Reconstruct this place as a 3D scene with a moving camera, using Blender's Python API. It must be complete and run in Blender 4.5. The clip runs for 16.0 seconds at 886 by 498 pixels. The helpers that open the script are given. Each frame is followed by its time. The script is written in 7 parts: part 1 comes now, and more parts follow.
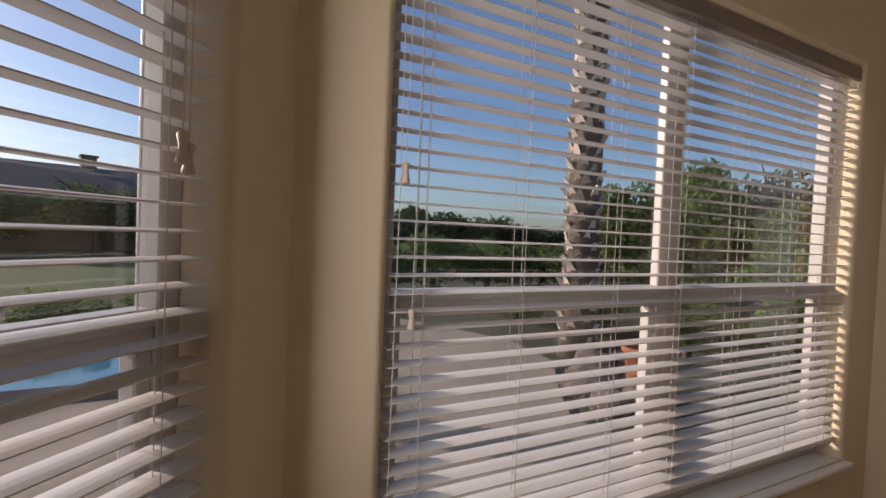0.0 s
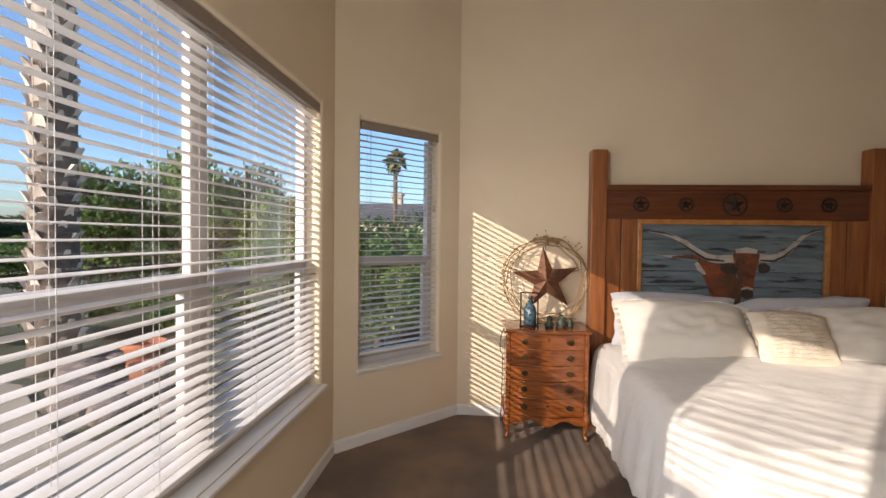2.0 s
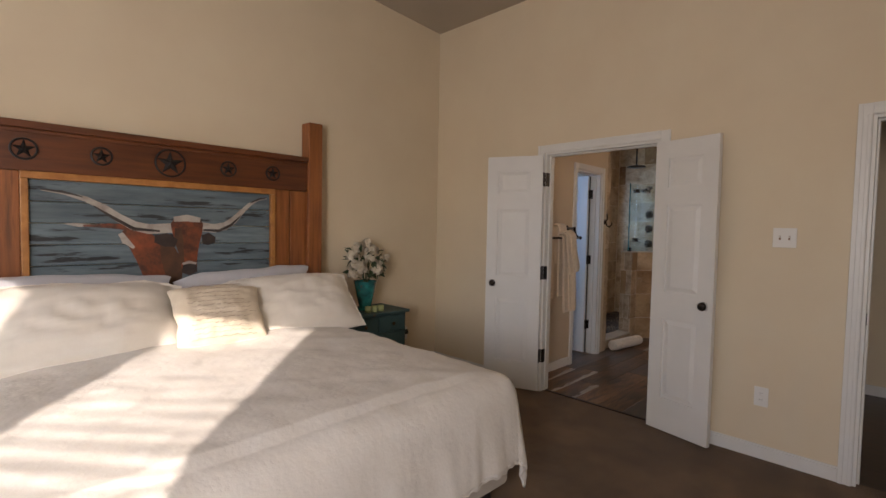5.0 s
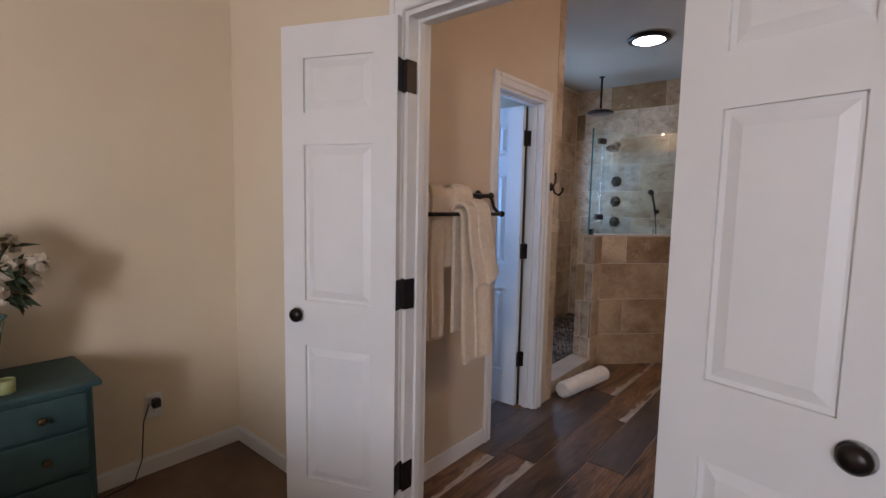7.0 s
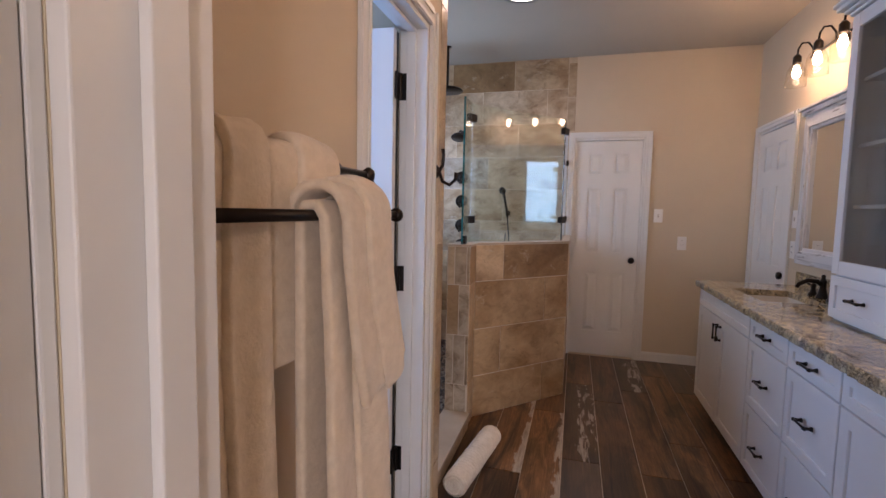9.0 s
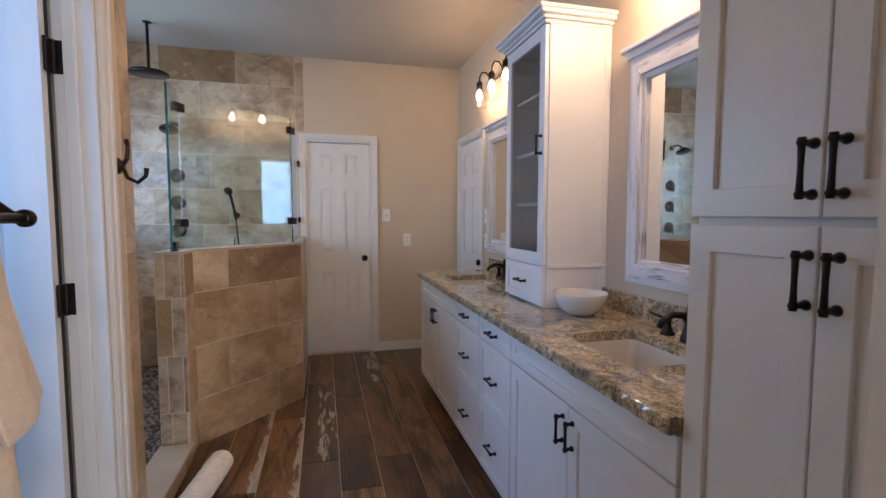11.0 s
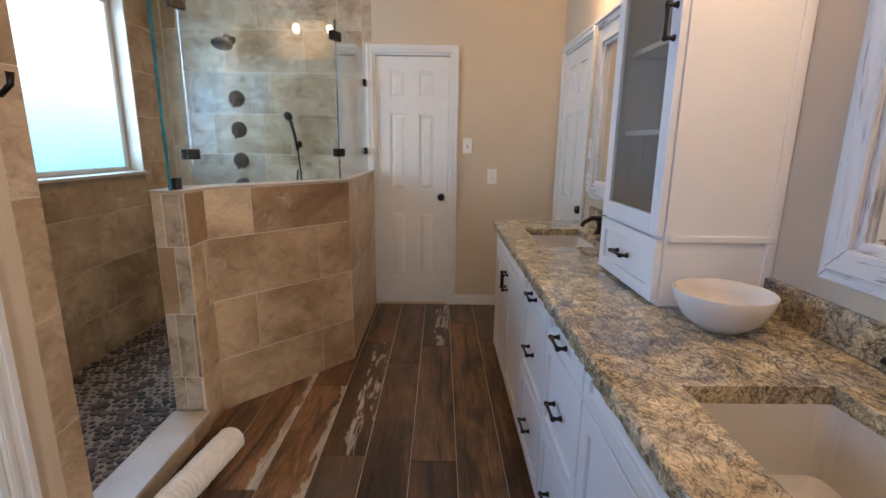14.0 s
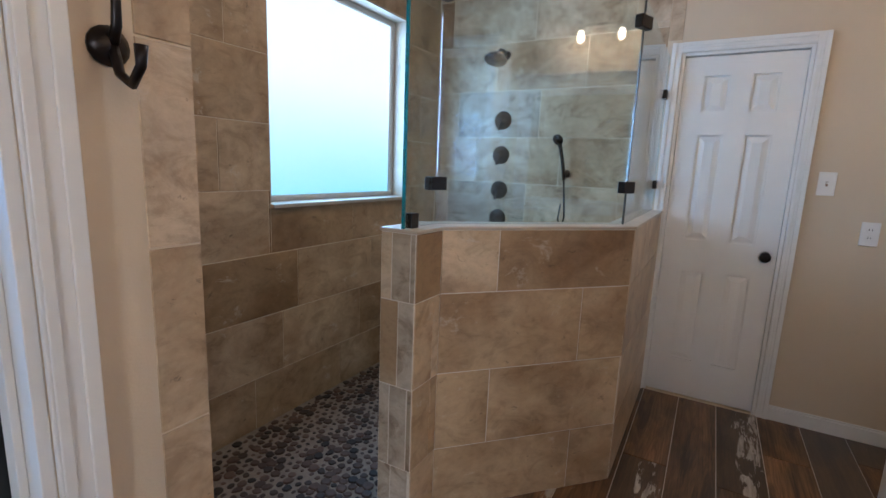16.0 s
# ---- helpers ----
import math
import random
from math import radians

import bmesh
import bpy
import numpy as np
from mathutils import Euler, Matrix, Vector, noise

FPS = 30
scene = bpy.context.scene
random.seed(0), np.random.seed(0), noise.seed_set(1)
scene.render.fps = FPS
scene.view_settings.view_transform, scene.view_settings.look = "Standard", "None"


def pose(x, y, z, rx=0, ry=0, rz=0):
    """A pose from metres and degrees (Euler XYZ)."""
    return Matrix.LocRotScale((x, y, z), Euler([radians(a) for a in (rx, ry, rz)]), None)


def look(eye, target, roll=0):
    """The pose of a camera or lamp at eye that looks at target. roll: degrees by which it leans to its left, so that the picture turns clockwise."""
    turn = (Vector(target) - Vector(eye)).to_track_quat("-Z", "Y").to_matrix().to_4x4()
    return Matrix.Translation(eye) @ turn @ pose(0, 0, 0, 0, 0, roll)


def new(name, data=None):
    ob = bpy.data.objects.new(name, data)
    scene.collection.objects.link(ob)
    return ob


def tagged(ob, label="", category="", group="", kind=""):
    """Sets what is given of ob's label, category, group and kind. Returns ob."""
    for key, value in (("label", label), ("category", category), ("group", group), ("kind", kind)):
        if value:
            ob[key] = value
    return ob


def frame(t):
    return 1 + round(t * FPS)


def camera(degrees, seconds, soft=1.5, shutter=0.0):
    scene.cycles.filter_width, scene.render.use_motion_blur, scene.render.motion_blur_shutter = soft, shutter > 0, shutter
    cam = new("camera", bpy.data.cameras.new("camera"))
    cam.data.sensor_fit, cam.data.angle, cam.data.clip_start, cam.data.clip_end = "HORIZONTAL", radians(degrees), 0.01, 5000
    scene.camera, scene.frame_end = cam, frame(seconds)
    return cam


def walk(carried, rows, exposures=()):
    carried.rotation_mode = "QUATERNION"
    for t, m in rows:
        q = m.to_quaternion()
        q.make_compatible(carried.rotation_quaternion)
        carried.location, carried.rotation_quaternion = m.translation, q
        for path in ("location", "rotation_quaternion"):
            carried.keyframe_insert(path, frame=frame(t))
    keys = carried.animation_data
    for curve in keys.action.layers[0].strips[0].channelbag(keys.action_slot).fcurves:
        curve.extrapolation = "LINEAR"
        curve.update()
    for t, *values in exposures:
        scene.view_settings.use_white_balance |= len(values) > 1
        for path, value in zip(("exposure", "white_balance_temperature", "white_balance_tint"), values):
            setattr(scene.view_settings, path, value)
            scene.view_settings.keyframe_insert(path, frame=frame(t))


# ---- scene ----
cam = camera(87.1, 16.0)
PATH = [
    (0, (-4.459, -3.654, 1.491), (-6.234, -2.734, 1.439), 2.4),
    (0.5, (-4.563, -3.805, 1.484), (-5.945, -2.359, 1.464), 1.6),
    (1, (-4.55, -3.871, 1.49), (-5.627, -2.185, 1.469), 0.9),
    (1.5, (-4.511, -3.892, 1.491), (-5.202, -2.016, 1.457), 0.6),
    (2, (-4.454, -3.909, 1.503), (-4.626, -1.917, 1.45), 0.7),
    (2.5, (-4.408, -3.916, 1.49), (-4.001, -1.958, 1.433), 0.8),
    (3, (-4.382, -3.926, 1.46), (-3.559, -2.105, 1.409), 0.6),
    (3.5, (-4.326, -3.951, 1.491), (-3.248, -2.268, 1.419), 0.6),
    (4, (-4.208, -3.937, 1.481), (-2.957, -2.378, 1.408), 0.7),
    (4.2, (-4.081, -3.898, 1.48), (-2.79, -2.373, 1.399), 0.7),
    (4.5, (-3.874, -3.797, 1.427), (-2.539, -2.31, 1.348), 0.9),
    (5, (-3.425, -3.5, 1.396), (-2.007, -2.092, 1.305), 1.1),
    (7.5, (-0.783, -2.292, 1.358), (0.77, -1.048, 1.159), 1.4),
    (8, (-0.465, -2.018, 1.356), (1.164, -0.872, 1.171), 1.7),
    (8.5, (-0.309, -1.731, 1.359), (1.478, -0.851, 1.182), 1.8),
    (9, (-0.218, -1.619, 1.332), (1.701, -1.077, 1.172), 1.2),
    (9.5, (-0.214, -1.587, 1.335), (1.769, -1.386, 1.179), 0.4),
    (10, (-0.214, -1.601, 1.333), (1.777, -1.712, 1.179), 0.2),
    (12.5, (0.042, -1.993, 1.323), (1.902, -2.704, 1.132), 0.5),
    (13, (0.266, -2.038, 1.349), (2.122, -2.729, 1.071), 0.9),
    (13.5, (0.417, -2.057, 1.332), (2.331, -2.501, 0.957), 0.8),
    (14, (0.514, -2.117, 1.341), (2.466, -2.131, 0.905), 0.7),
    (14.5, (0.573, -2.159, 1.326), (2.48, -1.77, 0.866), 1.2),
    (15, (0.7, -2.121, 1.327), (2.551, -1.496, 0.901), 1.6),
    (15.5, (0.976, -1.991, 1.352), (2.755, -1.162, 0.966), 1.9),
    (16, (1.258, -1.835, 1.345), (2.969, -0.859, 0.997), 2.3),
]
walk(cam, [(t, look(eye, target, roll)) for t, eye, target, roll in PATH],
     [(0.0, -0.25, 6500, 20), (0.6, 0.35, 6500, 16), (1.0, 0.6, 6300, 15), (1.5, 0.7, 6200, 15), (2.2, 0.74, 6200, 15), (3.0, 1.12, 6300, 17), (5.0, 1.13, 6200, 17), (7.5, 1.84, 5500, 22), (8.3, 1.96, 5750, 25), (9.0, 2.06, 6200, 27), (10.0, 2.12, 5850, 21),
      (12.5, 2.46, 5720, 15), (13.0, 2.5, 5700, 13), (14.0, 2.5, 5900, 14), (16.0, 2.27, 5150, 11)])

# ---- world and large lights ----
SUN_WAY = Vector((1.0, 1.14, -0.52)).normalized()
world = bpy.data.worlds.new("sky")
scene.world = world
world.use_nodes = True
wn = world.node_tree.nodes
sky = wn.new("ShaderNodeTexSky")
sky.sky_type, sky.sun_disc = "NISHITA", False
sky.sun_elevation = math.asin(-SUN_WAY.z)
sky.sun_rotation = math.atan2(-SUN_WAY.x, -SUN_WAY.y)
sky.air_density, sky.dust_density, sky.ozone_density = 1.0, 1.3, 4.0
wn["Background"].inputs["Strength"].default_value = 0.17
world.node_tree.links.new(sky.outputs[0], wn["Background"].inputs["Color"])


def lamp(name, kind, m, energy, colour, **more):
    data = bpy.data.lights.new(name, kind)
    data.energy, data.color = energy, colour
    if "size" in more:
        if kind == "AREA":
            data.shape, data.size, data.size_y = "RECTANGLE", *more["size"]
        else:
            data.shadow_soft_size = more["size"]
    if "angle" in more:
        data.angle = radians(more["angle"])
    ob = new(name, data)
    ob.matrix_world = m
    return ob


lamp("sun", "SUN", look((0, 0, 9), Vector((0, 0, 9)) + SUN_WAY), 5.0, (1.0, 0.85, 0.68), angle=0.7)


# ---- materials ----
def mat(name, colour, rough=0.5, metal=0.0, second=None, scale=8.0, stretch=(1, 1, 1), detail=5.0, contrast=(0.35, 0.65),
        bump=0.0, bump_scale=60.0, bump_stretch=None, wear=None, wear_scale=3.0, wear_range=(0.6, 0.7), vary=0.0, sheen=0.0,
        coat=0.0, emit=None, alpha=None, transmission=0.0, leafy=0.0, distort=0.0, island=False, rough2=None):
    m = bpy.data.materials.new(name)
    m.use_nodes = True
    n, ln = m.node_tree.nodes, m.node_tree.links
    b = n["Principled BSDF"]
    b.inputs["Roughness"].default_value, b.inputs["Metallic"].default_value = rough, metal
    b.inputs["Base Color"].default_value = (*colour, 1)
    co = n.new("ShaderNodeTexCoord")
    rnd = n.new("ShaderNodeNewGeometry").outputs["Random Per Island"] if island else n.new("ShaderNodeObjectInfo").outputs["Random"]
    shift = n.new("ShaderNodeVectorMath")
    shift.operation = "MULTIPLY_ADD"
    ln.new(co.outputs["Object"], shift.inputs[0])
    shift.inputs[1].default_value = (1, 1, 1)
    comb = n.new("ShaderNodeVectorMath")
    comb.operation = "SCALE"
    comb.inputs[0].default_value = (37.0, 53.0, 29.0)
    ln.new(rnd, comb.inputs["Scale"])
    if vary:
        ln.new(comb.outputs[0], shift.inputs[2])
    else:
        shift.inputs[2].default_value = (0, 0, 0)

    def noise_tex(s, st, d, dist=0.0):
        mp = n.new("ShaderNodeMapping")
        mp.inputs["Scale"].default_value = st
        ln.new(shift.outputs[0], mp.inputs["Vector"])
        t = n.new("ShaderNodeTexNoise")
        t.inputs["Scale"].default_value, t.inputs["Detail"].default_value = s, d
        t.inputs["Roughness"].default_value, t.inputs["Distortion"].default_value = 0.6, dist
        ln.new(mp.outputs[0], t.inputs["Vector"])
        return t.outputs["Fac"]

    def ramp(f, lo, hi):
        r = n.new("ShaderNodeMapRange")
        r.inputs[1].default_value, r.inputs[2].default_value = lo, hi
        ln.new(f, r.inputs[0])
        return r.outputs[0]

    def mix(f, a, c):
        x = n.new("ShaderNodeMix")
        x.data_type = "RGBA"
        ln.new(f, x.inputs[0])
        for v, s in ((a, x.inputs[6]), (c, x.inputs[7])):
            if isinstance(v, tuple):
                s.default_value = (*v, 1)
            else:
                ln.new(v, s)
        return x.outputs[2]

    out = None
    if second:
        f = ramp(noise_tex(scale, stretch, detail, distort), *contrast)
        out = mix(f, colour, second)
        if rough2 is not None:
            rr = n.new("ShaderNodeMapRange")
            rr.inputs[3].default_value, rr.inputs[4].default_value = rough, rough2
            ln.new(f, rr.inputs[0])
            ln.new(rr.outputs[0], b.inputs["Roughness"])
    if vary:
        h = n.new("ShaderNodeHueSaturation")
        if out is None:
            h.inputs["Color"].default_value = (*colour, 1)
        else:
            ln.new(out, h.inputs["Color"])
        v = n.new("ShaderNodeMapRange")
        v.inputs[3].default_value, v.inputs[4].default_value = 1 - vary, 1 + vary
        ln.new(rnd, v.inputs[0])
        ln.new(v.outputs[0], h.inputs["Value"])
        out = h.outputs[0]
    if wear:
        f = ramp(noise_tex(wear_scale, stretch, 8.0, distort), *wear_range)
        out = mix(f, out if out is not None else colour, wear)
    if out is not None:
        ln.new(out, b.inputs["Base Color"])
    if bump:
        bp = n.new("ShaderNodeBump")
        bp.inputs["Strength"].default_value, bp.inputs["Distance"].default_value = bump, 0.01
        ln.new(noise_tex(bump_scale, bump_stretch or (1, 1, 1), 4.0), bp.inputs["Height"])
        ln.new(bp.outputs[0], b.inputs["Normal"])
    if sheen:
        b.inputs["Sheen Weight"].default_value = sheen
    if coat:
        b.inputs["Coat Weight"].default_value, b.inputs["Coat Roughness"].default_value = coat, 0.08
    if emit:
        b.inputs["Emission Color"].default_value, b.inputs["Emission Strength"].default_value = (*emit[0], 1), emit[1]
    if leafy:
        tr, mx = n.new("ShaderNodeBsdfTranslucent"), n.new("ShaderNodeMixShader")
        mx.inputs[0].default_value = leafy
        if out is not None:
            ln.new(out, tr.inputs[0])
        ln.new(b.outputs[0], mx.inputs[1])
        ln.new(tr.outputs[0], mx.inputs[2])
        ln.new(mx.outputs[0], n["Material Output"].inputs[0])
    if transmission:
        b.inputs["Transmission Weight"].default_value = transmission
    return m


class Nodes:
    """Short hand for building a node material on object coordinates."""
    def __init__(self, name, rough, coat=0.0, vary=True):
        self.m = mat(name, (0.3, 0.25, 0.18), rough=rough, coat=coat)
        self.n, self.ln = self.m.node_tree.nodes, self.m.node_tree.links
        self.random = self.n.new("ShaderNodeObjectInfo").outputs["Random"]
        co = self.n.new("ShaderNodeTexCoord").outputs["Object"]
        self.co = co
        if vary:
            off, add = self.n.new("ShaderNodeVectorMath"), self.n.new("ShaderNodeVectorMath")
            off.operation, add.operation = "SCALE", "ADD"
            off.inputs[0].default_value = (37.0, 53.0, 29.0)
            self.ln.new(self.random, off.inputs["Scale"])
            self.ln.new(co, add.inputs[0])
            self.ln.new(off.outputs[0], add.inputs[1])
            self.co = add.outputs[0]

    def noise(self, scale, detail=5.0, distort=0.0, stretch=(1, 1, 1), rough=0.6):
        mp, t = self.n.new("ShaderNodeMapping"), self.n.new("ShaderNodeTexNoise")
        mp.inputs["Scale"].default_value = stretch
        self.ln.new(self.co, mp.inputs["Vector"])
        for k, v in (("Scale", scale), ("Detail", detail), ("Distortion", distort), ("Roughness", rough)):
            t.inputs[k].default_value = v
        self.ln.new(mp.outputs[0], t.inputs["Vector"])
        return t.outputs["Fac"]

    def wave(self, scale, distort, stretch, detail=2.0):
        mp, t = self.n.new("ShaderNodeMapping"), self.n.new("ShaderNodeTexWave")
        t.bands_direction = "Y"
        mp.inputs["Scale"].default_value = stretch
        self.ln.new(self.co, mp.inputs["Vector"])
        for k, v in (("Scale", scale), ("Distortion", distort), ("Detail", detail), ("Detail Scale", 1.2)):
            t.inputs[k].default_value = v
        self.ln.new(mp.outputs[0], t.inputs["Vector"])
        return t.outputs["Fac"]

    def ramp(self, f, *stops):
        r = self.n.new("ShaderNodeValToRGB")
        while len(r.color_ramp.elements) < len(stops):
            r.color_ramp.elements.new(0.5)
        for e, (p, c) in zip(r.color_ramp.elements, stops):
            e.position, e.color = p, (*c, 1) if isinstance(c, tuple) else (c, c, c, 1)
        self.ln.new(f, r.inputs[0])
        return r.outputs[0]

    def math(self, op, a, b, c=None):
        x = self.n.new("ShaderNodeMath")
        x.operation = op
        for v, s in zip((a, b, c), x.inputs):
            if isinstance(v, (int, float)):
                s.default_value = v
            elif v is not None:
                self.ln.new(v, s)
        return x.outputs[0]

    def mix(self, a, b, fac=1.0, blend="MIX"):
        x = self.n.new("ShaderNodeMix")
        x.data_type, x.blend_type = "RGBA", blend
        for v, s in ((fac, x.inputs[0]), (a, x.inputs[6]), (b, x.inputs[7])):
            if isinstance(v, tuple):
                s.default_value = (*v, 1)
            elif isinstance(v, float):
                s.default_value = v
            else:
                self.ln.new(v, s)
        return x.outputs[2]

    def done(self, colour, height=None, bump=0.2, rough=None):
        b = self.n["Principled BSDF"]
        self.ln.new(colour, b.inputs["Base Color"])
        if rough is not None:
            self.ln.new(rough, b.inputs["Roughness"])
        if height is not None:
            bp = self.n.new("ShaderNodeBump")
            bp.inputs["Strength"].default_value, bp.inputs["Distance"].default_value = bump, 0.004
            self.ln.new(height, bp.inputs["Height"])
            self.ln.new(bp.outputs[0], b.inputs["Normal"])
        return self.m


def mat_granite():
    """Golden brown granite with grey drifts and dense thin dark squiggles."""
    g = Nodes("granite", 0.12, 0.3, vary=False)
    base = g.ramp(g.noise(4.5, 6, 1.0), (0.34, (0.25, 0.225, 0.195)), (0.44, (0.4, 0.335, 0.235)), (0.5, (0.52, 0.41, 0.235)), (0.57, (0.58, 0.48, 0.32)), (0.66, (0.3, 0.27, 0.235)))
    blotch = g.ramp(g.noise(15, 5, 1.2), (0.34, 0.5), (0.5, 1.0), (0.66, 1.4))
    fine = g.ramp(g.noise(110, 4), (0.3, 0.72), (0.5, 1.05), (0.7, 1.2))
    thin = (0.0, 1.0), (0.462, 1.0), (0.5, 0.12), (0.535, 1.0)
    lines = g.ramp(g.noise(11, 5, 2.4, (1.0, 1.5, 1.2)), *thin)
    lines2 = g.ramp(g.noise(24, 4, 2.0, (1.0, 1.4, 1.2)), (0.0, 1.0), (0.455, 1.0), (0.5, 0.3), (0.54, 1.0))
    c = base
    for k in (blotch, fine, lines, lines2):
        c = g.mix(c, k, 0.88, "MULTIPLY")
    return g.done(c)


def mat_travertine(name="travertine_tile", tint=(1.0, 1.0, 1.0), cloud_size=2.3, mottle=0.55, smudge=0.35):
    """Honed travertine: each tile its own tone, clouds along the bed, small pits and pale fills."""
    g = Nodes(name, 0.34)
    tone = g.ramp(g.random, (0.0, (0.44, 0.335, 0.215)), (0.5, (0.5, 0.39, 0.265)), (0.8, (0.54, 0.435, 0.31)), (1.0, (0.47, 0.375, 0.265)))
    cloud = g.ramp(g.noise(cloud_size, 8, 0.4, (1, 1, 1.25), mottle), (0.36, (0.64, 0.55, 0.45)), (0.46, (0.88, 0.84, 0.79)), (0.54, (1.02, 1.01, 0.99)), (0.66, (1.2, 1.21, 1.22)))
    grain = g.ramp(g.noise(30, 8, 0.3, (1, 1, 1.3), 0.7), (0.3, 0.86), (0.5, 1.0), (0.7, 1.07))
    pit = g.ramp(g.noise(17, 9, 0.8, (1, 1, 1.5), 0.72), (0.0, 1.0), (0.63, 1.0), (0.67, 0.55), (0.72, 0.5))
    c = g.mix(g.mix(tone, cloud, 0.95, "MULTIPLY"), grain, 1.0, "MULTIPLY")
    vein = g.ramp(g.noise(7, 9, 1.2, (1, 1, 1.4), 0.66), (0.37, (0.5, 0.44, 0.38)), (0.48, (0.95, 0.94, 0.93)), (0.56, (1.05, 1.05, 1.05)), (0.66, (1.22, 1.22, 1.22)))
    c = g.mix(c, vein, smudge, "MULTIPLY")
    c = g.mix(c, pit, 0.9, "MULTIPLY")
    c = g.mix(c, tint, 1.0, "MULTIPLY")
    fill = g.ramp(g.noise(5.5, 10, 0.4, (1, 1, 1.5), 0.75), (0.0, 0.0), (0.6, 0.0), (0.66, 0.45), (1.0, 0.5))
    c = g.mix(c, (0.6, 0.53, 0.43), fill)
    return g.done(c, pit, 0.25)


def mat_planks(name="reclaimed_wood_look_tile", kind="plain"):
    """Wood-look tile: cathedral grain, per-plank tone; some planks carry flaking or edge-worn pale paint."""
    g = Nodes(name, 0.32)
    fig = g.noise(2.4, 5, 1.8, (0.45, 4.2, 1.0), 0.62)
    grain = g.ramp(fig, (0.36, (0.05, 0.028, 0.016)), (0.44, (0.125, 0.066, 0.033)), (0.52, (0.2, 0.107, 0.049)), (0.56, (0.13, 0.069, 0.034)), (0.66, (0.235, 0.13, 0.062)))
    fibre = g.ramp(g.noise(9, 8, 0.3, (0.5, 14, 1)), (0.3, 0.5), (0.52, 1.0), (0.75, 1.3))
    patch = g.ramp(g.noise(1.9, 5, 0.6, (1, 2.4, 1)), (0.34, 0.4), (0.52, 1.0), (0.7, 1.4))
    tone = g.ramp(g.random, (0.0, (0.62, 0.58, 0.56)), (0.3, (0.85, 0.8, 0.75)), (0.65, (1.1, 1.05, 1.0)), (1.0, (1.3, 1.26, 1.2)))
    c = grain
    for k in (fibre, patch, tone):
        c = g.mix(c, k, 1.0, "MULTIPLY")
    if kind == "grey":
        c = g.mix(c, (0.075, 0.066, 0.06), 0.65)
    if kind == "flaked":
        c = g.mix(c, (0.035, 0.024, 0.017), 0.6)
    rows = g.n.new("ShaderNodeSeparateXYZ")
    g.ln.new(g.n.new("ShaderNodeTexCoord").outputs["Object"], rows.inputs[0])
    across = rows.outputs[1]
    if kind == "flaked":
        streak, limit = g.noise(9, 8, 0.4, (0.5, 2.6, 1), 0.72), g.ramp(across, (0.0, 0.53), (0.11, 0.52), (0.15, 0.8), (0.2, 0.8))
    elif kind == "edge":
        streak, limit = g.noise(3.2, 9, 0.5, (1.0, 4.0, 1), 0.68), g.ramp(across, (0.0, 0.33), (0.03, 0.45), (0.075, 0.72), (0.2, 0.8))
    else:
        streak, limit = g.noise(2.6, 11, 0.5, (1.0, 6.5, 1), 0.74), 0.68
    flake = g.ramp(g.math("MULTIPLY", g.math("SUBTRACT", streak, limit), 22.0), (0.0, 0.0), (0.5, 0.92))
    worn = g.ramp(g.noise(13, 6, 0.2, (0.6, 5, 1)), (0.3, (0.25, 0.215, 0.18)), (0.6, (0.5, 0.46, 0.4)))
    c = g.mix(c, worn, flake)
    return g.done(c, g.noise(9, 8, 0.3, (0.5, 14, 1)), 0.12)


def mat_glass(name, rough=0.0, colour=(1, 1, 1), mirror=0.045):
    """Thin architectural glass: mostly clear, with a mirror part that grows at grazing angles."""
    m = bpy.data.materials.new(name)
    m.use_nodes = True
    n, ln = m.node_tree.nodes, m.node_tree.links
    n.remove(n["Principled BSDF"])
    clear, gloss, mixer, fres = (n.new("ShaderNode" + k) for k in ("BsdfTransparent", "BsdfGlossy", "MixShader", "LayerWeight"))
    clear.inputs[0].default_value = (*colour, 1)
    gloss.inputs["Roughness"].default_value = rough
    fres.inputs["Blend"].default_value = 0.5
    power, scaled = n.new("ShaderNodeMath"), n.new("ShaderNodeMath")
    power.operation, scaled.operation = "POWER", "MULTIPLY_ADD"
    power.inputs[1].default_value = 5.0
    scaled.inputs[1].default_value, scaled.inputs[2].default_value = 0.9, mirror
    ln.new(fres.outputs["Facing"], power.inputs[0])
    ln.new(power.outputs[0], scaled.inputs[0])
    ln.new(scaled.outputs[0], mixer.inputs[0])
    ln.new(clear.outputs[0], mixer.inputs[1])
    ln.new(gloss.outputs[0], mixer.inputs[2])
    ln.new(mixer.outputs[0], n["Material Output"].inputs[0])
    return m


PAINT = mat("cream_wall_paint", (0.74, 0.635, 0.465), 0.75, second=(0.71, 0.6, 0.435), scale=1.6, bump=0.08, bump_scale=180)
# cream like the walls, darkened so the colour carries the ceilings' shade
CEIL_SHADED = mat("shaded_ceiling_paint", (0.44, 0.38, 0.3), 0.85, second=(0.41, 0.355, 0.28), scale=1.2, bump=0.2, bump_scale=90)
BATH_PAINT = mat("bath_wall_paint", (0.61, 0.505, 0.365), 0.6, second=(0.58, 0.475, 0.34), scale=1.6, bump=0.08, bump_scale=180)
WHITE = mat("white_trim_paint", (0.76, 0.75, 0.72), 0.35, second=(0.72, 0.71, 0.68), scale=5, bump=0.03, bump_scale=40)
DOOR_WHITE = mat("white_door_paint", (0.76, 0.75, 0.72), 0.4, second=(0.72, 0.71, 0.68), scale=3, bump=0.06, bump_scale=30, bump_stretch=(6, 6, 0.6))
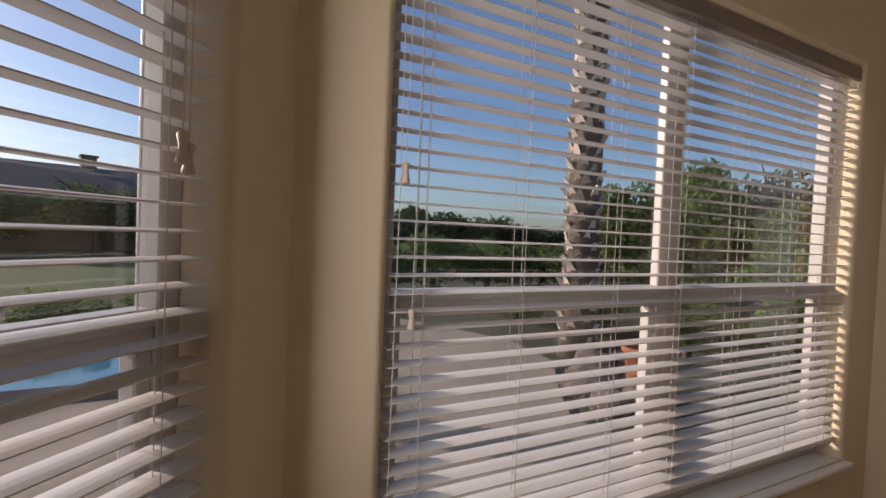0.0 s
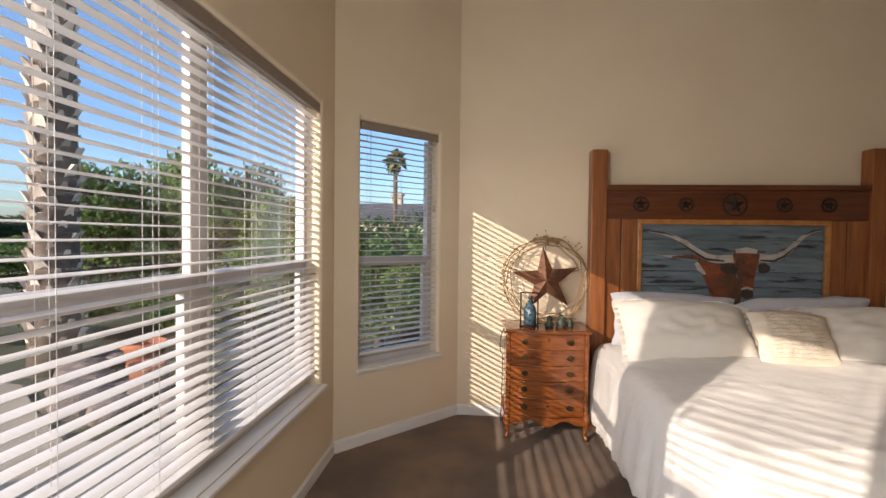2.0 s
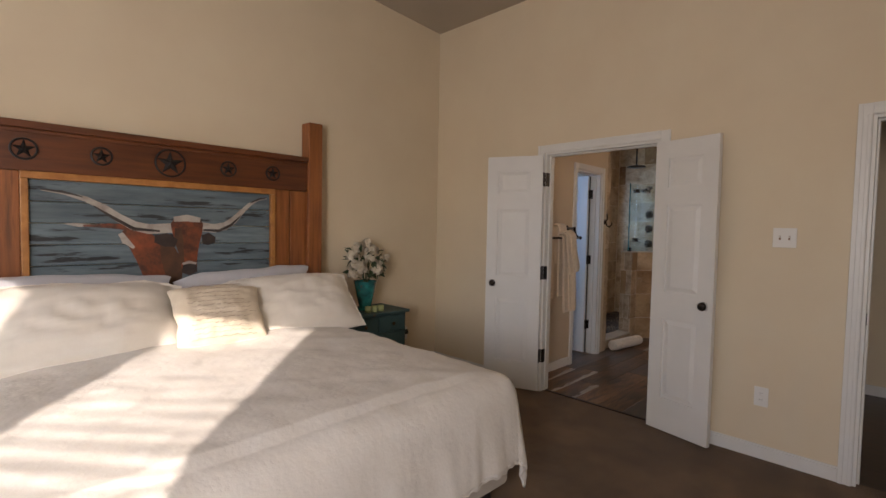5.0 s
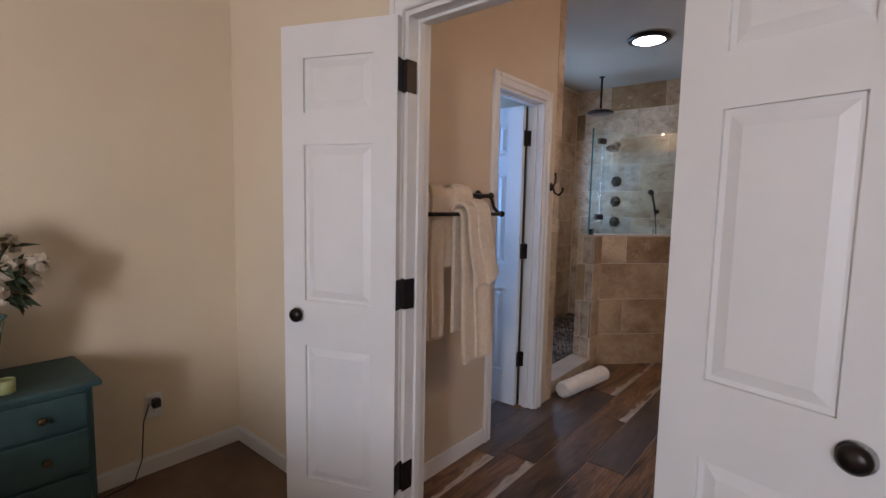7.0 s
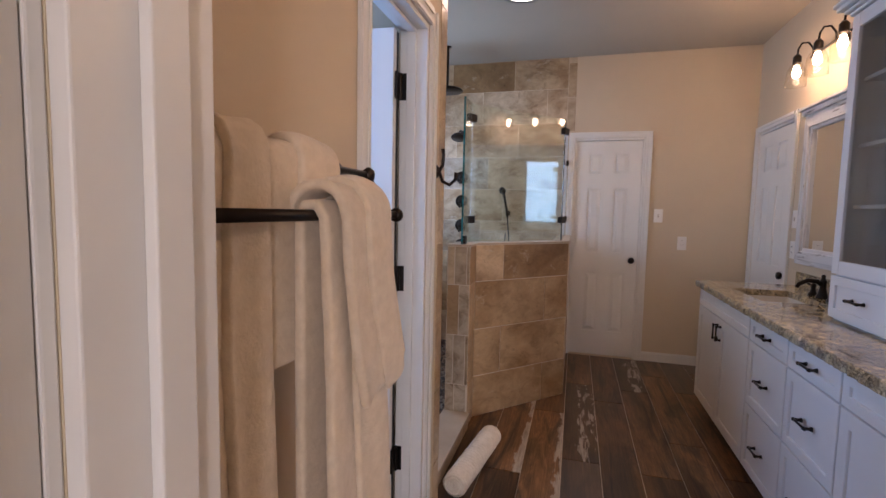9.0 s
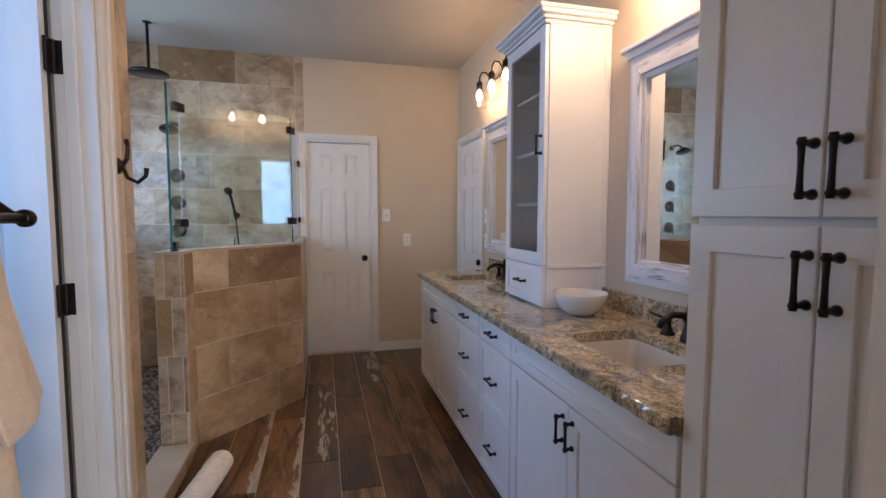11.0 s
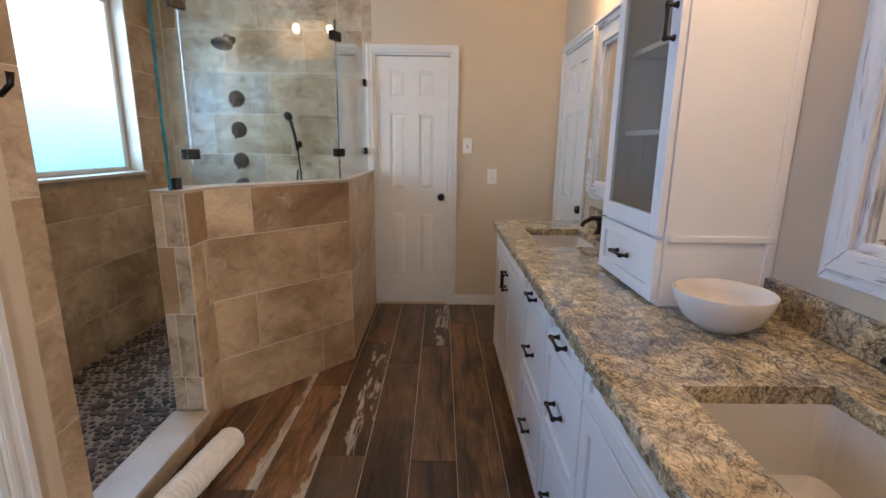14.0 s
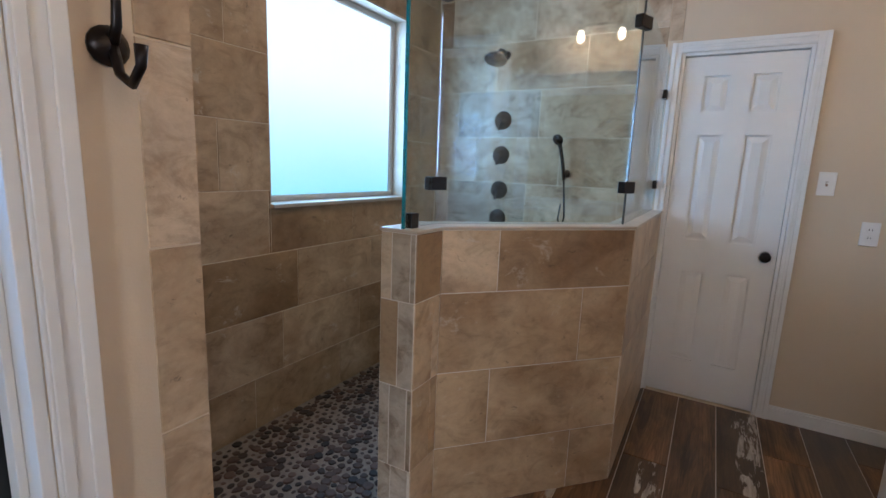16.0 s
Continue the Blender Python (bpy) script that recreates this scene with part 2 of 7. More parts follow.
CARPET = mat("tan_carpet", (0.19, 0.116, 0.062), 0.95, second=(0.092, 0.054, 0.029), scale=2.2, detail=8, bump=0.6, bump_scale=200, sheen=0.15)
WOOD = mat("knotty_pine", (0.33, 0.115, 0.028), 0.42, second=(0.17, 0.052, 0.013), scale=3.5, stretch=(9, 9, 0.7), detail=6, contrast=(0.3, 0.7), bump=0.08, bump_scale=20, bump_stretch=(9, 9, 0.7), wear=(0.1, 0.035, 0.012), wear_scale=1.4, wear_range=(0.66, 0.74), vary=0.08, coat=0.15)
WOOD_H = mat("knotty_pine_rail", (0.15, 0.043, 0.011), 0.42, second=(0.07, 0.02, 0.006), scale=3.5, stretch=(0.7, 9, 9), detail=6, contrast=(0.3, 0.7), bump=0.08, bump_scale=20, bump_stretch=(0.7, 9, 9), wear=(0.07, 0.025, 0.01), wear_scale=1.4, wear_range=(0.64, 0.72), vary=0.08, coat=0.15)
CHEST = mat("tiger_oak", (0.31, 0.095, 0.02), 0.24, second=(0.11, 0.03, 0.007), scale=4, stretch=(1.2, 1.2, 9), detail=6, distort=1.2, contrast=(0.3, 0.7), bump=0.04, bump_scale=30, bump_stretch=(1, 1, 8), coat=0.4, vary=0.06)
BOARD = mat("weathered_blue_board", (0.075, 0.105, 0.125), 0.7, second=(0.15, 0.195, 0.22), scale=3, stretch=(1, 8, 8), detail=7, wear=(0.02, 0.022, 0.025), wear_scale=3.2, wear_range=(0.57, 0.62), vary=0.12, bump=0.1, bump_scale=25, bump_stretch=(1, 9, 9))
RUST = mat("rusty_tin", (0.25, 0.12, 0.065), 0.5, 0.45, second=(0.11, 0.048, 0.028), scale=9, detail=7, bump=0.15, bump_scale=70)
BLACK = mat("oil_rubbed_bronze", (0.018, 0.014, 0.012), 0.32, 0.7, second=(0.03, 0.022, 0.018), scale=14)
IRON = mat("black_iron", (0.028, 0.022, 0.02), 0.5, 0.6, second=(0.035, 0.033, 0.033), scale=20)
LINEN = mat("white_coverlet", (0.78, 0.75, 0.7), 0.9, second=(0.74, 0.705, 0.65), scale=6, bump=0.55, bump_scale=17, sheen=0.2)
PILLOW = mat("ivory_pillowcase", (0.78, 0.74, 0.67), 0.9, second=(0.74, 0.69, 0.61), scale=5, bump=0.12, bump_scale=12, sheen=0.2)
SHEET = mat("pale_grey_pillowcase", (0.52, 0.52, 0.55), 0.9, second=(0.46, 0.46, 0.5), scale=5, bump=0.12, bump_scale=12, sheen=0.2)
SCRIPT = mat("script_print_cushion", (0.74, 0.66, 0.53), 0.9, second=(0.66, 0.57, 0.44), scale=9, bump=0.15, bump_scale=60)
INK_AND_SHADE = mat("brown_ink_and_slot_shade", (0.27, 0.18, 0.11), 0.9)
BOXSPRING = mat("box_spring_cloth", (0.62, 0.58, 0.53), 0.9, second=(0.55, 0.51, 0.46), scale=9, bump=0.2, bump_scale=90)
TEAL = mat("distressed_teal_paint", (0.04, 0.085, 0.085), 0.55, second=(0.025, 0.06, 0.062), scale=5, wear=(0.1, 0.06, 0.03), wear_scale=6, wear_range=(0.66, 0.72), bump=0.1, bump_scale=30)
VASE = mat("crackled_turquoise_glaze", (0.03, 0.24, 0.23), 0.18, second=(0.02, 0.1, 0.1), scale=14, detail=7, wear=(0.12, 0.06, 0.03), wear_scale=9, wear_range=(0.62, 0.68), coat=0.5)
PETAL = mat("white_petals", (0.66, 0.6, 0.49), 0.8, second=(0.5, 0.43, 0.32), scale=30)
STEM = mat("dark_leaf", (0.03, 0.05, 0.02), 0.7, second=(0.05, 0.07, 0.03), scale=20)
CANDLE = mat("green_votive", (0.3, 0.33, 0.14), 0.4)
TWIG = mat("vine_twig", (0.42, 0.27, 0.12), 0.8, second=(0.26, 0.16, 0.07), scale=30)
BLUEGLASS = mat("blue_glass", (0.07, 0.13, 0.17), 0.08, second=(0.03, 0.05, 0.065), scale=9, coat=0.5)
SLAT = mat("white_blind_slat", (0.74, 0.73, 0.72), 0.45, second=(0.7, 0.69, 0.68), scale=9, stretch=(6, 1, 6))
CORD = mat("blind_cord", (0.55, 0.53, 0.5), 0.8)
TASSEL = mat("wooden_tassel", (0.55, 0.47, 0.38), 0.5)
# grey-brown puts the valance's backlit shade into its colour
HEADRAIL_SHADED = mat("shaded_headrail", (0.27, 0.22, 0.18), 0.5, second=(0.23, 0.185, 0.15), scale=9, stretch=(1, 6, 6))
VINYL = mat("white_vinyl_frame", (0.56, 0.53, 0.5), 0.4, second=(0.5, 0.475, 0.45), scale=6)
CAB = mat("white_cabinet_lacquer", (0.76, 0.75, 0.73), 0.35, second=(0.74, 0.73, 0.71), scale=4, bump=0.02, bump_scale=60)
PORCELAIN = mat("white_porcelain", (0.66, 0.63, 0.58), 0.12, coat=0.4)
TOWEL = mat("cream_terry", (0.74, 0.62, 0.47), 0.95, second=(0.66, 0.545, 0.405), scale=45, detail=6, bump=0.3, bump_scale=170, sheen=0.3)
TOWEL_W = mat("white_terry", (0.8, 0.74, 0.64), 0.95, second=(0.7, 0.64, 0.54), scale=40, bump=0.4, bump_scale=120, sheen=0.3)
TILE = mat_travertine()
TILE_BROWN = mat_travertine("brown_travertine_tile", (0.62, 0.52, 0.4))
TILE_PALE = mat_travertine("pale_travertine_tile", (1.04, 1.06, 1.08))
TILE_WARM = mat_travertine("warm_travertine_tile", (0.98, 0.92, 0.83), 2.3, 0.55, 0.45)
TILE_GREY = mat_travertine("grey_travertine_tile", (0.78, 0.84, 0.94), 3.2, 0.66, 0.7)
TILE_MOTTLED = mat_travertine("mottled_travertine_tile", (0.94, 0.92, 0.89), 3.2, 0.66, 0.55)
# same travertine, tinted darker for the shade on the window wall
TILE_SHADED = mat_travertine("shaded_travertine_tile", (0.82, 0.74, 0.65), 2.6, 0.6, 0.45)
# cyan stands in for window light guided to the edge of the glass
GLASS_EDGE = mat("daylit_glass_edge", (0.06, 0.4, 0.48), 0.15, second=(0.03, 0.28, 0.35), scale=3, transmission=0.6)
GROUT = mat("pale_grout", (0.68, 0.62, 0.53), 0.9, second=(0.6, 0.54, 0.45), scale=30)
PLANK = mat_planks()
PLANK_FLAKED = mat_planks("flaked_paint_wood_look_tile", "flaked")
PLANK_EDGE = mat_planks("edge_worn_wood_look_tile", "edge")
PLANK_GREY = mat_planks("grey_wood_look_tile", "grey")
DARKFLOOR = mat("dark_wood_floor", (0.05, 0.022, 0.014), 0.35, second=(0.025, 0.012, 0.009), scale=4, stretch=(8, 1, 1))
PEBBLE = mat("river_pebble", (0.082, 0.046, 0.028), 0.55, second=(0.036, 0.021, 0.014), scale=14, vary=0.88, island=True)
PEBBLE_ONE = mat("loose_river_pebble", (0.082, 0.046, 0.028), 0.55, second=(0.036, 0.021, 0.014), scale=14, vary=0.88)
PEBBLE_GROUT = mat("pebble_grout", (0.3, 0.24, 0.185), 0.9, second=(0.23, 0.185, 0.14), scale=40)
GRANITE = mat_granite()
GLASS = mat_glass("clear_glass", 0.0, (0.93, 0.98, 0.97), 0.085)
PANE = mat_glass("window_pane", 0.0, (0.97, 0.98, 0.98))
CABGLASS = mat_glass("cabinet_glass", 0.02, (0.85, 0.85, 0.83))
MIRROR = mat("mirror_silver", (0.86, 0.87, 0.86), 0.0, 1.0)
WHITEWASH = mat("whitewashed_wood", (0.66, 0.65, 0.65), 0.6, second=(0.2, 0.185, 0.18), scale=6, stretch=(1, 10, 10), detail=10, contrast=(0.57, 0.66), wear=(0.45, 0.43, 0.42), wear_scale=2.5, wear_range=(0.5, 0.75), bump=0.12, bump_scale=20, bump_stretch=(1, 9, 9))
WHITEWASH_V = mat("whitewashed_wood_upright", (0.66, 0.65, 0.65), 0.6, second=(0.2, 0.185, 0.18), scale=6, stretch=(10, 10, 1), detail=10, contrast=(0.57, 0.66), wear=(0.45, 0.43, 0.42), wear_scale=2.5, wear_range=(0.5, 0.75), bump=0.12, bump_scale=20, bump_stretch=(9, 9, 1))
BULB = mat("lit_bulb", (1, 0.8, 0.55), 0.3, emit=((1.0, 0.72, 0.44), 11))
DISC = mat("lit_diffuser", (1, 0.9, 0.78), 0.4, emit=((1.0, 0.86, 0.70), 2.4))
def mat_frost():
    """Frosted pane whose emission stands in for daylight: brighter sky above, blue-green garden shade below."""
    m = mat("glowing_frosted_glass", (0.75, 0.9, 0.95), 0.5)
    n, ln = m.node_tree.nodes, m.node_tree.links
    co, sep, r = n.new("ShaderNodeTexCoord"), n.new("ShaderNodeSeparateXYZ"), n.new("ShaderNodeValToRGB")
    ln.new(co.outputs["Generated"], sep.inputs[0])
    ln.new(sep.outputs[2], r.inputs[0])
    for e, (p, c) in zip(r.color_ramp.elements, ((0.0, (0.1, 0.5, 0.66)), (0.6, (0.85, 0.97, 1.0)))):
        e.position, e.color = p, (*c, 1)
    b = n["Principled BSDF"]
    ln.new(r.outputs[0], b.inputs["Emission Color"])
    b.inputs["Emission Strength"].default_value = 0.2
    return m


FROST = mat_frost()
PLASTIC = mat("white_plastic", (0.78, 0.76, 0.72), 0.4)
DARK = mat("dark_slot", (0.02, 0.02, 0.02), 0.6)


# ---- mesh helpers ----
class Shape:
    """Collects vertices and faces for one mesh."""

    def __init__(self):
        self.v, self.f = [], []

    def add(self, verts, faces, m=None):
        k = len(self.v)
        self.v += [tuple(m @ Vector(p)) if m else tuple(p) for p in verts]
        self.f += [tuple(i + k for i in f) for f in faces]
        return self

    def box(self, lo, hi, m=None):
        (a, b, c), (d, e, g) = lo, hi
        return self.add([(a, b, c), (d, b, c), (d, e, c), (a, e, c), (a, b, g), (d, b, g), (d, e, g), (a, e, g)],
                        [(0, 3, 2, 1), (4, 5, 6, 7), (0, 1, 5, 4), (1, 2, 6, 5), (2, 3, 7, 6), (3, 0, 4, 7)], m)

    def lathe(self, profile, n=20, m=None):
        """profile: (radius, height) from bottom to top."""
        verts = [(r * math.cos(2 * math.pi * i / n), r * math.sin(2 * math.pi * i / n), z) for r, z in profile for i in range(n)]
        faces = [(j * n + i, j * n + (i + 1) % n, (j + 1) * n + (i + 1) % n, (j + 1) * n + i) for j in range(len(profile) - 1) for i in range(n)]
        faces += [tuple(reversed(range(n))), tuple(range((len(profile) - 1) * n, len(profile) * n))]
        return self.add(verts, faces, m)

    def rod(self, a, b, r, r2=None, n=12):
        a, b = Vector(a), Vector(b)
        m = Matrix.Translation(a) @ (b - a).to_track_quat("Z", "Y").to_matrix().to_4x4()
        return self.lathe([(r, 0), (r if r2 is None else r2, (b - a).length)], n, m)

    def tube(self, pts, r, n=8, closed=False):
        pts = [Vector(p) for p in pts]
        k = len(pts)
        radii = r if isinstance(r, (list, tuple)) else [r] * k
        verts, side = [], Vector((0, 0, 1))
        for i, p in enumerate(pts):
            d = (pts[(i + 1) % k] - pts[i - 1]) if closed else (pts[min(i + 1, k - 1)] - pts[max(i - 1, 0)])
            d.normalize()
            if abs(d.dot(side)) > 0.98:
                side = Vector((1, 0.2, 0)) if abs(d.x) < 0.9 else Vector((0, 1, 0.2))
            u = (side - d * side.dot(d)).normalized()
            side = u
            w = d.cross(u)
            verts += [p + radii[i] * (math.cos(2 * math.pi * j / n) * u + math.sin(2 * math.pi * j / n) * w) for j in range(n)]
        faces = [(i * n + j, i * n + (j + 1) % n, (i + 1) % k * n + (j + 1) % n, (i + 1) % k * n + j) for i in range(k if closed else k - 1) for j in range(n)]
        if not closed:
            faces += [tuple(reversed(range(n))), tuple(range((k - 1) * n, k * n))]
        return self.add(verts, faces)

    def grid(self, fn, nu, nv, close_u=False):
        verts = [fn(i / nu, j / nv) for j in range(nv + 1) for i in range(nu + 1)]
        w = nu + 1
        return self.add(verts, [(j * w + i, j * w + i + 1, (j + 1) * w + i + 1, (j + 1) * w + i) for j in range(nv) for i in range(nu)])

    def frustum(self, lo, hi, inset, axis="y", sign=-1):
        """A box whose face on one side of the y axis is drawn in: a raised panel."""
        (a, b, c), (d, e, g) = lo, hi
        front, back = (b, e) if sign < 0 else (e, b)
        i = inset
        verts = [(a, back, c), (d, back, c), (d, back, g), (a, back, g), (a + i, front, c + i), (d - i, front, c + i), (d - i, front, g - i), (a + i, front, g - i)]
        faces = [(0, 1, 2, 3), (7, 6, 5, 4), (0, 4, 5, 1), (1, 5, 6, 2), (2, 6, 7, 3), (3, 7, 4, 0)]
        return self.add(verts, faces)

    def mesh(self, name):
        me = bpy.data.meshes.new(name)
        me.from_pydata(self.v, [], self.f)
        bm = bmesh.new()
        bm.from_mesh(me)
        bmesh.ops.recalc_face_normals(bm, faces=bm.faces)
        bm.to_mesh(me)
        bm.free()
        return me


def part(name, shape, material, parent=None, label="", smooth=False, bevel=0.0, m=None, solid=0.0, subsurf=0):
    """Links a Shape as one mesh object, under a thing or a part where one is given."""
    me = shape.mesh(name) if isinstance(shape, Shape) else shape
    if not me.materials:
        me.materials.append(material)
    if smooth:
        me.polygons.foreach_set("use_smooth", [True] * len(me.polygons))
    ob = new(name, me)
    if parent:
        ob.parent = parent
    if m is not None:
        ob.matrix_local = m
    if solid:
        md = ob.modifiers.new("thickness", "SOLIDIFY")
        md.thickness, md.offset = solid, 0
    if bevel:
        md = ob.modifiers.new("rounded", "BEVEL")
        md.width, md.segments, md.limit_method = bevel, 2, "ANGLE"
    if subsurf:
        md = ob.modifiers.new("smooth", "SUBSURF")
        md.levels = md.render_levels = subsurf
    if label:
        tagged(ob, label)
    return ob


def thing(name, m, label, category, group="", kind=""):
    ob = new(name)
    ob.empty_display_size = 0.1
    ob.matrix_world = m
    return tagged(ob, label, category, group, kind)


def structure(name, shape, material, label, category, **more):
    return tagged(part(name, shape, material, **more), label, category, kind="structure")


# ---- large structure ----
BEND_N, BEND_S, WEST = -0.82, -3.49, -5.464
SOUTH = -4.31
FAR, VANITY_WALL, TOWEL_WALL, SHOWER_N = 4.34, -3.06, -1.06, 0.01
BATH_TOP = 2.77


def run(a, b, side=1):
    """Local frame of a wall: x along it from a to b, y outwards, z up."""
    d = Vector((b[0] - a[0], b[1] - a[1], 0))
    ang = math.degrees(math.atan2(d.y, d.x))
    return pose(a[0], a[1], 0, 0, 0, ang) @ Matrix.Diagonal((1, side, 1, 1)), d.length


def wall(name, a, b, thick, z0, z1, holes, material, label, side=1, ext=(0, 0)):
    m, length = run(a, b, side)
    s = Shape()
    cuts = sorted(holes)
    pos = -ext[0]
    for s0, s1, h0, h1 in cuts:
        s.box((pos, 0, z0), (s0, thick, z1), m)
        if h0 > z0:
            s.box((s0, 0, z0), (s1, thick, h0), m)
        if h1 < z1:
            s.box((s0, 0, h1), (s1, thick, z1), m)
        pos = s1
    s.box((pos, 0, z0), (length + ext[1], thick, z1), m)
    return structure(name, s, material, label, "wall")


def bay_wall(name, a, b, thick, z0, z1, hole, material, label, ext=(0, 0), r=0.028):
    """A wall with one window opening whose inner corners are rounded plaster."""
    m, length = run(a, b, -1)
    s0, s1, h0, h1 = hole
    s = Shape().box((-ext[0], 0, z0), (length + ext[1], thick, h0), m).box((-ext[0], 0, h1 + r), (length + ext[1], thick, z1), m)
    arc = [(r - r * math.cos(radians(10 * k)), r - r * math.sin(radians(10 * k))) for k in range(10)]

    def pier(x_out, x_in, sg):
        pts = [(x_in - sg * r * 1.0 + sg * (r - q), w) for q, w in [(r - r * math.sin(radians(10 * k)), r - r * math.cos(radians(10 * k))) for k in range(10)]]
        pts = [(x_out, 0.0)] + pts + [(x_in, thick), (x_out, thick)]
        n = len(pts)
        s.add([(x, y, z) for z in (h0, h1 + r) for x, y in pts], [tuple(range(n)), tuple(range(n, 2 * n))] + [(i, (i + 1) % n, n + (i + 1) % n, n + i) for i in range(n)], m)

    pier(-ext[0], s0, 1)
    pier(length + ext[1], s1, -1)
    head = [(r - r * math.cos(radians(10 * k)), h1 + r - r * math.sin(radians(10 * k))) for k in range(10)]
    pts = head + [(thick, h1), (thick, h1 + r)]
    pts = [(0.0, h1 + r)] + head[1:] + [(thick, h1), (thick, h1 + r)]
    n = len(pts)
    s.add([(x, y, z) for x in (s0, s1) for y, z in pts], [tuple(range(n)), tuple(range(n, 2 * n))] + [(i, (i + 1) % n, n + (i + 1) % n, n + i) for i in range(n)], m)
    return structure(name, s, material, label, "wall")


T = 0.16
# bedroom shell; the bay has three windows
wall("wall_headboard", (0, 0), (-4.66, 0), T, 0, 3.85, [], PAINT, "cream painted bedroom wall behind the bed", side=-1, ext=(0.12, 0.0))
DIAG_N = ((-4.66, 0.0), (WEST, BEND_N))
DIAG_S = ((WEST, BEND_S), (-4.66, SOUTH))
Z_SILL, Z_HEAD = 0.56, 2.32
bay_wall("wall_bay_north", *DIAG_N, T, 0, 3.85, (0.22, 0.94, Z_SILL, Z_HEAD), PAINT, "cream painted angled bay wall with a narrow window", ext=(0.05, 0.06))
bay_wall("wall_bay_west", (WEST, BEND_N), (WEST, BEND_S), T, 0, 3.85, (0.25, 2.45, Z_SILL, Z_HEAD), PAINT, "cream painted bay wall with a wide window")
bay_wall("wall_bay_south", *DIAG_S, T, 0, 3.85, (0.18, 0.965, Z_SILL, Z_HEAD), PAINT, "cream painted angled bay wall beside the wide window", ext=(0.06, 0.05))
wall("wall_bedroom_south", (-4.66, SOUTH), (0, SOUTH), T, 0, 3.85, [], PAINT, "plain cream painted bedroom wall", side=-1, ext=(0.0, 0.12))
wall("wall_doors", (0, 0), (0, SOUTH), 0.12, 0, 3.6, [(1.30, 2.248, 0, 2.045), (3.345, 4.125, 0, 2.05)], PAINT, "cream painted wall with double doors and a doorway", side=1)
flr = Shape().add([(-4.66, 0, 0), (WEST, BEND_N, 0), (WEST, BEND_S, 0), (-4.66, SOUTH, 0), (0.06, SOUTH, 0), (0.06, 0, 0),
                   (-4.66, 0, -0.1), (WEST, BEND_N, -0.1), (WEST, BEND_S, -0.1), (-4.66, SOUTH, -0.1), (0.06, SOUTH, -0.1), (0.06, 0, -0.1)],
                  [(0, 1, 2, 3, 4, 5), (11, 10, 9, 8, 7, 6)] + [(i, (i + 1) % 6, (i + 1) % 6 + 6, i + 6) for i in range(6)])
structure("floor_bedroom", flr, CARPET, "short tan-brown wall-to-wall carpet", "carpet")


def ceil_z(x):
    return 3.385 - 0.058 * x


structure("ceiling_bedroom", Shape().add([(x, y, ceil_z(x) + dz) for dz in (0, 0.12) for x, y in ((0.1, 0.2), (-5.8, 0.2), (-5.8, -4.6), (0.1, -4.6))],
          [(0, 1, 2, 3), (7, 6, 5, 4), (0, 4, 5, 1), (1, 5, 6, 2), (2, 6, 7, 3), (3, 7, 4, 0)]), CEIL_SHADED, "gently sloping cream bedroom ceiling", "ceiling")

# bathroom shell
wall("wall_bath_far", (FAR, 0.17), (FAR, -3.2), 0.12, 0, 3.0, [(1.758, 2.364, 0, 2.03)], BATH_PAINT, "cream painted bathroom end wall with a door")
wall("wall_vanity", (0.12, VANITY_WALL), (FAR, VANITY_WALL), 0.1, 0, 3.0, [(3.48, 4.15, 0, 2.03)], BATH_PAINT, "cream painted wall behind the vanity", side=-1)
wall("wall_towels", (0.12, TOWEL_WALL), (1.75, TOWEL_WALL), 0.11, 0, 3.0, [(0.85, 1.392, 0, 2.03)], BATH_PAINT, "cream painted bathroom wall with the towel rail")
wall("wall_shower_west", (1.75, TOWEL_WALL + 0.11), (1.75, 0.17), 0.1, 0, 3.0, [], BATH_PAINT, "wall between toilet room and shower")
wall("wall_shower_north", (0.12, SHOWER_N + 0.006), (FAR, SHOWER_N + 0.006), 0.16, 0, 3.0, [(0.45, 1.1, 1.2, 2.1), (2.68, 3.8, 1.13, 2.27)], BATH_PAINT, "outer bathroom wall with a frosted shower window")
structure("ceiling_bath", Shape().box((0.12, -3.16, BATH_TOP), (4.46, 0.17, BATH_TOP + 0.1)), CEIL_SHADED, "flat cream bathroom ceiling", "ceiling")
structure("floor_bath_slab", Shape().box((0.06, -3.06, -0.1), (FAR, 0.01, -0.0035)), GROUT, "pale grout bed under the bathroom floor", "floor")
# room behind the plain doorway
wall("wall_hall_far", (2.1, -3.16), (2.1, -4.5), 0.1, 0, 2.7, [], PAINT, "cream wall of the room beyond the doorway")
wall("wall_hall_south", (0.12, -4.5), (2.1, -4.5), 0.1, 0, 2.7, [], PAINT, "side wall of the room beyond the doorway", side=-1)
structure("floor_hall", Shape().box((0.06, -4.5, -0.1), (2.1, -3.16, -0.002)), DARKFLOOR, "dark wooden floor beyond the doorway", "floor")
structure("ceiling_hall", Shape().box((0.12, -4.6, 2.6), (2.2, -3.16, 2.7)), CEIL_SHADED, "ceiling beyond the doorway", "ceiling")
# ground outside
structure("ground", Shape().box((-400, -400, -0.6), (400, 400, -0.3)), mat("garden_ground", (0.07, 0.06, 0.035), 0.95, second=(0.045, 0.06, 0.02), scale=1.5, bump=0.5, bump_scale=12), "dark planted garden ground", "ground")


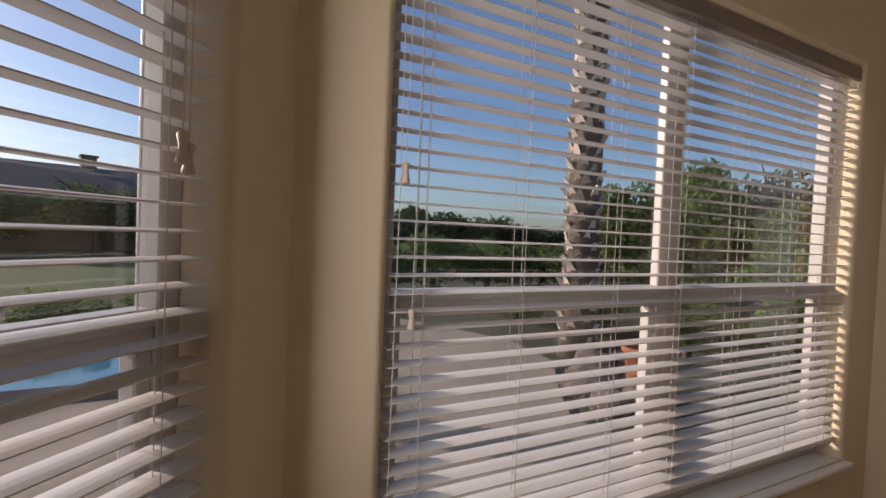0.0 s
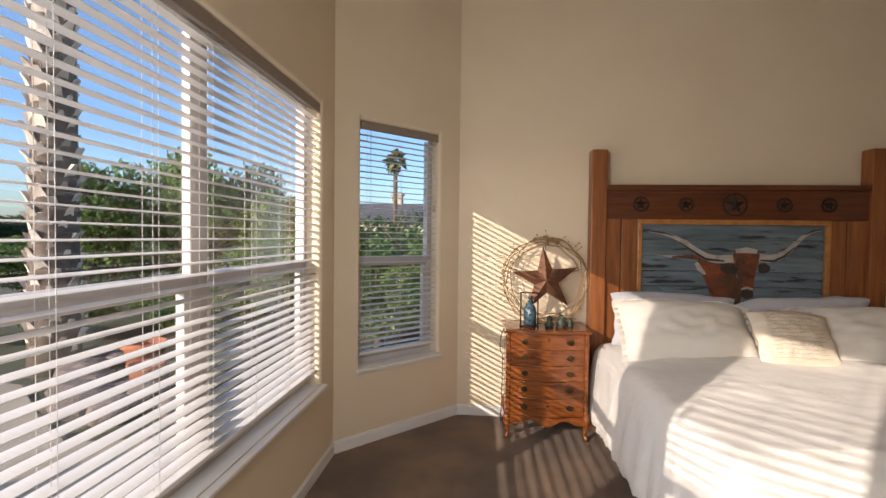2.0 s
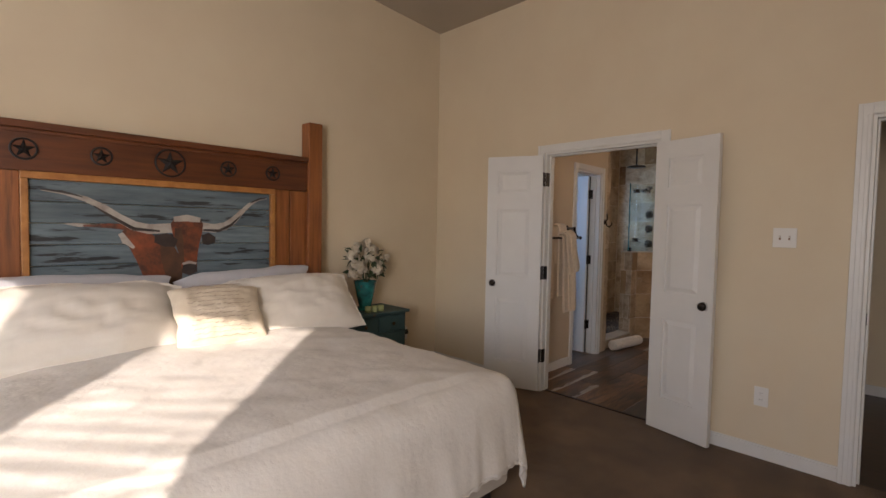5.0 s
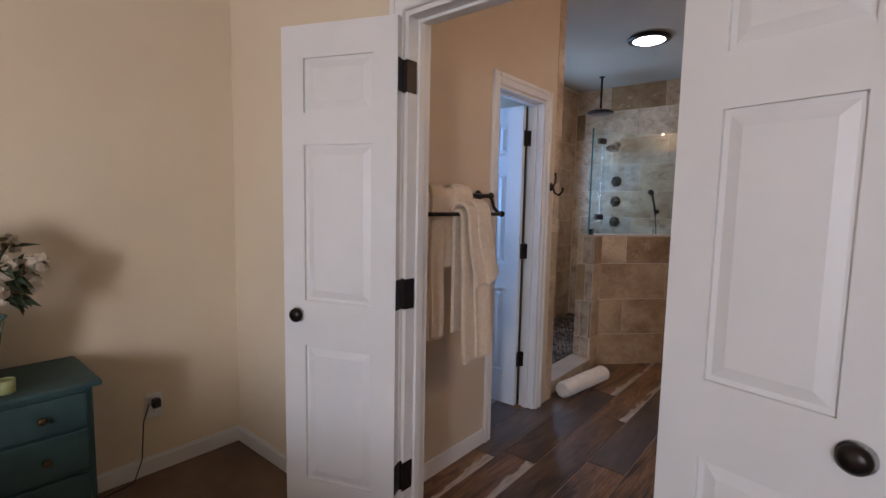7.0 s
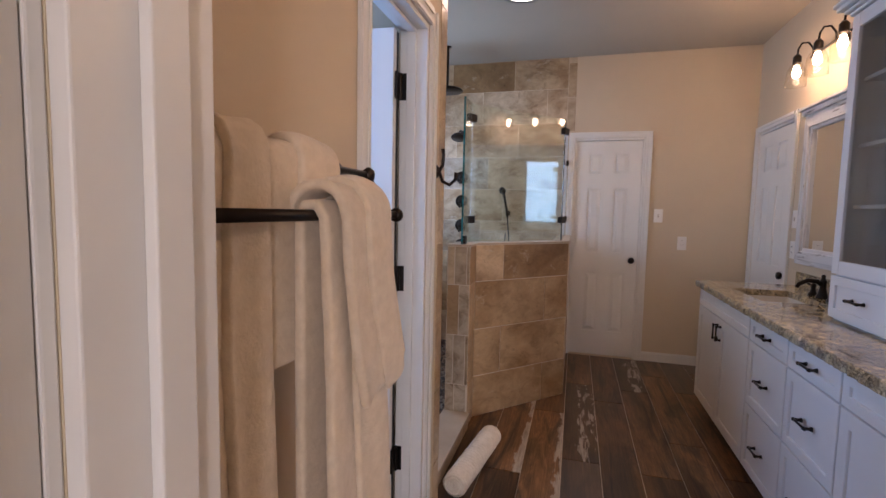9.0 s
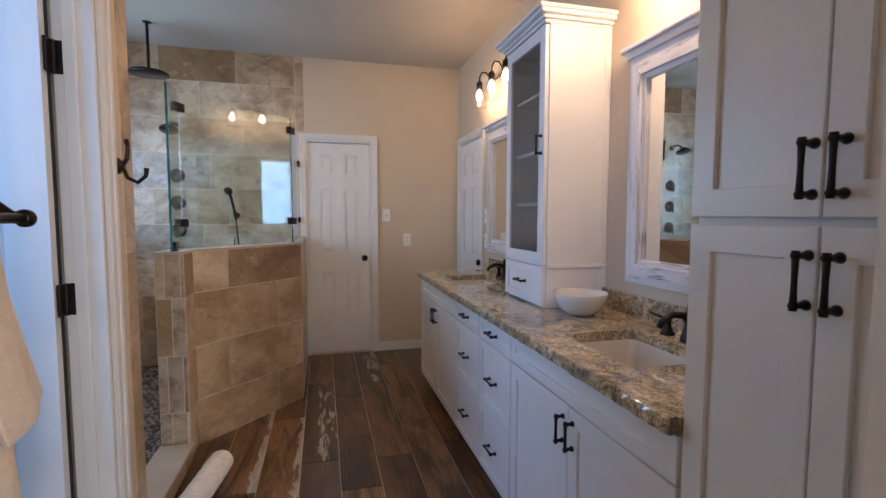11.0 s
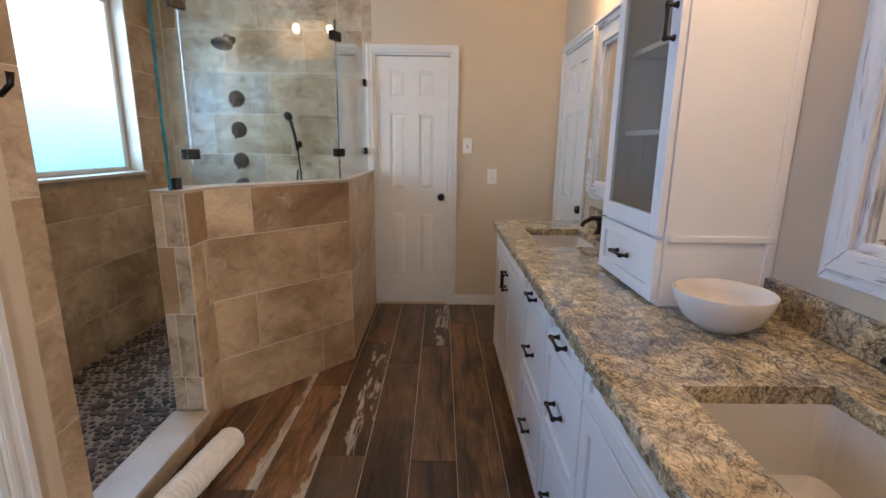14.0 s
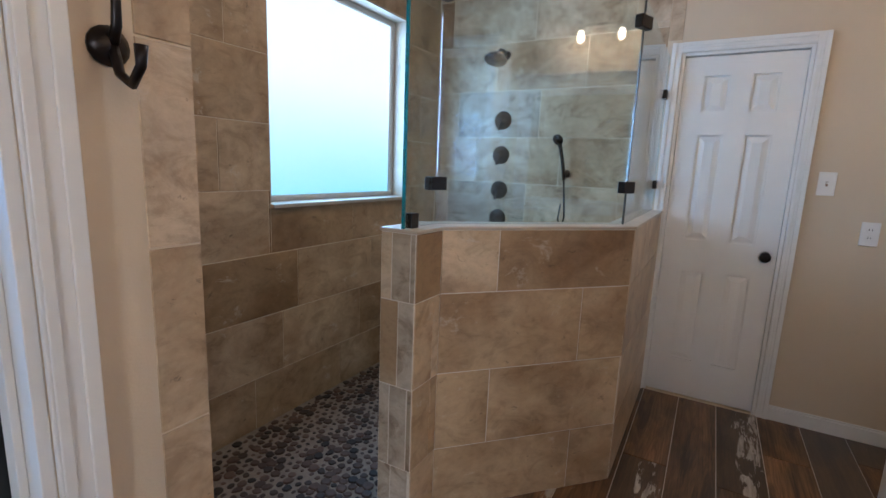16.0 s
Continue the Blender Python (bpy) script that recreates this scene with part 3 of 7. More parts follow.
# ---- doors, casings, windows, blinds ----
def knob(parent, x, z, y, sign):
    s = Shape()
    m = pose(x, y, z, -90 * sign * -1, 0, 0)
    s.lathe([(0.032, 0), (0.033, 0.006), (0.026, 0.010), (0.012, 0.014), (0.011, 0.028), (0.022, 0.036), (0.028, 0.046), (0.027, 0.056), (0.018, 0.063), (0.004, 0.065)], 20, m)
    part("door_knob", s, BLACK, parent, "dark bronze round door knob", smooth=True)


def hinge(parent, x, z, y):
    s = Shape()
    s.rod((x, y, z - 0.052), (x, y, z + 0.052), 0.008, n=10)
    s.box((x, y - 0.003, z - 0.05), (x + 0.04, y + 0.008, z + 0.05))
    s.box((x - 0.045, y - 0.004, z - 0.05), (x, y + 0.003, z + 0.05))
    part("hinge", s, BLACK, parent, "dark bronze butt hinge", bevel=0.003)


def panel_door(name, m, w, cols, label, knob_sides=(1, -1), hinge_y=None, h=2.02):
    """A raised-panel door; hinge edge at the origin, the leaf runs along +x, faces at y -0.0175 and 0.0175."""
    root = thing(name, m, label, "door", kind="structure")
    t, stile = 0.0175, 0.105 if cols == 2 else 0.095
    rows = [(0.24, 0.80), (0.98, 1.58), (1.70, 1.90)]
    mid = 0.10
    xs = [(stile, w - stile)] if cols == 1 else [(stile, (w - mid) / 2), ((w + mid) / 2, w - stile)]
    s = Shape()
    z0 = 0.012
    edges_x = [0, *[v for x in xs for v in x], w]
    for i in range(0, len(edges_x), 2):
        s.box((edges_x[i], -t, z0), (edges_x[i + 1], t, h))
    edges_z = [z0, *[v for r in rows for v in r], h]
    for x0, x1 in xs:
        for i in range(0, len(edges_z), 2):
            s.box((x0, -t, edges_z[i]), (x1, t, edges_z[i + 1]))
    part("door_frame", s, DOOR_WHITE, root)
    for x0, x1 in xs:
        for r0, r1 in rows:
            p = Shape().box((x0, -0.006, r0), (x1, 0.006, r1))
            p.frustum((x0 + 0.012, -t + 0.003, r0 + 0.012), (x1 - 0.012, -0.006, r1 - 0.012), 0.028, sign=-1)
            p.frustum((x0 + 0.012, 0.006, r0 + 0.012), (x1 - 0.012, t - 0.003, r1 - 0.012), 0.028, sign=1)
            part("door_panel", p, DOOR_WHITE, root)
    for sg in knob_sides:
        knob(root, w - (0.052 if cols == 2 else 0.062), 0.92, t * sg, sg)
    if hinge_y is not None:
        for z in (0.33, 1.08, 1.83):
            hinge(root, -0.004, z, hinge_y)
    return root


def casing(name, m, w, h, label, width=0.062):
    """Trim round an opening on the wall face y = 0 of the local frame, proud towards -y."""
    root = thing(name, m, label, "door casing", kind="structure")
    for x0, x1, z0, z1 in ((-width, 0, 0, h + width), (w, w + width, 0, h + width), (0, w, h, h + width)):
        s = Shape().box((x0, -0.012, z0), (x1, -0.0005, z1))
        if z0:
            s.box((x0, -0.019, z1 - 0.022), (x1, -0.012, z1))
            s.box((x0, -0.016, z0 + 0.004), (x1, -0.012, z0 + 0.02))
        else:
            o = (x0, x0 + 0.022) if x0 < 0 else (x1 - 0.022, x1)
            i = (x1 - 0.02, x1 - 0.004) if x0 < 0 else (x0 + 0.004, x0 + 0.02)
            s.box((o[0], -0.019, 0), (o[1], -0.012, z1))
            s.box((i[0], -0.016, 0), (i[1], -0.012, h))
        part("casing_board", s, WHITE, root, bevel=0.003)
    return root


def jamb(name, m, w, h, depth, label):
    """Lining of an opening: x across it, y through the wall."""
    s = Shape().box((0, 0, 0), (0.018, depth, h)).box((w - 0.018, 0, 0), (w, depth, h)).box((0.018, 0, h - 0.018), (w - 0.018, depth, h))
    s.box((0.018, depth * 0.4, 0), (0.03, depth * 0.4 + 0.035, h - 0.018)).box((w - 0.03, depth * 0.4, 0), (w - 0.018, depth * 0.4 + 0.035, h - 0.018))
    s.box((0.03, depth * 0.4, h - 0.03), (w - 0.03, depth * 0.4 + 0.035, h - 0.018))
    return structure(name, s, WHITE, label, "door frame", m=m, bevel=0.002)


def west_face(y, x=0.0):
    """Frame on the bedroom side of the door wall: local x runs south, local y into the wall."""
    return pose(x, y, 0, 0, 0, -90) @ Matrix.Diagonal((1, 1, 1, 1))


# local x of west_face runs to -y, local y to +x
casing("trim_double_door", west_face(-1.30), 0.948, 2.045, "white moulded casing round the double doors")
jamb("door_frame_double", west_face(-1.30), 0.948, 2.045, 0.12, "white door lining of the bathroom doorway")
casing("trim_double_door_bath", pose(0.12, -2.248, 0, 0, 0, 90), 0.948, 2.045, "white moulded casing on the bathroom side")
ang_l = math.degrees(math.atan2(0.925, -0.38))
panel_door("door_1", pose(-0.03, -1.305, 0, 0, 0, ang_l), 0.48, 1, "white panelled narrow door leaf standing open", knob_sides=(1, -1))
for hz in (0.31, 1.028, 1.82):
    s = Shape().box((-0.006, -0.03, hz - 0.057), (-0.0005, 0.02, hz + 0.057)).rod((-0.008, -0.03, hz - 0.058), (-0.008, -0.03, hz + 0.058), 0.008, n=10)
    hg = part("hinge", s, BLACK, bpy.data.objects["door_1"], "dark bronze butt hinge", bevel=0.002)
    part("jamb_plate", Shape().box((-0.012, -1.3225, hz - 0.057), (0.042, -1.3185, hz + 0.057)), BLACK, hg, m=bpy.data.objects["door_1"].matrix_basis.inverted(), bevel=0.0015)
ang_r = math.degrees(math.atan2(-0.45, -0.10))
panel_door("door_2", pose(-0.022, -2.235, 0, 0, 0, ang_r), 0.428, 1, "white panelled narrow door leaf folded back open", knob_sides=(1, -1))
casing("trim_hall_door", west_face(-3.345), 0.78, 2.05, "white moulded casing round the plain doorway")
jamb("door_frame_hall", west_face(-3.345), 0.78, 2.05, 0.12, "white door lining with a dark strike plate")
part("strike_plate", Shape().box((0.0395, -3.3655, 0.90), (0.072, -3.362, 0.97)), BLACK, None)
tagged(bpy.data.objects["strike_plate"], "small dark bronze strike plate in the doorway lining", "strike plate")
# far bathroom door, side door, toilet room door
casing("trim_far_door", pose(FAR, -1.588, 0, 0, 0, -90), 0.606, 2.03, "white moulded casing round the end door", width=0.055)
jamb("door_frame_far", pose(FAR, -1.588, 0, 0, 0, -90), 0.606, 2.03, 0.12, "white lining of the end door")
panel_door("door_3", pose(FAR + 0.03, -1.608, 0, 0, 0, -90), 0.566, 2, "closed white six-panel door in the end wall", knob_sides=(1, -1), h=2.005)
casing("trim_side_door", pose(4.27, VANITY_WALL, 0, 0, 0, 180), 0.67, 2.03, "white moulded casing round the side door", width=0.05)
jamb("door_frame_side", pose(4.27, VANITY_WALL, 0, 0, 0, 180), 0.67, 2.03, 0.1, "white lining of the side door")
panel_door("door_4", pose(4.25, VANITY_WALL - 0.02, 0, 0, 0, 180), 0.63, 2, "closed white six-panel door beside the vanity", knob_sides=(1, -1), hinge_y=0.0175, h=2.005)
casing("trim_toilet_door", pose(0.97, TOWEL_WALL, 0, 0, 0, 0), 0.542, 2.03, "white moulded casing round the toilet room door")
jamb("door_frame_toilet", pose(0.97, TOWEL_WALL, 0, 0, 0, 0), 0.542, 2.03, 0.11, "white lining of the toilet room door")
panel_door("door_5", pose(1.454, -0.945, 0, 0, 0, 93), 0.48, 2, "white six-panel door standing open into the toilet room", knob_sides=(1, -1), h=2.005)
for hz in (0.33, 1.066, 1.803):
    s = Shape().box((1.448, -0.956, hz - 0.05), (1.4935, -0.9475, hz + 0.05)).box((1.4885, -0.99, hz - 0.05), (1.4938, -0.953, hz + 0.05)).rod((1.4835, -0.957, hz - 0.05), (1.4835, -0.957, hz + 0.05), 0.007, n=10)
    part("hinge", s, BLACK, bpy.data.objects["door_frame_toilet"], "dark bronze butt hinge", m=bpy.data.objects["door_frame_toilet"].matrix_basis.inverted(), bevel=0.002)
# dark strip added to draw the shadowed gap between leaf and jamb
part("edge_seal", Shape().box((1.4705, -0.9435, 0.012), (1.4935, -0.935, 2.005)), DARK, bpy.data.objects["door_frame_toilet"], "dark strip standing in for shade in the hinge gap", m=bpy.data.objects["door_frame_toilet"].matrix_basis.inverted())


def baseboard(name, a, b, room, left=1):
    """left: the board stands on the left of the way from a to b."""
    d = Vector((b[0] - a[0], b[1] - a[1], 0))
    m = pose(a[0], a[1], 0, 0, 0, math.degrees(math.atan2(d.y, d.x)))
    s = Shape()
    y0, y1 = (0.0005, 0.013)
    s.box((0, y0, 0.001), (d.length, y1, 0.075)).box((0, y0, 0.075), (d.length, y1 - 0.005, 0.088))
    return structure(name, s, WHITE, "white painted baseboard along the " + room + " wall", "baseboard", m=m, bevel=0.002)


baseboard("baseboard_headboard", (0, 0), (-4.66, 0), "bedroom")
baseboard("baseboard_bay_north", (-4.66, 0), (WEST, BEND_N), "bay")
baseboard("baseboard_bay_west", (WEST, BEND_N), (WEST, BEND_S), "bay")
baseboard("baseboard_bay_south", (WEST, BEND_S), (-4.66, SOUTH), "bay")
baseboard("baseboard_south", (-4.66, SOUTH), (0, SOUTH), "bedroom")
baseboard("baseboard_doors", (0, -3.282), (0, -2.312), "bedroom")
baseboard("baseboard_corner", (0, -1.235), (0, 0), "bedroom")
baseboard("baseboard_far", (FAR, -3.06), (FAR, -2.25), "bathroom")
structure("baseboard_towels", Shape().box((0.14, TOWEL_WALL - 0.013, 0.001), (0.905, TOWEL_WALL - 0.0005, 0.088)), WHITE, "white painted baseboard below the towel rail", "baseboard", bevel=0.002)
structure("baseboard_hall", Shape().box((2.087, -4.49, 0.001), (2.0995, -3.17, 0.09)), WHITE, "white painted baseboard beyond the doorway", "baseboard", bevel=0.002)
structure("threshold", Shape().box((0.05, -2.228, -0.002), (0.075, -1.32, 0.006)), BLACK, "thin dark metal strip between carpet and tile", "threshold", bevel=0.002)


def window_frame_at(a, b):
    d = Vector((b[0] - a[0], b[1] - a[1], 0))
    return pose(a[0], a[1], 0, 0, 0, math.degrees(math.atan2(d.y, d.x)))


RAIL_Z = 1.315


def window(name, m, s0, s1, units, label):
    root = thing(name, m, label, "window", kind="structure")
    z0, z1, f = Z_SILL, Z_HEAD, 0.045
    y0, y1 = 0.095, 0.15
    ring = Shape()
    for a, b, c, d in ((s0, s1, z0, z0 + f), (s0, s1, z1 - 0.03, z1), (s0, s0 + f, z0 + f, z1 - f), (s1 - f, s1, z0 + f, z1 - f)):
        ring.box((a, y0, c), (b, y1, d))
    part("window_frame", ring, VINYL, root, bevel=0.004)
    w = (s1 - s0) / units
    for k in range(1, units):
        part("mullion", Shape().box((s0 + w * k - 0.055, 0.1, z0 + f), (s0 + w * k + 0.055, 0.132, z1 - f)).box((s0 + w * k - 0.035, 0.132, z0 + f), (s0 + w * k + 0.035, y1, z1 - f)), VINYL, root, bevel=0.006)
    for k in range(units):
        a, b = s0 + w * k + (f if k == 0 else 0.055), s0 + w * (k + 1) - (f if k == units - 1 else 0.055)
        part("meeting_rail", Shape().box((a, 0.1, RAIL_Z - 0.035), (b, 0.148, RAIL_Z + 0.035)).box((a, 0.092, RAIL_Z + 0.005), (b, 0.1, RAIL_Z + 0.03)), VINYL, root, bevel=0.004)
        sash = Shape()
        for c, d, e, g in ((a, b, z0 + f, z0 + f + 0.04), (a, a + 0.032, z0 + f + 0.04, RAIL_Z - 0.035), (b - 0.032, b, z0 + f + 0.04, RAIL_Z - 0.035)):
            sash.box((c, 0.104, e), (d, 0.14, g))
        part("sash", sash, VINYL, root, bevel=0.004)
        for c, d in ((z0 + f + 0.02, RAIL_Z), (RAIL_Z, z1 - f)):
            p = part("window_pane", Shape().box((a, 0.122, c), (b, 0.126, d)), PANE, root, "clear window glass")
            p.visible_shadow = False
    sill = Shape().box((s0 - 0.035, -0.04, z0 - 0.024), (s1 + 0.035, 0.0, z0 - 0.002)).box((s0 + 0.001, 0.0, z0 - 0.03), (s1 - 0.001, 0.095, z0 + 0.002))
    part("window_sill", sill, WHITE, root, "white painted window stool", bevel=0.006)
    part("apron", Shape().box((s0 - 0.025, -0.012, z0 - 0.044), (s1 + 0.025, -0.0006, z0 - 0.0245)), WHITE, root, bevel=0.003)
    return root


def blind(m, s0, s1, cords, pulls, label):
    root = thing("window_blind", m, label, "window blind")
    s0, s1 = s0 + 0.006, s1 - 0.006
    part("valance", Shape().box((s0, 0.008, Z_HEAD - 0.062), (s1, 0.02, Z_HEAD - 0.004)).box((s0, 0.02, Z_HEAD - 0.035), (s1, 0.07, Z_HEAD - 0.004)), HEADRAIL_SHADED, root, "headrail valance coloured grey-brown as if backlit", bevel=0.003)
    slat = Shape()
    prof = [(-0.025, 0.0), (-0.012, 0.0022), (0.0, 0.003), (0.012, 0.0022), (0.025, 0.0)]
    k = len(prof)
    verts = [(x, y, z + dz) for x in (s0 + 0.004, s1 - 0.004) for dz in (0, 0.0026) for y, z in prof]
    faces = [(i, i + 1, 2 * k + i + 1, 2 * k + i) for i in range(k - 1)] + [(k + i, k + i + 1, 3 * k + i + 1, 3 * k + i) for i in range(k - 1)]
    faces += [(0, k, 3 * k, 2 * k), (k - 1, 2 * k - 1, 4 * k - 1, 3 * k - 1)]
    for o in (0, 2 * k):
        faces += [(o + i, o + i + 1, o + k + i + 1, o + k + i) for i in range(k - 1)]
    me = slat.add(verts, faces).mesh("slat")
    top, bottom, pitch = Z_HEAD - 0.095, Z_SILL + 0.06, 0.0438
    n = int((top - bottom) / pitch)
    rng = random.Random(5)
    for i in range(n):
        part("slat", me, SLAT, root, m=pose(0, 0.046, top - i * pitch, 2.5 + rng.uniform(-1.5, 1.5), 0, 0))
    zb = top - n * pitch
    part("bottom_rail", Shape().box((s0 + 0.004, 0.022, zb - 0.008), (s1 - 0.004, 0.07, zb + 0.012)), SLAT, root, bevel=0.004)
    for c in cords:
        s = Shape()
        for y in (0.018, 0.074):
            s.rod((c, y, zb), (c, y, Z_HEAD - 0.05), 0.0011, n=5)
        s.rod((c + 0.01, 0.046, zb), (c + 0.01, 0.046, Z_HEAD - 0.05), 0.001, n=5)
        part("ladder_cord", s, CORD, root)
    for x, z in pulls:
        s = Shape()
        s.tube([(x, 0.012, Z_HEAD - 0.06), (x + 0.004, 0.010, (z + Z_HEAD) / 2), (x, 0.008, z)], 0.0013, 5)
        part("pull_cord", s, CORD, root)
        part("tassel", Shape().lathe([(0.003, 0.002), (0.007, 0.0), (0.0095, -0.004), (0.006, -0.02), (0.008, -0.03), (0.0105, -0.042), (0.0105, -0.047), (0.004, -0.049)], 14, pose(x, 0.008, z)), TASSEL, root, "turned wooden cord tassel", smooth=True)
    return root


W_W = window_frame_at((WEST, BEND_S), (WEST, BEND_N))
W_N = window_frame_at((WEST, BEND_N), (-4.66, 0.0))
W_S = window_frame_at((-4.66, SOUTH), (WEST, BEND_S))
window("window_1", W_W, 0.22, 2.42, 2, "wide white double window in the bay")
window("window_2", W_N, 0.208, 0.928, 1, "narrow white sash window in the angled bay wall")
window("window_3", W_S, 0.183, 0.968, 1, "narrow white sash window in the other angled bay wall")
blind(W_W, 0.22, 2.42, (0.32, 0.62, 0.98, 1.28, 1.62, 1.98, 2.3), [(0.255, 1.66), (0.285, 1.315), (0.24, 0.86)], "white slatted window blind lowered with open slats")
blind(W_N, 0.208, 0.928, (0.3, 0.57, 0.84), [(0.88, 1.75)], "narrow white slatted blind lowered with open slats")
blind(W_S, 0.183, 0.968, (0.32, 0.6, 0.87), [(0.885, 1.635), (0.897, 1.62)], "narrow white slatted blind beside the wide window")


# ---- bedroom furniture ----
def taper_box(s, lo, hi, top_inset):
    return s.frustum(lo, hi, top_inset)


def headboard():
    root = thing("headboard", pose(-2.53, -0.11, 0), "tall knotty pine headboard with square posts and painted board", "headboard")
    for x in (-1.083, 0.963):
        s = Shape().box((x, -0.05, 0.0), (x + 0.12, 0.07, 2.2))
        part("post", s, WOOD, root, bevel=0.008)
    part("top_rail", Shape().box((-0.963, -0.025, 1.66), (0.963, 0.045, 1.9)), WOOD_H, root, bevel=0.004)
    part("cap_moulding", Shape().box((-0.963, -0.05, 1.885), (0.963, 0.06, 1.925)).box((-0.963, -0.036, 1.862), (0.963, -0.025, 1.885)), WOOD_H, root, bevel=0.008)
    for x0, x1 in ((-0.963, -0.845), (-0.838, -0.72), (0.70, 0.82), (0.827, 0.963)):
        part("stile_board", Shape().box((x0, -0.012, 0.45), (x1, 0.03, 1.66)), WOOD, root, bevel=0.005)
    part("lower_rail", Shape().box((-0.963, -0.012, 0.3), (0.963, 0.03, 0.45)), WOOD_H, root, bevel=0.004)
    fr = Shape()
    for a, b, c, d in ((-0.72, 0.70, 1.62, 1.66), (-0.72, -0.685, 0.9, 1.62), (0.662, 0.70, 0.9, 1.62), (-0.72, 0.70, 0.86, 0.9)):
        fr.box((a, -0.035, c), (b, 0.02, d))
    part("picture_frame", fr, mat("golden_pine_frame", (0.42, 0.19, 0.05), 0.4, second=(0.3, 0.12, 0.03), scale=6, stretch=(3, 3, 3), coat=0.2), root, "lighter pine picture frame", bevel=0.005)
    zs = [0.9 + i * 0.12 for i in range(7)]
    for z0, z1 in zip(zs, zs[1:]):
        part("painted_board", Shape().box((-0.685, -0.012, z0 + 0.002), (0.662, 0.02, z1 - 0.002)), BOARD, root, "weathered blue-grey painted board", bevel=0.003)
    # painted motif: plain flat shapes on the boards
    white = mat("painted_horn", (0.42, 0.38, 0.34), 0.6, second=(0.2, 0.15, 0.12), scale=7, detail=6, contrast=(0.45, 0.75))
    rust = mat("painted_rust", (0.24, 0.06, 0.018), 0.6, second=(0.06, 0.022, 0.012), scale=13, detail=6)
    rust2 = mat("painted_umber", (0.11, 0.045, 0.02), 0.6, second=(0.05, 0.025, 0.014), scale=9, detail=6)
    dk = mat("painted_dark", (0.02, 0.015, 0.014), 0.6, second=(0.045, 0.03, 0.025), scale=12)

    def ribbon(pts, widths, y):
        s = Shape()
        k = len(pts)
        vs = []
        for i, ((x, z), w) in enumerate(zip(pts, widths)):
            dx, dz = pts[min(i + 1, k - 1)][0] - pts[max(i - 1, 0)][0], pts[min(i + 1, k - 1)][1] - pts[max(i - 1, 0)][1]
            L = math.hypot(dx, dz)
            vs += [(x - dz / L * w, y, z + dx / L * w), (x + dz / L * w, y, z - dx / L * w)]
        return s.add(vs + [(a, y + 0.004, c) for a, _, c in vs], [(2 * i, 2 * i + 1, 2 * i + 3, 2 * i + 2) for i in range(k - 1)])

    horn_l = [(-0.635, 1.562), (-0.53, 1.55), (-0.435, 1.522), (-0.35, 1.475), (-0.28, 1.42), (-0.2, 1.372), (-0.12, 1.352), (0.02, 1.362)]
    horn_r = [(0.18, 1.372), (0.27, 1.362), (0.34, 1.378), (0.4, 1.42), (0.45, 1.475), (0.51, 1.535), (0.57, 1.572), (0.64, 1.588)]
    part("painted_horn", ribbon(horn_l, [0.003, 0.009, 0.015, 0.02, 0.025, 0.029, 0.031, 0.03], -0.0145), white, root, "painted pale curved horn")
    part("painted_horn", ribbon(horn_r, [0.03, 0.03, 0.027, 0.023, 0.018, 0.013, 0.008, 0.003], -0.0145), white, root, "painted pale curved horn")
    part("painted_motif", ribbon([(0.1, 1.425), (0.1, 1.39), (0.102, 1.33), (0.106, 1.25), (0.11, 1.17), (0.112, 1.09), (0.112, 1.06)], [0.075, 0.098, 0.09, 0.066, 0.05, 0.046, 0.03], -0.0155), rust, root, "painted rust-brown shape")
    part("painted_motif", ribbon([(-0.25, 1.35), (-0.18, 1.3), (-0.11, 1.2), (-0.06, 1.08), (-0.03, 0.95)], [0.02, 0.07, 0.09, 0.095, 0.09], -0.0142), rust, root, "painted rust-brown shape")
    part("painted_motif", ribbon([(-0.03, 1.27), (0.0, 1.17), (0.02, 1.07), (0.02, 0.96)], [0.03, 0.055, 0.05, 0.04], -0.0148), rust2, root, "painted umber shape")
    part("painted_motif", ribbon([(-0.45, 1.368), (-0.33, 1.37), (-0.22, 1.362)], [0.004, 0.014, 0.02], -0.0139), rust, root, "painted rust-brown streak")
    part("painted_motif", ribbon([(-0.53, 1.378), (-0.47, 1.372), (-0.4, 1.372)], [0.004, 0.011, 0.005], -0.0136), white, root, "painted pale streak")
    part("painted_motif", ribbon([(-0.27, 1.325), (-0.245, 1.28), (-0.2, 1.235)], [0.014, 0.02, 0.008], -0.015), white, root, "painted pale tuft")
    for pts, w in (([(-0.09, 1.29), (-0.03, 1.285), (0.035, 1.262)], [0.022, 0.045, 0.026]), ([(0.19, 1.285), (0.23, 1.29), (0.275, 1.283)], [0.03, 0.042, 0.02]), ([(0.068, 1.095), (0.112, 1.088), (0.156, 1.095)], [0.026, 0.04, 0.026])):
        part("painted_motif", ribbon(pts, w, -0.0165), dk, root, "painted dark shape")
    part("painted_motif", ribbon([(0.02, 1.418), (0.1, 1.428), (0.18, 1.416)], [0.016, 0.022, 0.016], -0.0163), white, root, "painted pale tuft")
    part("painted_motif", ribbon([(0.045, 1.36), (0.05, 1.28), (0.062, 1.2), (0.07, 1.13)], [0.02, 0.026, 0.016, 0.012], -0.016), rust2, root, "painted umber shape")
    part("painted_motif", ribbon([(0.07, 1.125), (0.112, 1.137), (0.154, 1.125)], [0.007, 0.01, 0.007], -0.0168), white, root, "painted pale streak")
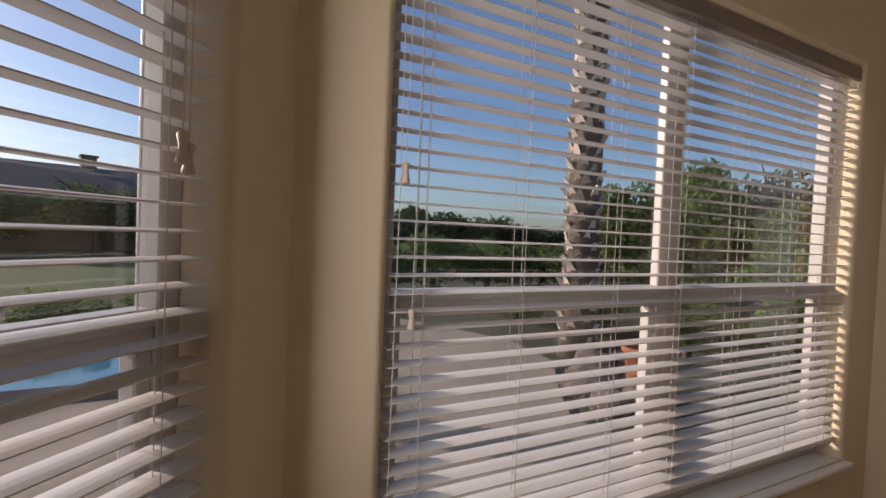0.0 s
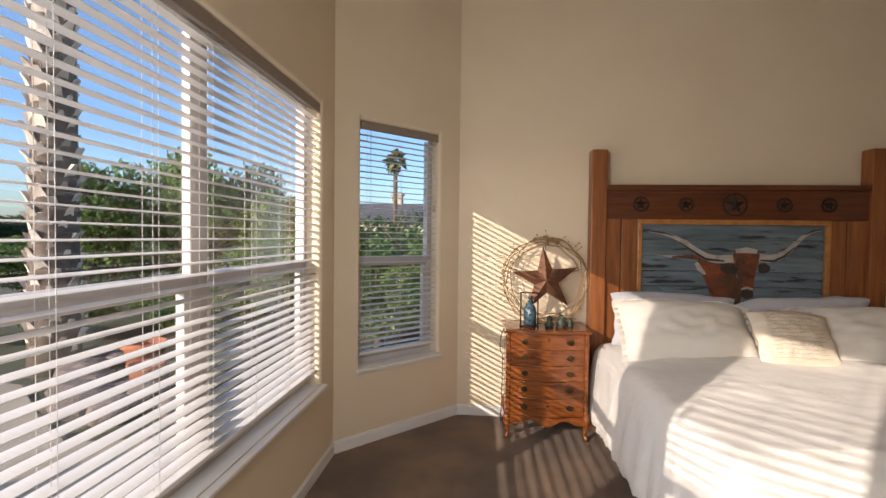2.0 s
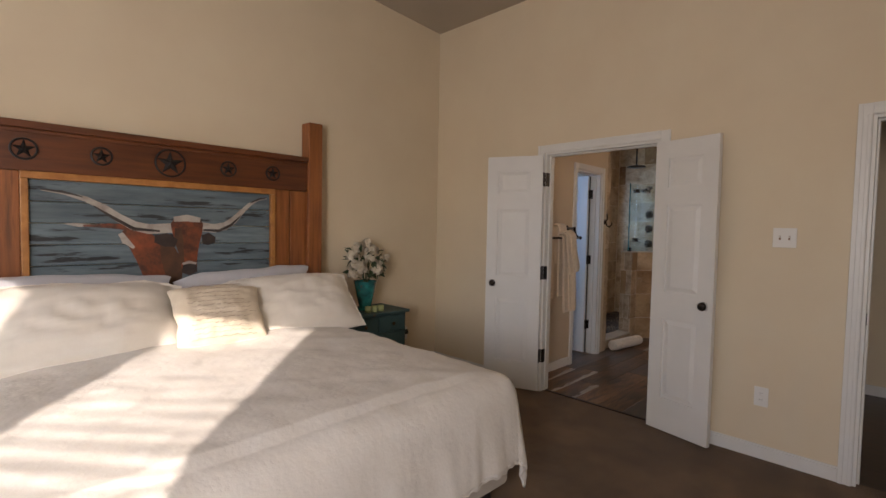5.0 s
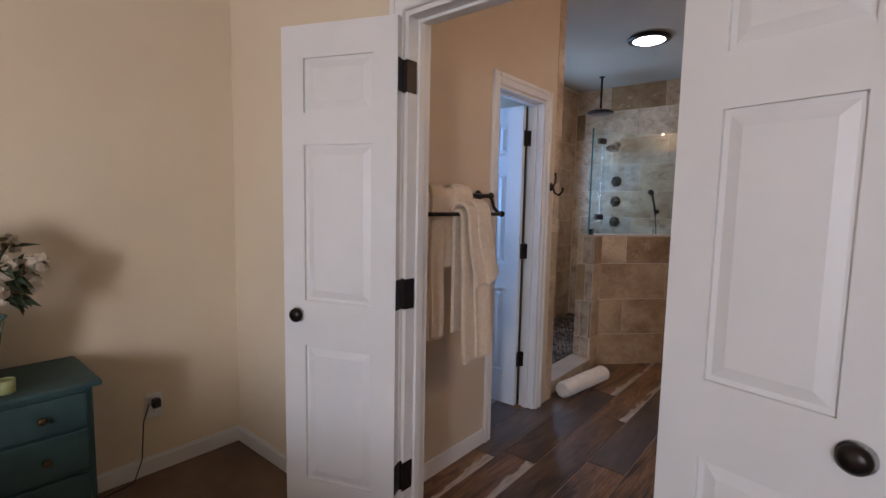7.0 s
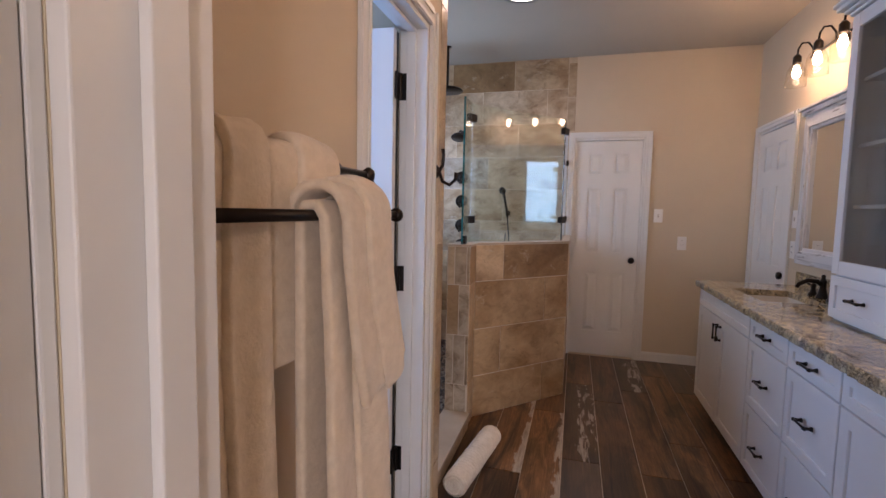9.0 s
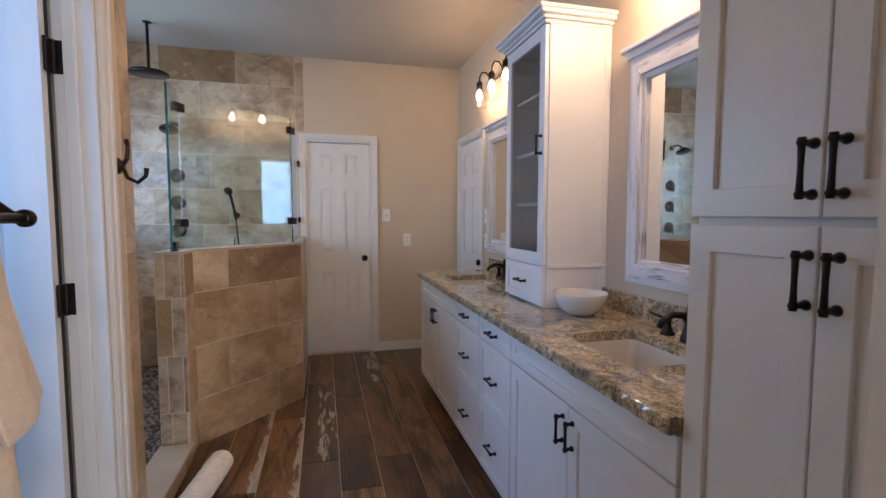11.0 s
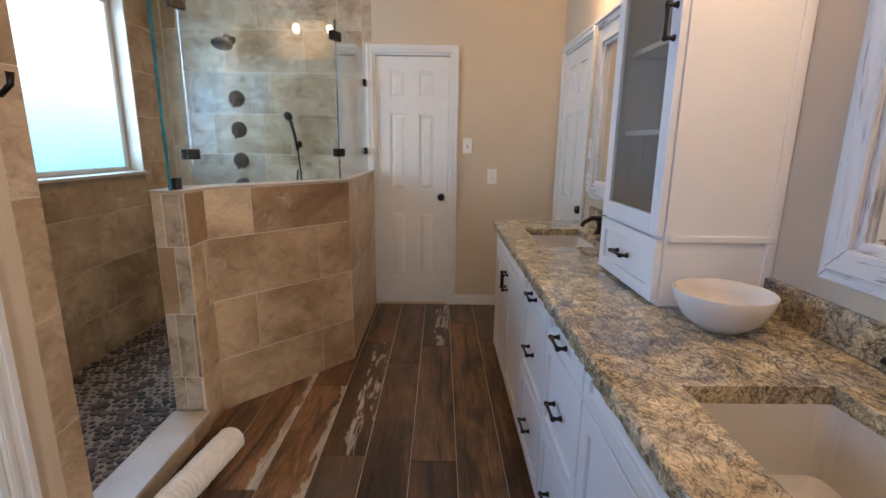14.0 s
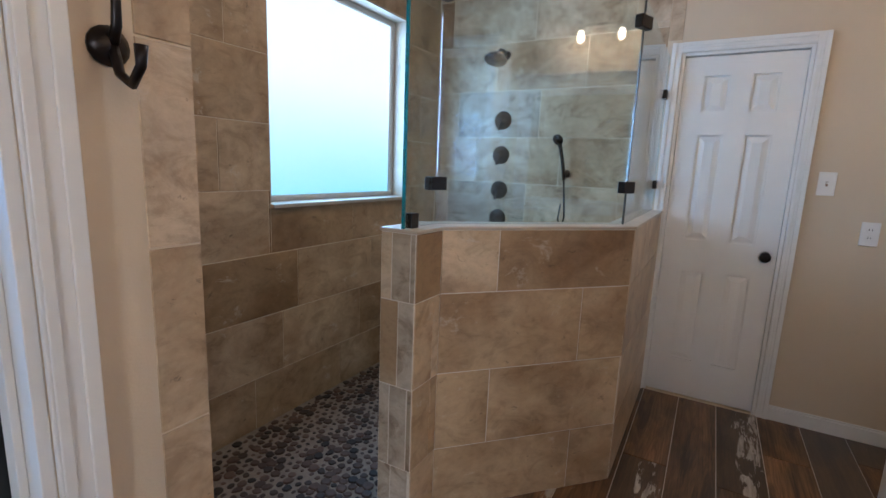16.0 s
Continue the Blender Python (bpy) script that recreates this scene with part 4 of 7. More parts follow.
    for pts, w in (([(-0.635, 1.566), (-0.54, 1.558), (-0.45, 1.534)], [0.003, 0.007, 0.003]), ([(0.52, 1.55), (0.58, 1.58), (0.642, 1.592)], [0.003, 0.008, 0.003]), ([(-0.4, 1.485), (-0.3, 1.415), (-0.2, 1.353), (-0.06, 1.34)], [0.003, 0.009, 0.01, 0.006]), ([(0.2, 1.35), (0.3, 1.345), (0.38, 1.385), (0.45, 1.455)], [0.006, 0.01, 0.009, 0.003])):
        part("painted_motif", ribbon(pts, w, -0.0152), dk, root, "painted dark stroke")
    for x, r in ((-0.70, 0.055), (-0.36, 0.05), (0.0, 0.085), (0.36, 0.05), (0.68, 0.05)):
        s = Shape()
        s.tube([(x + r * math.cos(a), -0.031, 1.775 + r * math.sin(a)) for a in [i * math.pi / 12 for i in range(24)]], 0.006, 6, closed=True)
        pts = []
        for i in range(10):
            a = math.pi / 2 + i * math.pi / 5
            q = r * (0.95 if i % 2 == 0 else 0.37)
            pts.append((x + q * math.cos(a), -0.0255, 1.775 + q * math.sin(a)))
        s.add(pts + [(x, -0.045, 1.775)], [(i, (i + 1) % 10, 10) for i in range(10)])
        part("iron_star", s, IRON, root, "dark cast iron ringed star", smooth=False)


headboard()


def bed():
    root = thing("bed", pose(-2.53, -0.16, 0), "king bed base with two cloth-covered box springs", "bed")
    for x0, x1 in ((-0.965, -0.006), (0.006, 0.965)):
        part("box_spring", Shape().box((x0, -1.99, 0.13), (x1, 0.0, 0.36)), BOXSPRING, root, bevel=0.025)
        for x in (x0 + 0.07, x1 - 0.07):
            for y in (-1.9, -0.1):
                part("leg", Shape().rod((x, y, 0), (x, y, 0.132), 0.025), IRON, root)
    part("mattress", Shape().box((-0.955, -1.98, 0.36), (0.955, 0.0, 0.655)), LINEN, root, bevel=0.05)


bed()


def coverlet():
    cx, half, foot, head, top = -2.555, 0.905, -2.09, -0.2, 0.69
    hang_l, hang_r, hang_f = 0.60, 0.42, 0.46

    def at(u, v):
        s = -half - hang_l + u * (2 * half + hang_l + hang_r)
        t = head - v * (head - foot + hang_f)
        ex, ey = max(0.0, abs(s) - half), max(0.0, foot - t)
        x, y = max(-half, min(half, s)), max(foot, t)
        d = math.hypot(ex, ey)
        nx, ny = (math.copysign(ex, s) / d, -ey / d) if d else (0, 0)
        per = (y if ex > ey else x) + math.atan2(ey, ex + 1e-6) * 0.4
        rnd = 0.12
        if d < rnd * 1.57:
            a = d / rnd
            out, drop = rnd * math.sin(a), rnd * (1 - math.cos(a))
        else:
            out, drop = rnd, rnd + (d - rnd * 1.57)
        w = min(1.0, max(0.0, drop - 0.1) / 0.35)
        big = noise.noise(Vector((per * 2.3, 4.0, 1.0)))
        fold = w * (0.016 * max(0.0, 0.4 + big) * math.sin(per * 23 + 3.5 * noise.noise(Vector((per * 3, 1, 2)))) + 0.02 * noise.noise(Vector((per * 9, drop * 1.6, 5))) + 0.008 * noise.noise(Vector((per * 26, drop * 3, 8))))
        out += fold + 0.05 * w
        hem = (0.006 * math.sin(per * 95) + 0.012 * noise.noise(Vector((per * 6, 2, 2)))) * (1 if (u < 0.004 or u > 0.996 or v > 0.996) else 0)
        drop = min(drop, 0.60)
        k = noise.noise(Vector((s * 2.2, t * 2.2, 0))) * 0.018 + noise.noise(Vector((s * 7, t * 7, 3))) * 0.008 + 0.006 * max(0.0, noise.noise(Vector((s * 4 + t * 9, t * 3, 7))))
        mound = 0.03 * (1 - min(1, (abs(s) / half) ** 4)) * (1 if d == 0 else 0)
        return (cx + x + nx * out, y + ny * out, top + mound - drop + (k if d < 0.1 else k * 0.3) + hem)

    root = thing("coverlet", pose(0, 0, 0), "white textured coverlet with scalloped hem draped over the bed", "coverlet")
    part("cloth", Shape().grid(at, 150, 130), LINEN, root, smooth=True, solid=0.012)
    edge = [at(0.0, k / 130) for k in range(130)] + [at(k / 150, 1.0) for k in range(150)] + [at(1.0, 1 - k / 130) for k in range(131)]
    part("scalloped_hem", Shape().tube([(x, y, z - 0.002) for x, y, z in edge], 0.0085, 6), LINEN, root, "stitched scalloped hem", smooth=True)


coverlet()


def pillow(name, m, w, h, t, material, label, category="pillow", flange=0.0, seed=0, category_group=""):
    n = 26
    s = Shape()
    for side in (1, -1):
        def at(u, v):
            a, b = 2 * u - 1, 2 * v - 1
            x = w / 2 * a * (1 - 0.07 * (1 - b * b) * abs(a)) if not flange else w / 2 * a * (1 - 0.03 * (1 - b * b))
            z = h / 2 * b * (1 - 0.07 * (1 - a * a) * abs(b)) if not flange else h / 2 * b * (1 - 0.03 * (1 - a * a))
            fa, fb = min(1.0, abs(a) * (1 + flange)), min(1.0, abs(b) * (1 + flange))
            th = t / 2 * (max(0.0, (1 - fa ** 2.6) * (1 - fb ** 2.6)) ** 0.55)
            th += 0.012 * noise.noise(Vector((a * 3 + seed, b * 3, side))) * (1 - max(fa, fb) ** 6)
            th += 0.016 * noise.noise(Vector((a * 6 + seed, b * 5 + 4, side * 2))) * (1 - max(fa, fb) ** 4) + 0.02 * max(0.0, noise.noise(Vector((a * 2.2 + 5 * b + seed, b * 7, seed)))) * (1 - max(fa, fb) ** 3)
            z -= (0.05 if b > 0 else 0.0) * a ** 4 * b * b
            x += 0.016 * noise.noise(Vector((b * 2.5, seed, 1.0))) * abs(a) ** 3
            z += 0.02 * noise.noise(Vector((a * 2.5, seed, 5.0))) * abs(b) ** 3
            th += 0.006 * math.sin(9 * a + 7 * noise.noise(Vector((a * 2, b * 2, seed)))) * (1 - fa) * (1 - fb ** 2)
            if flange and max(abs(a), abs(b)) > 0.93:
                th += 0.006 * math.sin(30 * (a if abs(b) > abs(a) else b) + seed)
                th = th if side > 0 else th - 0.004
            return (x, -side * max(th, 0.002) if not flange else -side * th, z)
        s.grid(at, n, n)
    ob = part(name, s, material, smooth=True, m=m)
    return tagged(ob, label, category, group="pillows on the bed")


pillow("pillow", pose(-3.02, -0.27, 0.895, -16, 2, 0), 0.92, 0.44, 0.16, SHEET, "pale grey pillow leaning on the headboard", seed=2)
pillow("pillow", pose(-2.06, -0.25, 0.89, -14, -3, 0), 0.95, 0.42, 0.14, SHEET, "pale grey pillow tucked behind the shams", seed=7)
pillow("pillow", pose(-3.03, -0.53, 0.86, -41, 2, 3), 0.98, 0.54, 0.28, PILLOW, "large ivory pillow sham with ruffled edge", flange=0.09, seed=11)
pillow("pillow", pose(-1.86, -0.51, 0.85, -44, -1, -4), 0.92, 0.52, 0.28, PILLOW, "large ivory pillow sham with ruffled edge", flange=0.07, seed=17)
cush = pillow("cushion", pose(-2.42, -0.68, 0.86, -34, 2, 2), 0.52, 0.42, 0.17, SCRIPT, "small tan cushion printed with faded script", "cushion", seed=23)
rng = random.Random(3)
for i in range(13):
    zz = 0.165 - i * 0.027
    pts, x = [], -0.2 + rng.uniform(0, 0.03)
    end = 0.2 - rng.uniform(0, 0.1)
    while x < end:
        pts.append((x, zz + rng.uniform(-0.006, 0.006)))
        x += 0.011
    def lift(px, pz):
        a, b = px / 0.26, pz / 0.21
        return -(0.085 * (max(0.0, (1 - abs(a) ** 2.6) * (1 - abs(b) ** 2.6)) ** 0.55) + 0.0135)
    part("script_line", Shape().tube([(px, lift(px, pz), pz) for px, pz in pts], 0.0011, 4), INK_AND_SHADE, cush, "line of faded brown script")


def chest():
    x0, x1, depth = -4.27, -3.665, 0.43
    root = thing("chest_of_drawers", pose((x0 + x1) / 2, -0.025, 0), "glossy tiger oak serpentine chest with five drawers", "chest of drawers")
    hw = (x1 - x0) / 2

    def front(u, over=0.0):
        """Serpentine front line, u from -1 to 1."""
        return -depth + 0.02 - 0.02 * math.cos(u * math.pi * 1.1) - over

    def slab(za, zb, w, over, n=28, back=0.0):
        s = Shape()
        us = [-1 + 2 * i / n for i in range(n + 1)]
        line = [(u * w, front(u, over)) for u in us]
        k = n + 1
        verts = [(x, y, z) for z in (za, zb) for x, y in line] + [(-w, back, za), (w, back, za), (-w, back, zb), (w, back, zb)]
        b = 2 * k
        faces = [(i, i + 1, k + i + 1, k + i) for i in range(n)]
        faces += [(k - 1, b + 1, b + 3, 2 * k - 1), (0, k, b + 2, b), (b, b + 2, b + 3, b + 1)]
        faces += [tuple(range(k - 1, -1, -1)) + (b, b + 1), tuple(range(k, 2 * k)) + (b + 3, b + 2)]
        return s.add(verts, faces)

    part("top", slab(0.797, 0.822, hw + 0.018, 0.022), CHEST, root, bevel=0.006)
    part("carcass", slab(0.17, 0.797, hw, -0.012), CHEST, root)
    part("apron", Shape().grid(lambda u, v: ((2 * u - 1) * (hw - 0.01), front(2 * u - 1, -0.004), 0.175 - v * (0.045 + 0.02 * math.cos((2 * u - 1) * math.pi * 2.4))), 40, 3), CHEST, root, solid=0.016)
    zs = [0.178, 0.315, 0.44, 0.56, 0.675, 0.79]
    for z0, z1 in zip(zs, zs[1:]):
        d = part("drawer", slab(z0 + 0.0015, z1 - 0.0015, hw - 0.033, 0.002, back=-0.3), CHEST, root, bevel=0.002)
        zc = (z0 + z1) / 2
        for u in (-0.62, 0.62):
            x = u * (hw - 0.035)
            y = front(u, 0.004)
            s = Shape().lathe([(0.021, 0), (0.021, 0.003), (0.016, 0.004)], 14, pose(x, y, zc, 90, 0, 0))
            s.tube([(x + 0.024 * math.cos(a), y - 0.010, zc + 0.004 - 0.024 * math.sin(a)) for a in [i * math.pi / 10 for i in range(11)]], 0.0028, 6)
            s.rod((x - 0.024, y, zc + 0.004), (x - 0.024, y - 0.012, zc + 0.004), 0.004, n=8).rod((x + 0.024, y, zc + 0.004), (x + 0.024, y - 0.012, zc + 0.004), 0.004, n=8)
            part("bail_pull", s, BRASS, d, "aged brass bail pull")
        if z1 in (0.79, 0.315):
            part("keyhole_plate", Shape().lathe([(0.012, 0), (0.012, 0.003), (0.004, 0.004)], 12, pose(0, front(0, 0.004), zc + 0.02, 90, 0, 0)), BRASS, d)
    for sx in (-1, 1):
        part("corner_post", Shape().box((sx * (hw - 0.016) - 0.016, front(1) + 0.0, 0.14), (sx * (hw - 0.016) + 0.016, front(1) + 0.05, 0.797)), CHEST, root, bevel=0.008)
        for y, out in ((front(1) + 0.022, -1), (-0.035, 0.4)):
            x = sx * (hw - 0.012)
            pts = [(x, y, 0.20), (x + sx * 0.004, y + out * 0.01, 0.15), (x + sx * 0.002, y + out * 0.008, 0.10), (x - sx * 0.006, y, 0.055), (x - sx * 0.004, y + out * 0.004, 0.028), (x + sx * 0.003, y + out * 0.014, 0.013), (x + sx * 0.004, y + out * 0.016, 0.0)]
            part("leg", Shape().tube(pts, [0.024, 0.029, 0.022, 0.014, 0.013, 0.018, 0.015], 10), CHEST, root, smooth=True)


BRASS = mat("aged_brass", (0.14, 0.085, 0.035), 0.4, 0.8, second=(0.07, 0.045, 0.02), scale=20)
chest()


def star_wreath():
    root = thing("star_wreath", pose(-3.955, -0.115, 1.165, -4, 0, 0), "rusty tin barn star in a twig wreath leaning on the wall", "wall decoration")
    rng = random.Random(8)
    for k, (r, wob) in enumerate(((0.335, 0.01), (0.322, 0.014), (0.34, 0.012), (0.30, 0.016), (0.278, 0.008))):
        ph = rng.uniform(0, 6)
        pts = []
        for i in range(60):
            a = 2 * math.pi * i / 60
            q = r + wob * math.sin(5 * a + ph) * 0.7 + wob * 0.5 * math.sin(11 * a + ph * 2)
            pts.append((q * math.cos(a), 0.02 * math.sin(3 * a + ph), q * math.sin(a)))
        part("wreath_twig", Shape().tube(pts, 0.0042, 5, closed=True), TWIG, root, smooth=True)
    for i in range(46):
        a = rng.uniform(0, 2 * math.pi)
        q = rng.uniform(0.29, 0.36)
        c = Vector((q * math.cos(a), rng.uniform(-0.03, 0.01), q * math.sin(a)))
        d = Vector((math.cos(a + rng.uniform(-1, 1)), rng.uniform(-0.5, 0.1), math.sin(a + rng.uniform(-1, 1)))) * rng.uniform(0.02, 0.05)
        s = Shape().tube([c, c + d], 0.0016, 4)
        s.lathe([(0.001, -0.006), (0.006, -0.003), (0.006, 0.003), (0.001, 0.006)], 7, Matrix.Translation(c + d))
        part("berry_twig", s, TWIG, root)
    for i in range(12):
        a = math.pi / 2 + rng.uniform(-0.35, 0.35)
        c = Vector((0.33 * math.cos(a), -0.03, 0.33 * math.sin(a)))
        m = Matrix.Translation(c) @ pose(0, 0, 0, rng.uniform(-60, 60), rng.uniform(0, 360), rng.uniform(-40, 40))
        part("dried_leaf", Shape().add([(0, 0, 0), (0.018, 0.004, 0.02), (0, 0.006, 0.06), (-0.018, 0.004, 0.02)], [(0, 1, 2, 3)], m), TWIG, root, solid=0.0015)
    outer, inner = 0.272, 0.1
    ring = []
    for i in range(10):
        a = math.pi / 2 + 0.09 + i * math.pi / 5
        q = outer if i % 2 == 0 else inner
        ring.append((q * math.cos(a), -0.045, q * math.sin(a)))
    s = Shape().add(ring + [(0, -0.115, 0), (0, -0.035, 0)], [(i, (i + 1) % 10, 10) for i in range(10)] + [((i + 1) % 10, i, 11) for i in range(10)])
    part("tin_star", s, RUST, root, "rusty tin barn star")
    for i in range(5):
        a = math.pi / 2 + i * 2 * math.pi / 5
        part("star_wire", Shape().rod((0.2 * math.cos(a), -0.04, 0.2 * math.sin(a)), (0.3 * math.cos(a), 0.0, 0.3 * math.sin(a)), 0.0025, n=6), IRON, root)


star_wreath()


cord = thing("cord", pose(-4.285, -0.3, 0), "thin dark cord hanging beside the oak chest", "cord")
part("cable", Shape().tube([(0.0, 0.02, 0.795), (-0.018, 0.0, 0.76), (-0.03, -0.01, 0.69), (-0.024, 0.0, 0.62), (-0.006, 0.02, 0.59), (-0.006, 0.05, 0.4), (-0.008, 0.12, 0.15), (-0.01, 0.2, 0.003)], 0.0035, 6), IRON, cord, smooth=True)


def bottle_caddy():
    root = thing("bottle_holder", pose(-4.10, -0.30, 0.822), "black iron frame holding a blue glass bottle", "bottle holder")
    s = Shape()
    for x in (-0.06, 0.07):
        s.rod((x, 0, 0.0), (x, 0, 0.26), 0.005, n=6)
        s.rod((x, -0.05, 0.005), (x, 0.05, 0.005), 0.005, n=6)
    s.rod((-0.06, 0, 0.26), (0.07, 0, 0.26), 0.005, n=6).rod((-0.06, 0, 0.005), (0.07, 0, 0.005), 0.005, n=6)
    part("iron_frame", s, IRON, root, smooth=True)
    b = part("bottle", Shape().lathe([(0.044, 0.0), (0.048, 0.01), (0.048, 0.115), (0.04, 0.142), (0.018, 0.165), (0.014, 0.205), (0.018, 0.21), (0.018, 0.225)], 20, pose(0.01, 0, 0.011)), BLUEGLASS, root, "dark blue glass bottle", smooth=True)
    part("cork", Shape().rod((0.01, 0, 0.236), (0.01, 0, 0.252), 0.012, n=10), TWIG, b)
    part("ring_handle", Shape().tube([(0.01 + 0.03 * math.cos(a), -0.012, 0.17 + 0.03 * math.sin(a)) for a in [i * math.pi / 9 for i in range(18)]], 0.003, 6, closed=True), IRON, b)


bottle_caddy()
tealb = mat("mossy_ceramic", (0.06, 0.075, 0.05), 0.5, second=(0.03, 0.04, 0.03), scale=30, bump=0.3, bump_scale=60)
for k, (x, y, sc) in enumerate(((-3.94, -0.30, 1.0), (-3.85, -0.29, 1.15), (-3.78, -0.27, 0.8))):
    ob = part("figurine", Shape().lathe([(0.03, 0), (0.036, 0.012), (0.032, 0.03), (0.02, 0.045), (0.024, 0.06), (0.017, 0.075), (0.006, 0.083)], 14), tealb, smooth=True, m=pose(x, y, 0.822) @ Matrix.Scale(sc, 4))
    tagged(ob, "small mossy green ceramic figurine on the chest", "figurine", group="figurines on the chest")


def nightstand():
    root = thing("nightstand", pose(-1.065, -0.03, 0), "distressed teal painted nightstand beside the bed", "nightstand")
    part("top", Shape().box((-0.325, -0.41, 0.655), (0.325, 0.0, 0.68)), TEAL, root, bevel=0.008)
    part("body", Shape().box((-0.3, -0.38, 0.1), (0.3, -0.005, 0.655)), TEAL, root, bevel=0.005)
    for i, (z0, z1) in enumerate(((0.51, 0.64), (0.335, 0.5), (0.15, 0.325))):
        for x0, x1 in (((-0.28, -0.006), (0.006, 0.28)) if i == 0 else ((-0.28, 0.28),)):
            d = part("drawer", Shape().box((x0, -0.395, z0), (x1, -0.36, z1)), TEAL, root, bevel=0.006)
            for x in ([(x0 + x1) / 2] if i == 0 else [-0.15, 0.15]):
                part("knob", Shape().lathe([(0.006, 0), (0.006, 0.01), (0.014, 0.016), (0.013, 0.024), (0.004, 0.027)], 12, pose(x, -0.395, (z0 + z1) / 2, 90, 0, 0)), BRASS, d, smooth=True)
    for x in (-0.28, 0.28):
        for y in (-0.36, -0.03):
            part("leg", Shape().lathe([(0.012, 0), (0.02, 0.05), (0.022, 0.1)], 10, pose(x, y, 0)), TEAL, root, smooth=True)


nightstand()
vase = thing("vase", pose(-1.07, -0.23, 0.68), "turquoise crackled vase on the nightstand", "vase")
part("vase_body", Shape().lathe([(0.055, 0), (0.06, 0.01), (0.05, 0.03), (0.055, 0.05), (0.075, 0.13), (0.088, 0.2), (0.098, 0.245), (0.103, 0.25), (0.094, 0.246), (0.08, 0.2), (0.05, 0.06)], 26), VASE, vase, smooth=True)
bouquet = thing("bouquet", pose(-1.07, -0.23, 0.93), "bouquet of cream white artificial flowers in the vase", "flowers")
rng = random.Random(12)
heads = [(-0.10, -0.05, 0.12, 0.07), (-0.02, -0.09, 0.20, 0.05), (0.04, -0.02, 0.26, 0.05), (0.10, -0.05, 0.17, 0.045), (0.16, 0.0, 0.10, 0.05), (-0.05, 0.03, 0.28, 0.05),
         (0.05, -0.1, 0.09, 0.05), (-0.12, 0.02, 0.22, 0.05), (0.12, 0.04, 0.25, 0.04), (0.0, -0.02, 0.31, 0.045), (0.19, -0.03, 0.18, 0.04), (-0.15, -0.02, 0.06, 0.04)]
for x, y, z, r in heads:
    part("stem", Shape().tube([(0, 0, -0.05), (x * 0.4, y * 0.4, z * 0.5), (x, y, z)], 0.003, 5), STEM, bouquet)
    s = Shape()
    for k in range(34):
        a, e = rng.uniform(0, 6.28), rng.uniform(-0.5, 1.3)
        d = Vector((math.cos(a) * math.cos(e), math.sin(a) * math.cos(e), math.sin(e)))
        c = Vector((x, y, z)) + d * r * rng.uniform(0.55, 1.0)
        q = d.to_track_quat("Z", "Y").to_matrix().to_4x4()
        w = r * 0.45
        m = Matrix.Translation(c) @ q @ pose(0, 0, 0, rng.uniform(-40, 40), rng.uniform(-40, 40), rng.uniform(0, 360))
        s.add([(-w, -w * 0.6, 0), (0, -w, w * 0.25), (w, -w * 0.6, 0), (w, w * 0.6, w * 0.2), (0, w, 0), (-w, w * 0.6, w * 0.2)], [(0, 1, 2, 3, 4, 5)], m)
    part("flower_head", s, PETAL, bouquet)
for k in range(46):
    a, e = rng.uniform(0, 6.28), rng.uniform(0.1, 1.4)
    m = pose(0.12 * math.cos(a), 0.09 * math.sin(a), 0.04 + 0.16 * e, rng.uniform(-70, 70), rng.uniform(-70, 70), math.degrees(a))
    part("leaf", Shape().add([(0, 0, 0), (0.04, 0.018, 0.006), (0.09, 0, -0.012), (0.04, -0.018, 0.006)], [(0, 1, 2, 3)], m), STEM, bouquet, solid=0.001)
for k in range(3):
    ob = thing("votive", pose(-1.13 + k * 0.065, -0.36, 0.68), "small green votive candle cup on the nightstand", "candle", group="votives on the nightstand")
    part("cup", Shape().lathe([(0.022, 0), (0.026, 0.004), (0.028, 0.05), (0.025, 0.05), (0.023, 0.035)], 14), CANDLE, ob, smooth=True)


def wall_plate(name, m, w, h, kind, label):
    root = thing(name, m, label, "light switch" if kind == "switch" else "outlet")
    part("plate", Shape().box((-w / 2, -0.006, -h / 2), (w / 2, -0.0005, h / 2)), PLASTIC, root, bevel=0.003)
    n = 2 if w > 0.1 else 1
    for i in range(n):
        x = 0 if n == 1 else (-0.023 + 0.046 * i)
        if kind == "switch":
            # raised dark patch paints the shade round the toggle
            part("toggle_slot", Shape().box((x - 0.005, -0.0075, -0.012), (x + 0.005, -0.0055, 0.012)), INK_AND_SHADE, root, "dark patch drawing the shade round the toggle")
            part("toggle", Shape().box((x - 0.0035, -0.017, 0.0), (x + 0.0035, -0.006, 0.009)), PLASTIC, root, bevel=0.001)
        else:
            for z in (-0.02, 0.02):
                s = part("socket", Shape().lathe([(0.016, 0), (0.016, 0.002), (0.014, 0.003)], 16, pose(x, -0.0055, z, 90, 0, 0)), PLASTIC, root)
                for dx in (-0.006, 0.006):
                    part("slot", Shape().box((x + dx - 0.001, -0.0098, z - 0.002), (x + dx + 0.001, -0.0085, z + 0.007)), DARK, s)
    return root


wall_plate("light_switch", pose(0, -2.983, 1.375, 0, 0, -90), 0.118, 0.118, "switch", "white double toggle switch plate on cream wall")
wall_plate("outlet", pose(0, -2.906, 0.388, 0, 0, -90), 0.075, 0.12, "outlet", "white duplex outlet low on cream wall")
wall_plate("outlet", pose(-0.43, 0, 0.345), 0.075, 0.12, "outlet", "white duplex outlet with a black plug")
plug = thing("power_plug", pose(-0.43, -0.0098, 0.363), "black power adapter plugged in with a thin cord", "plug")
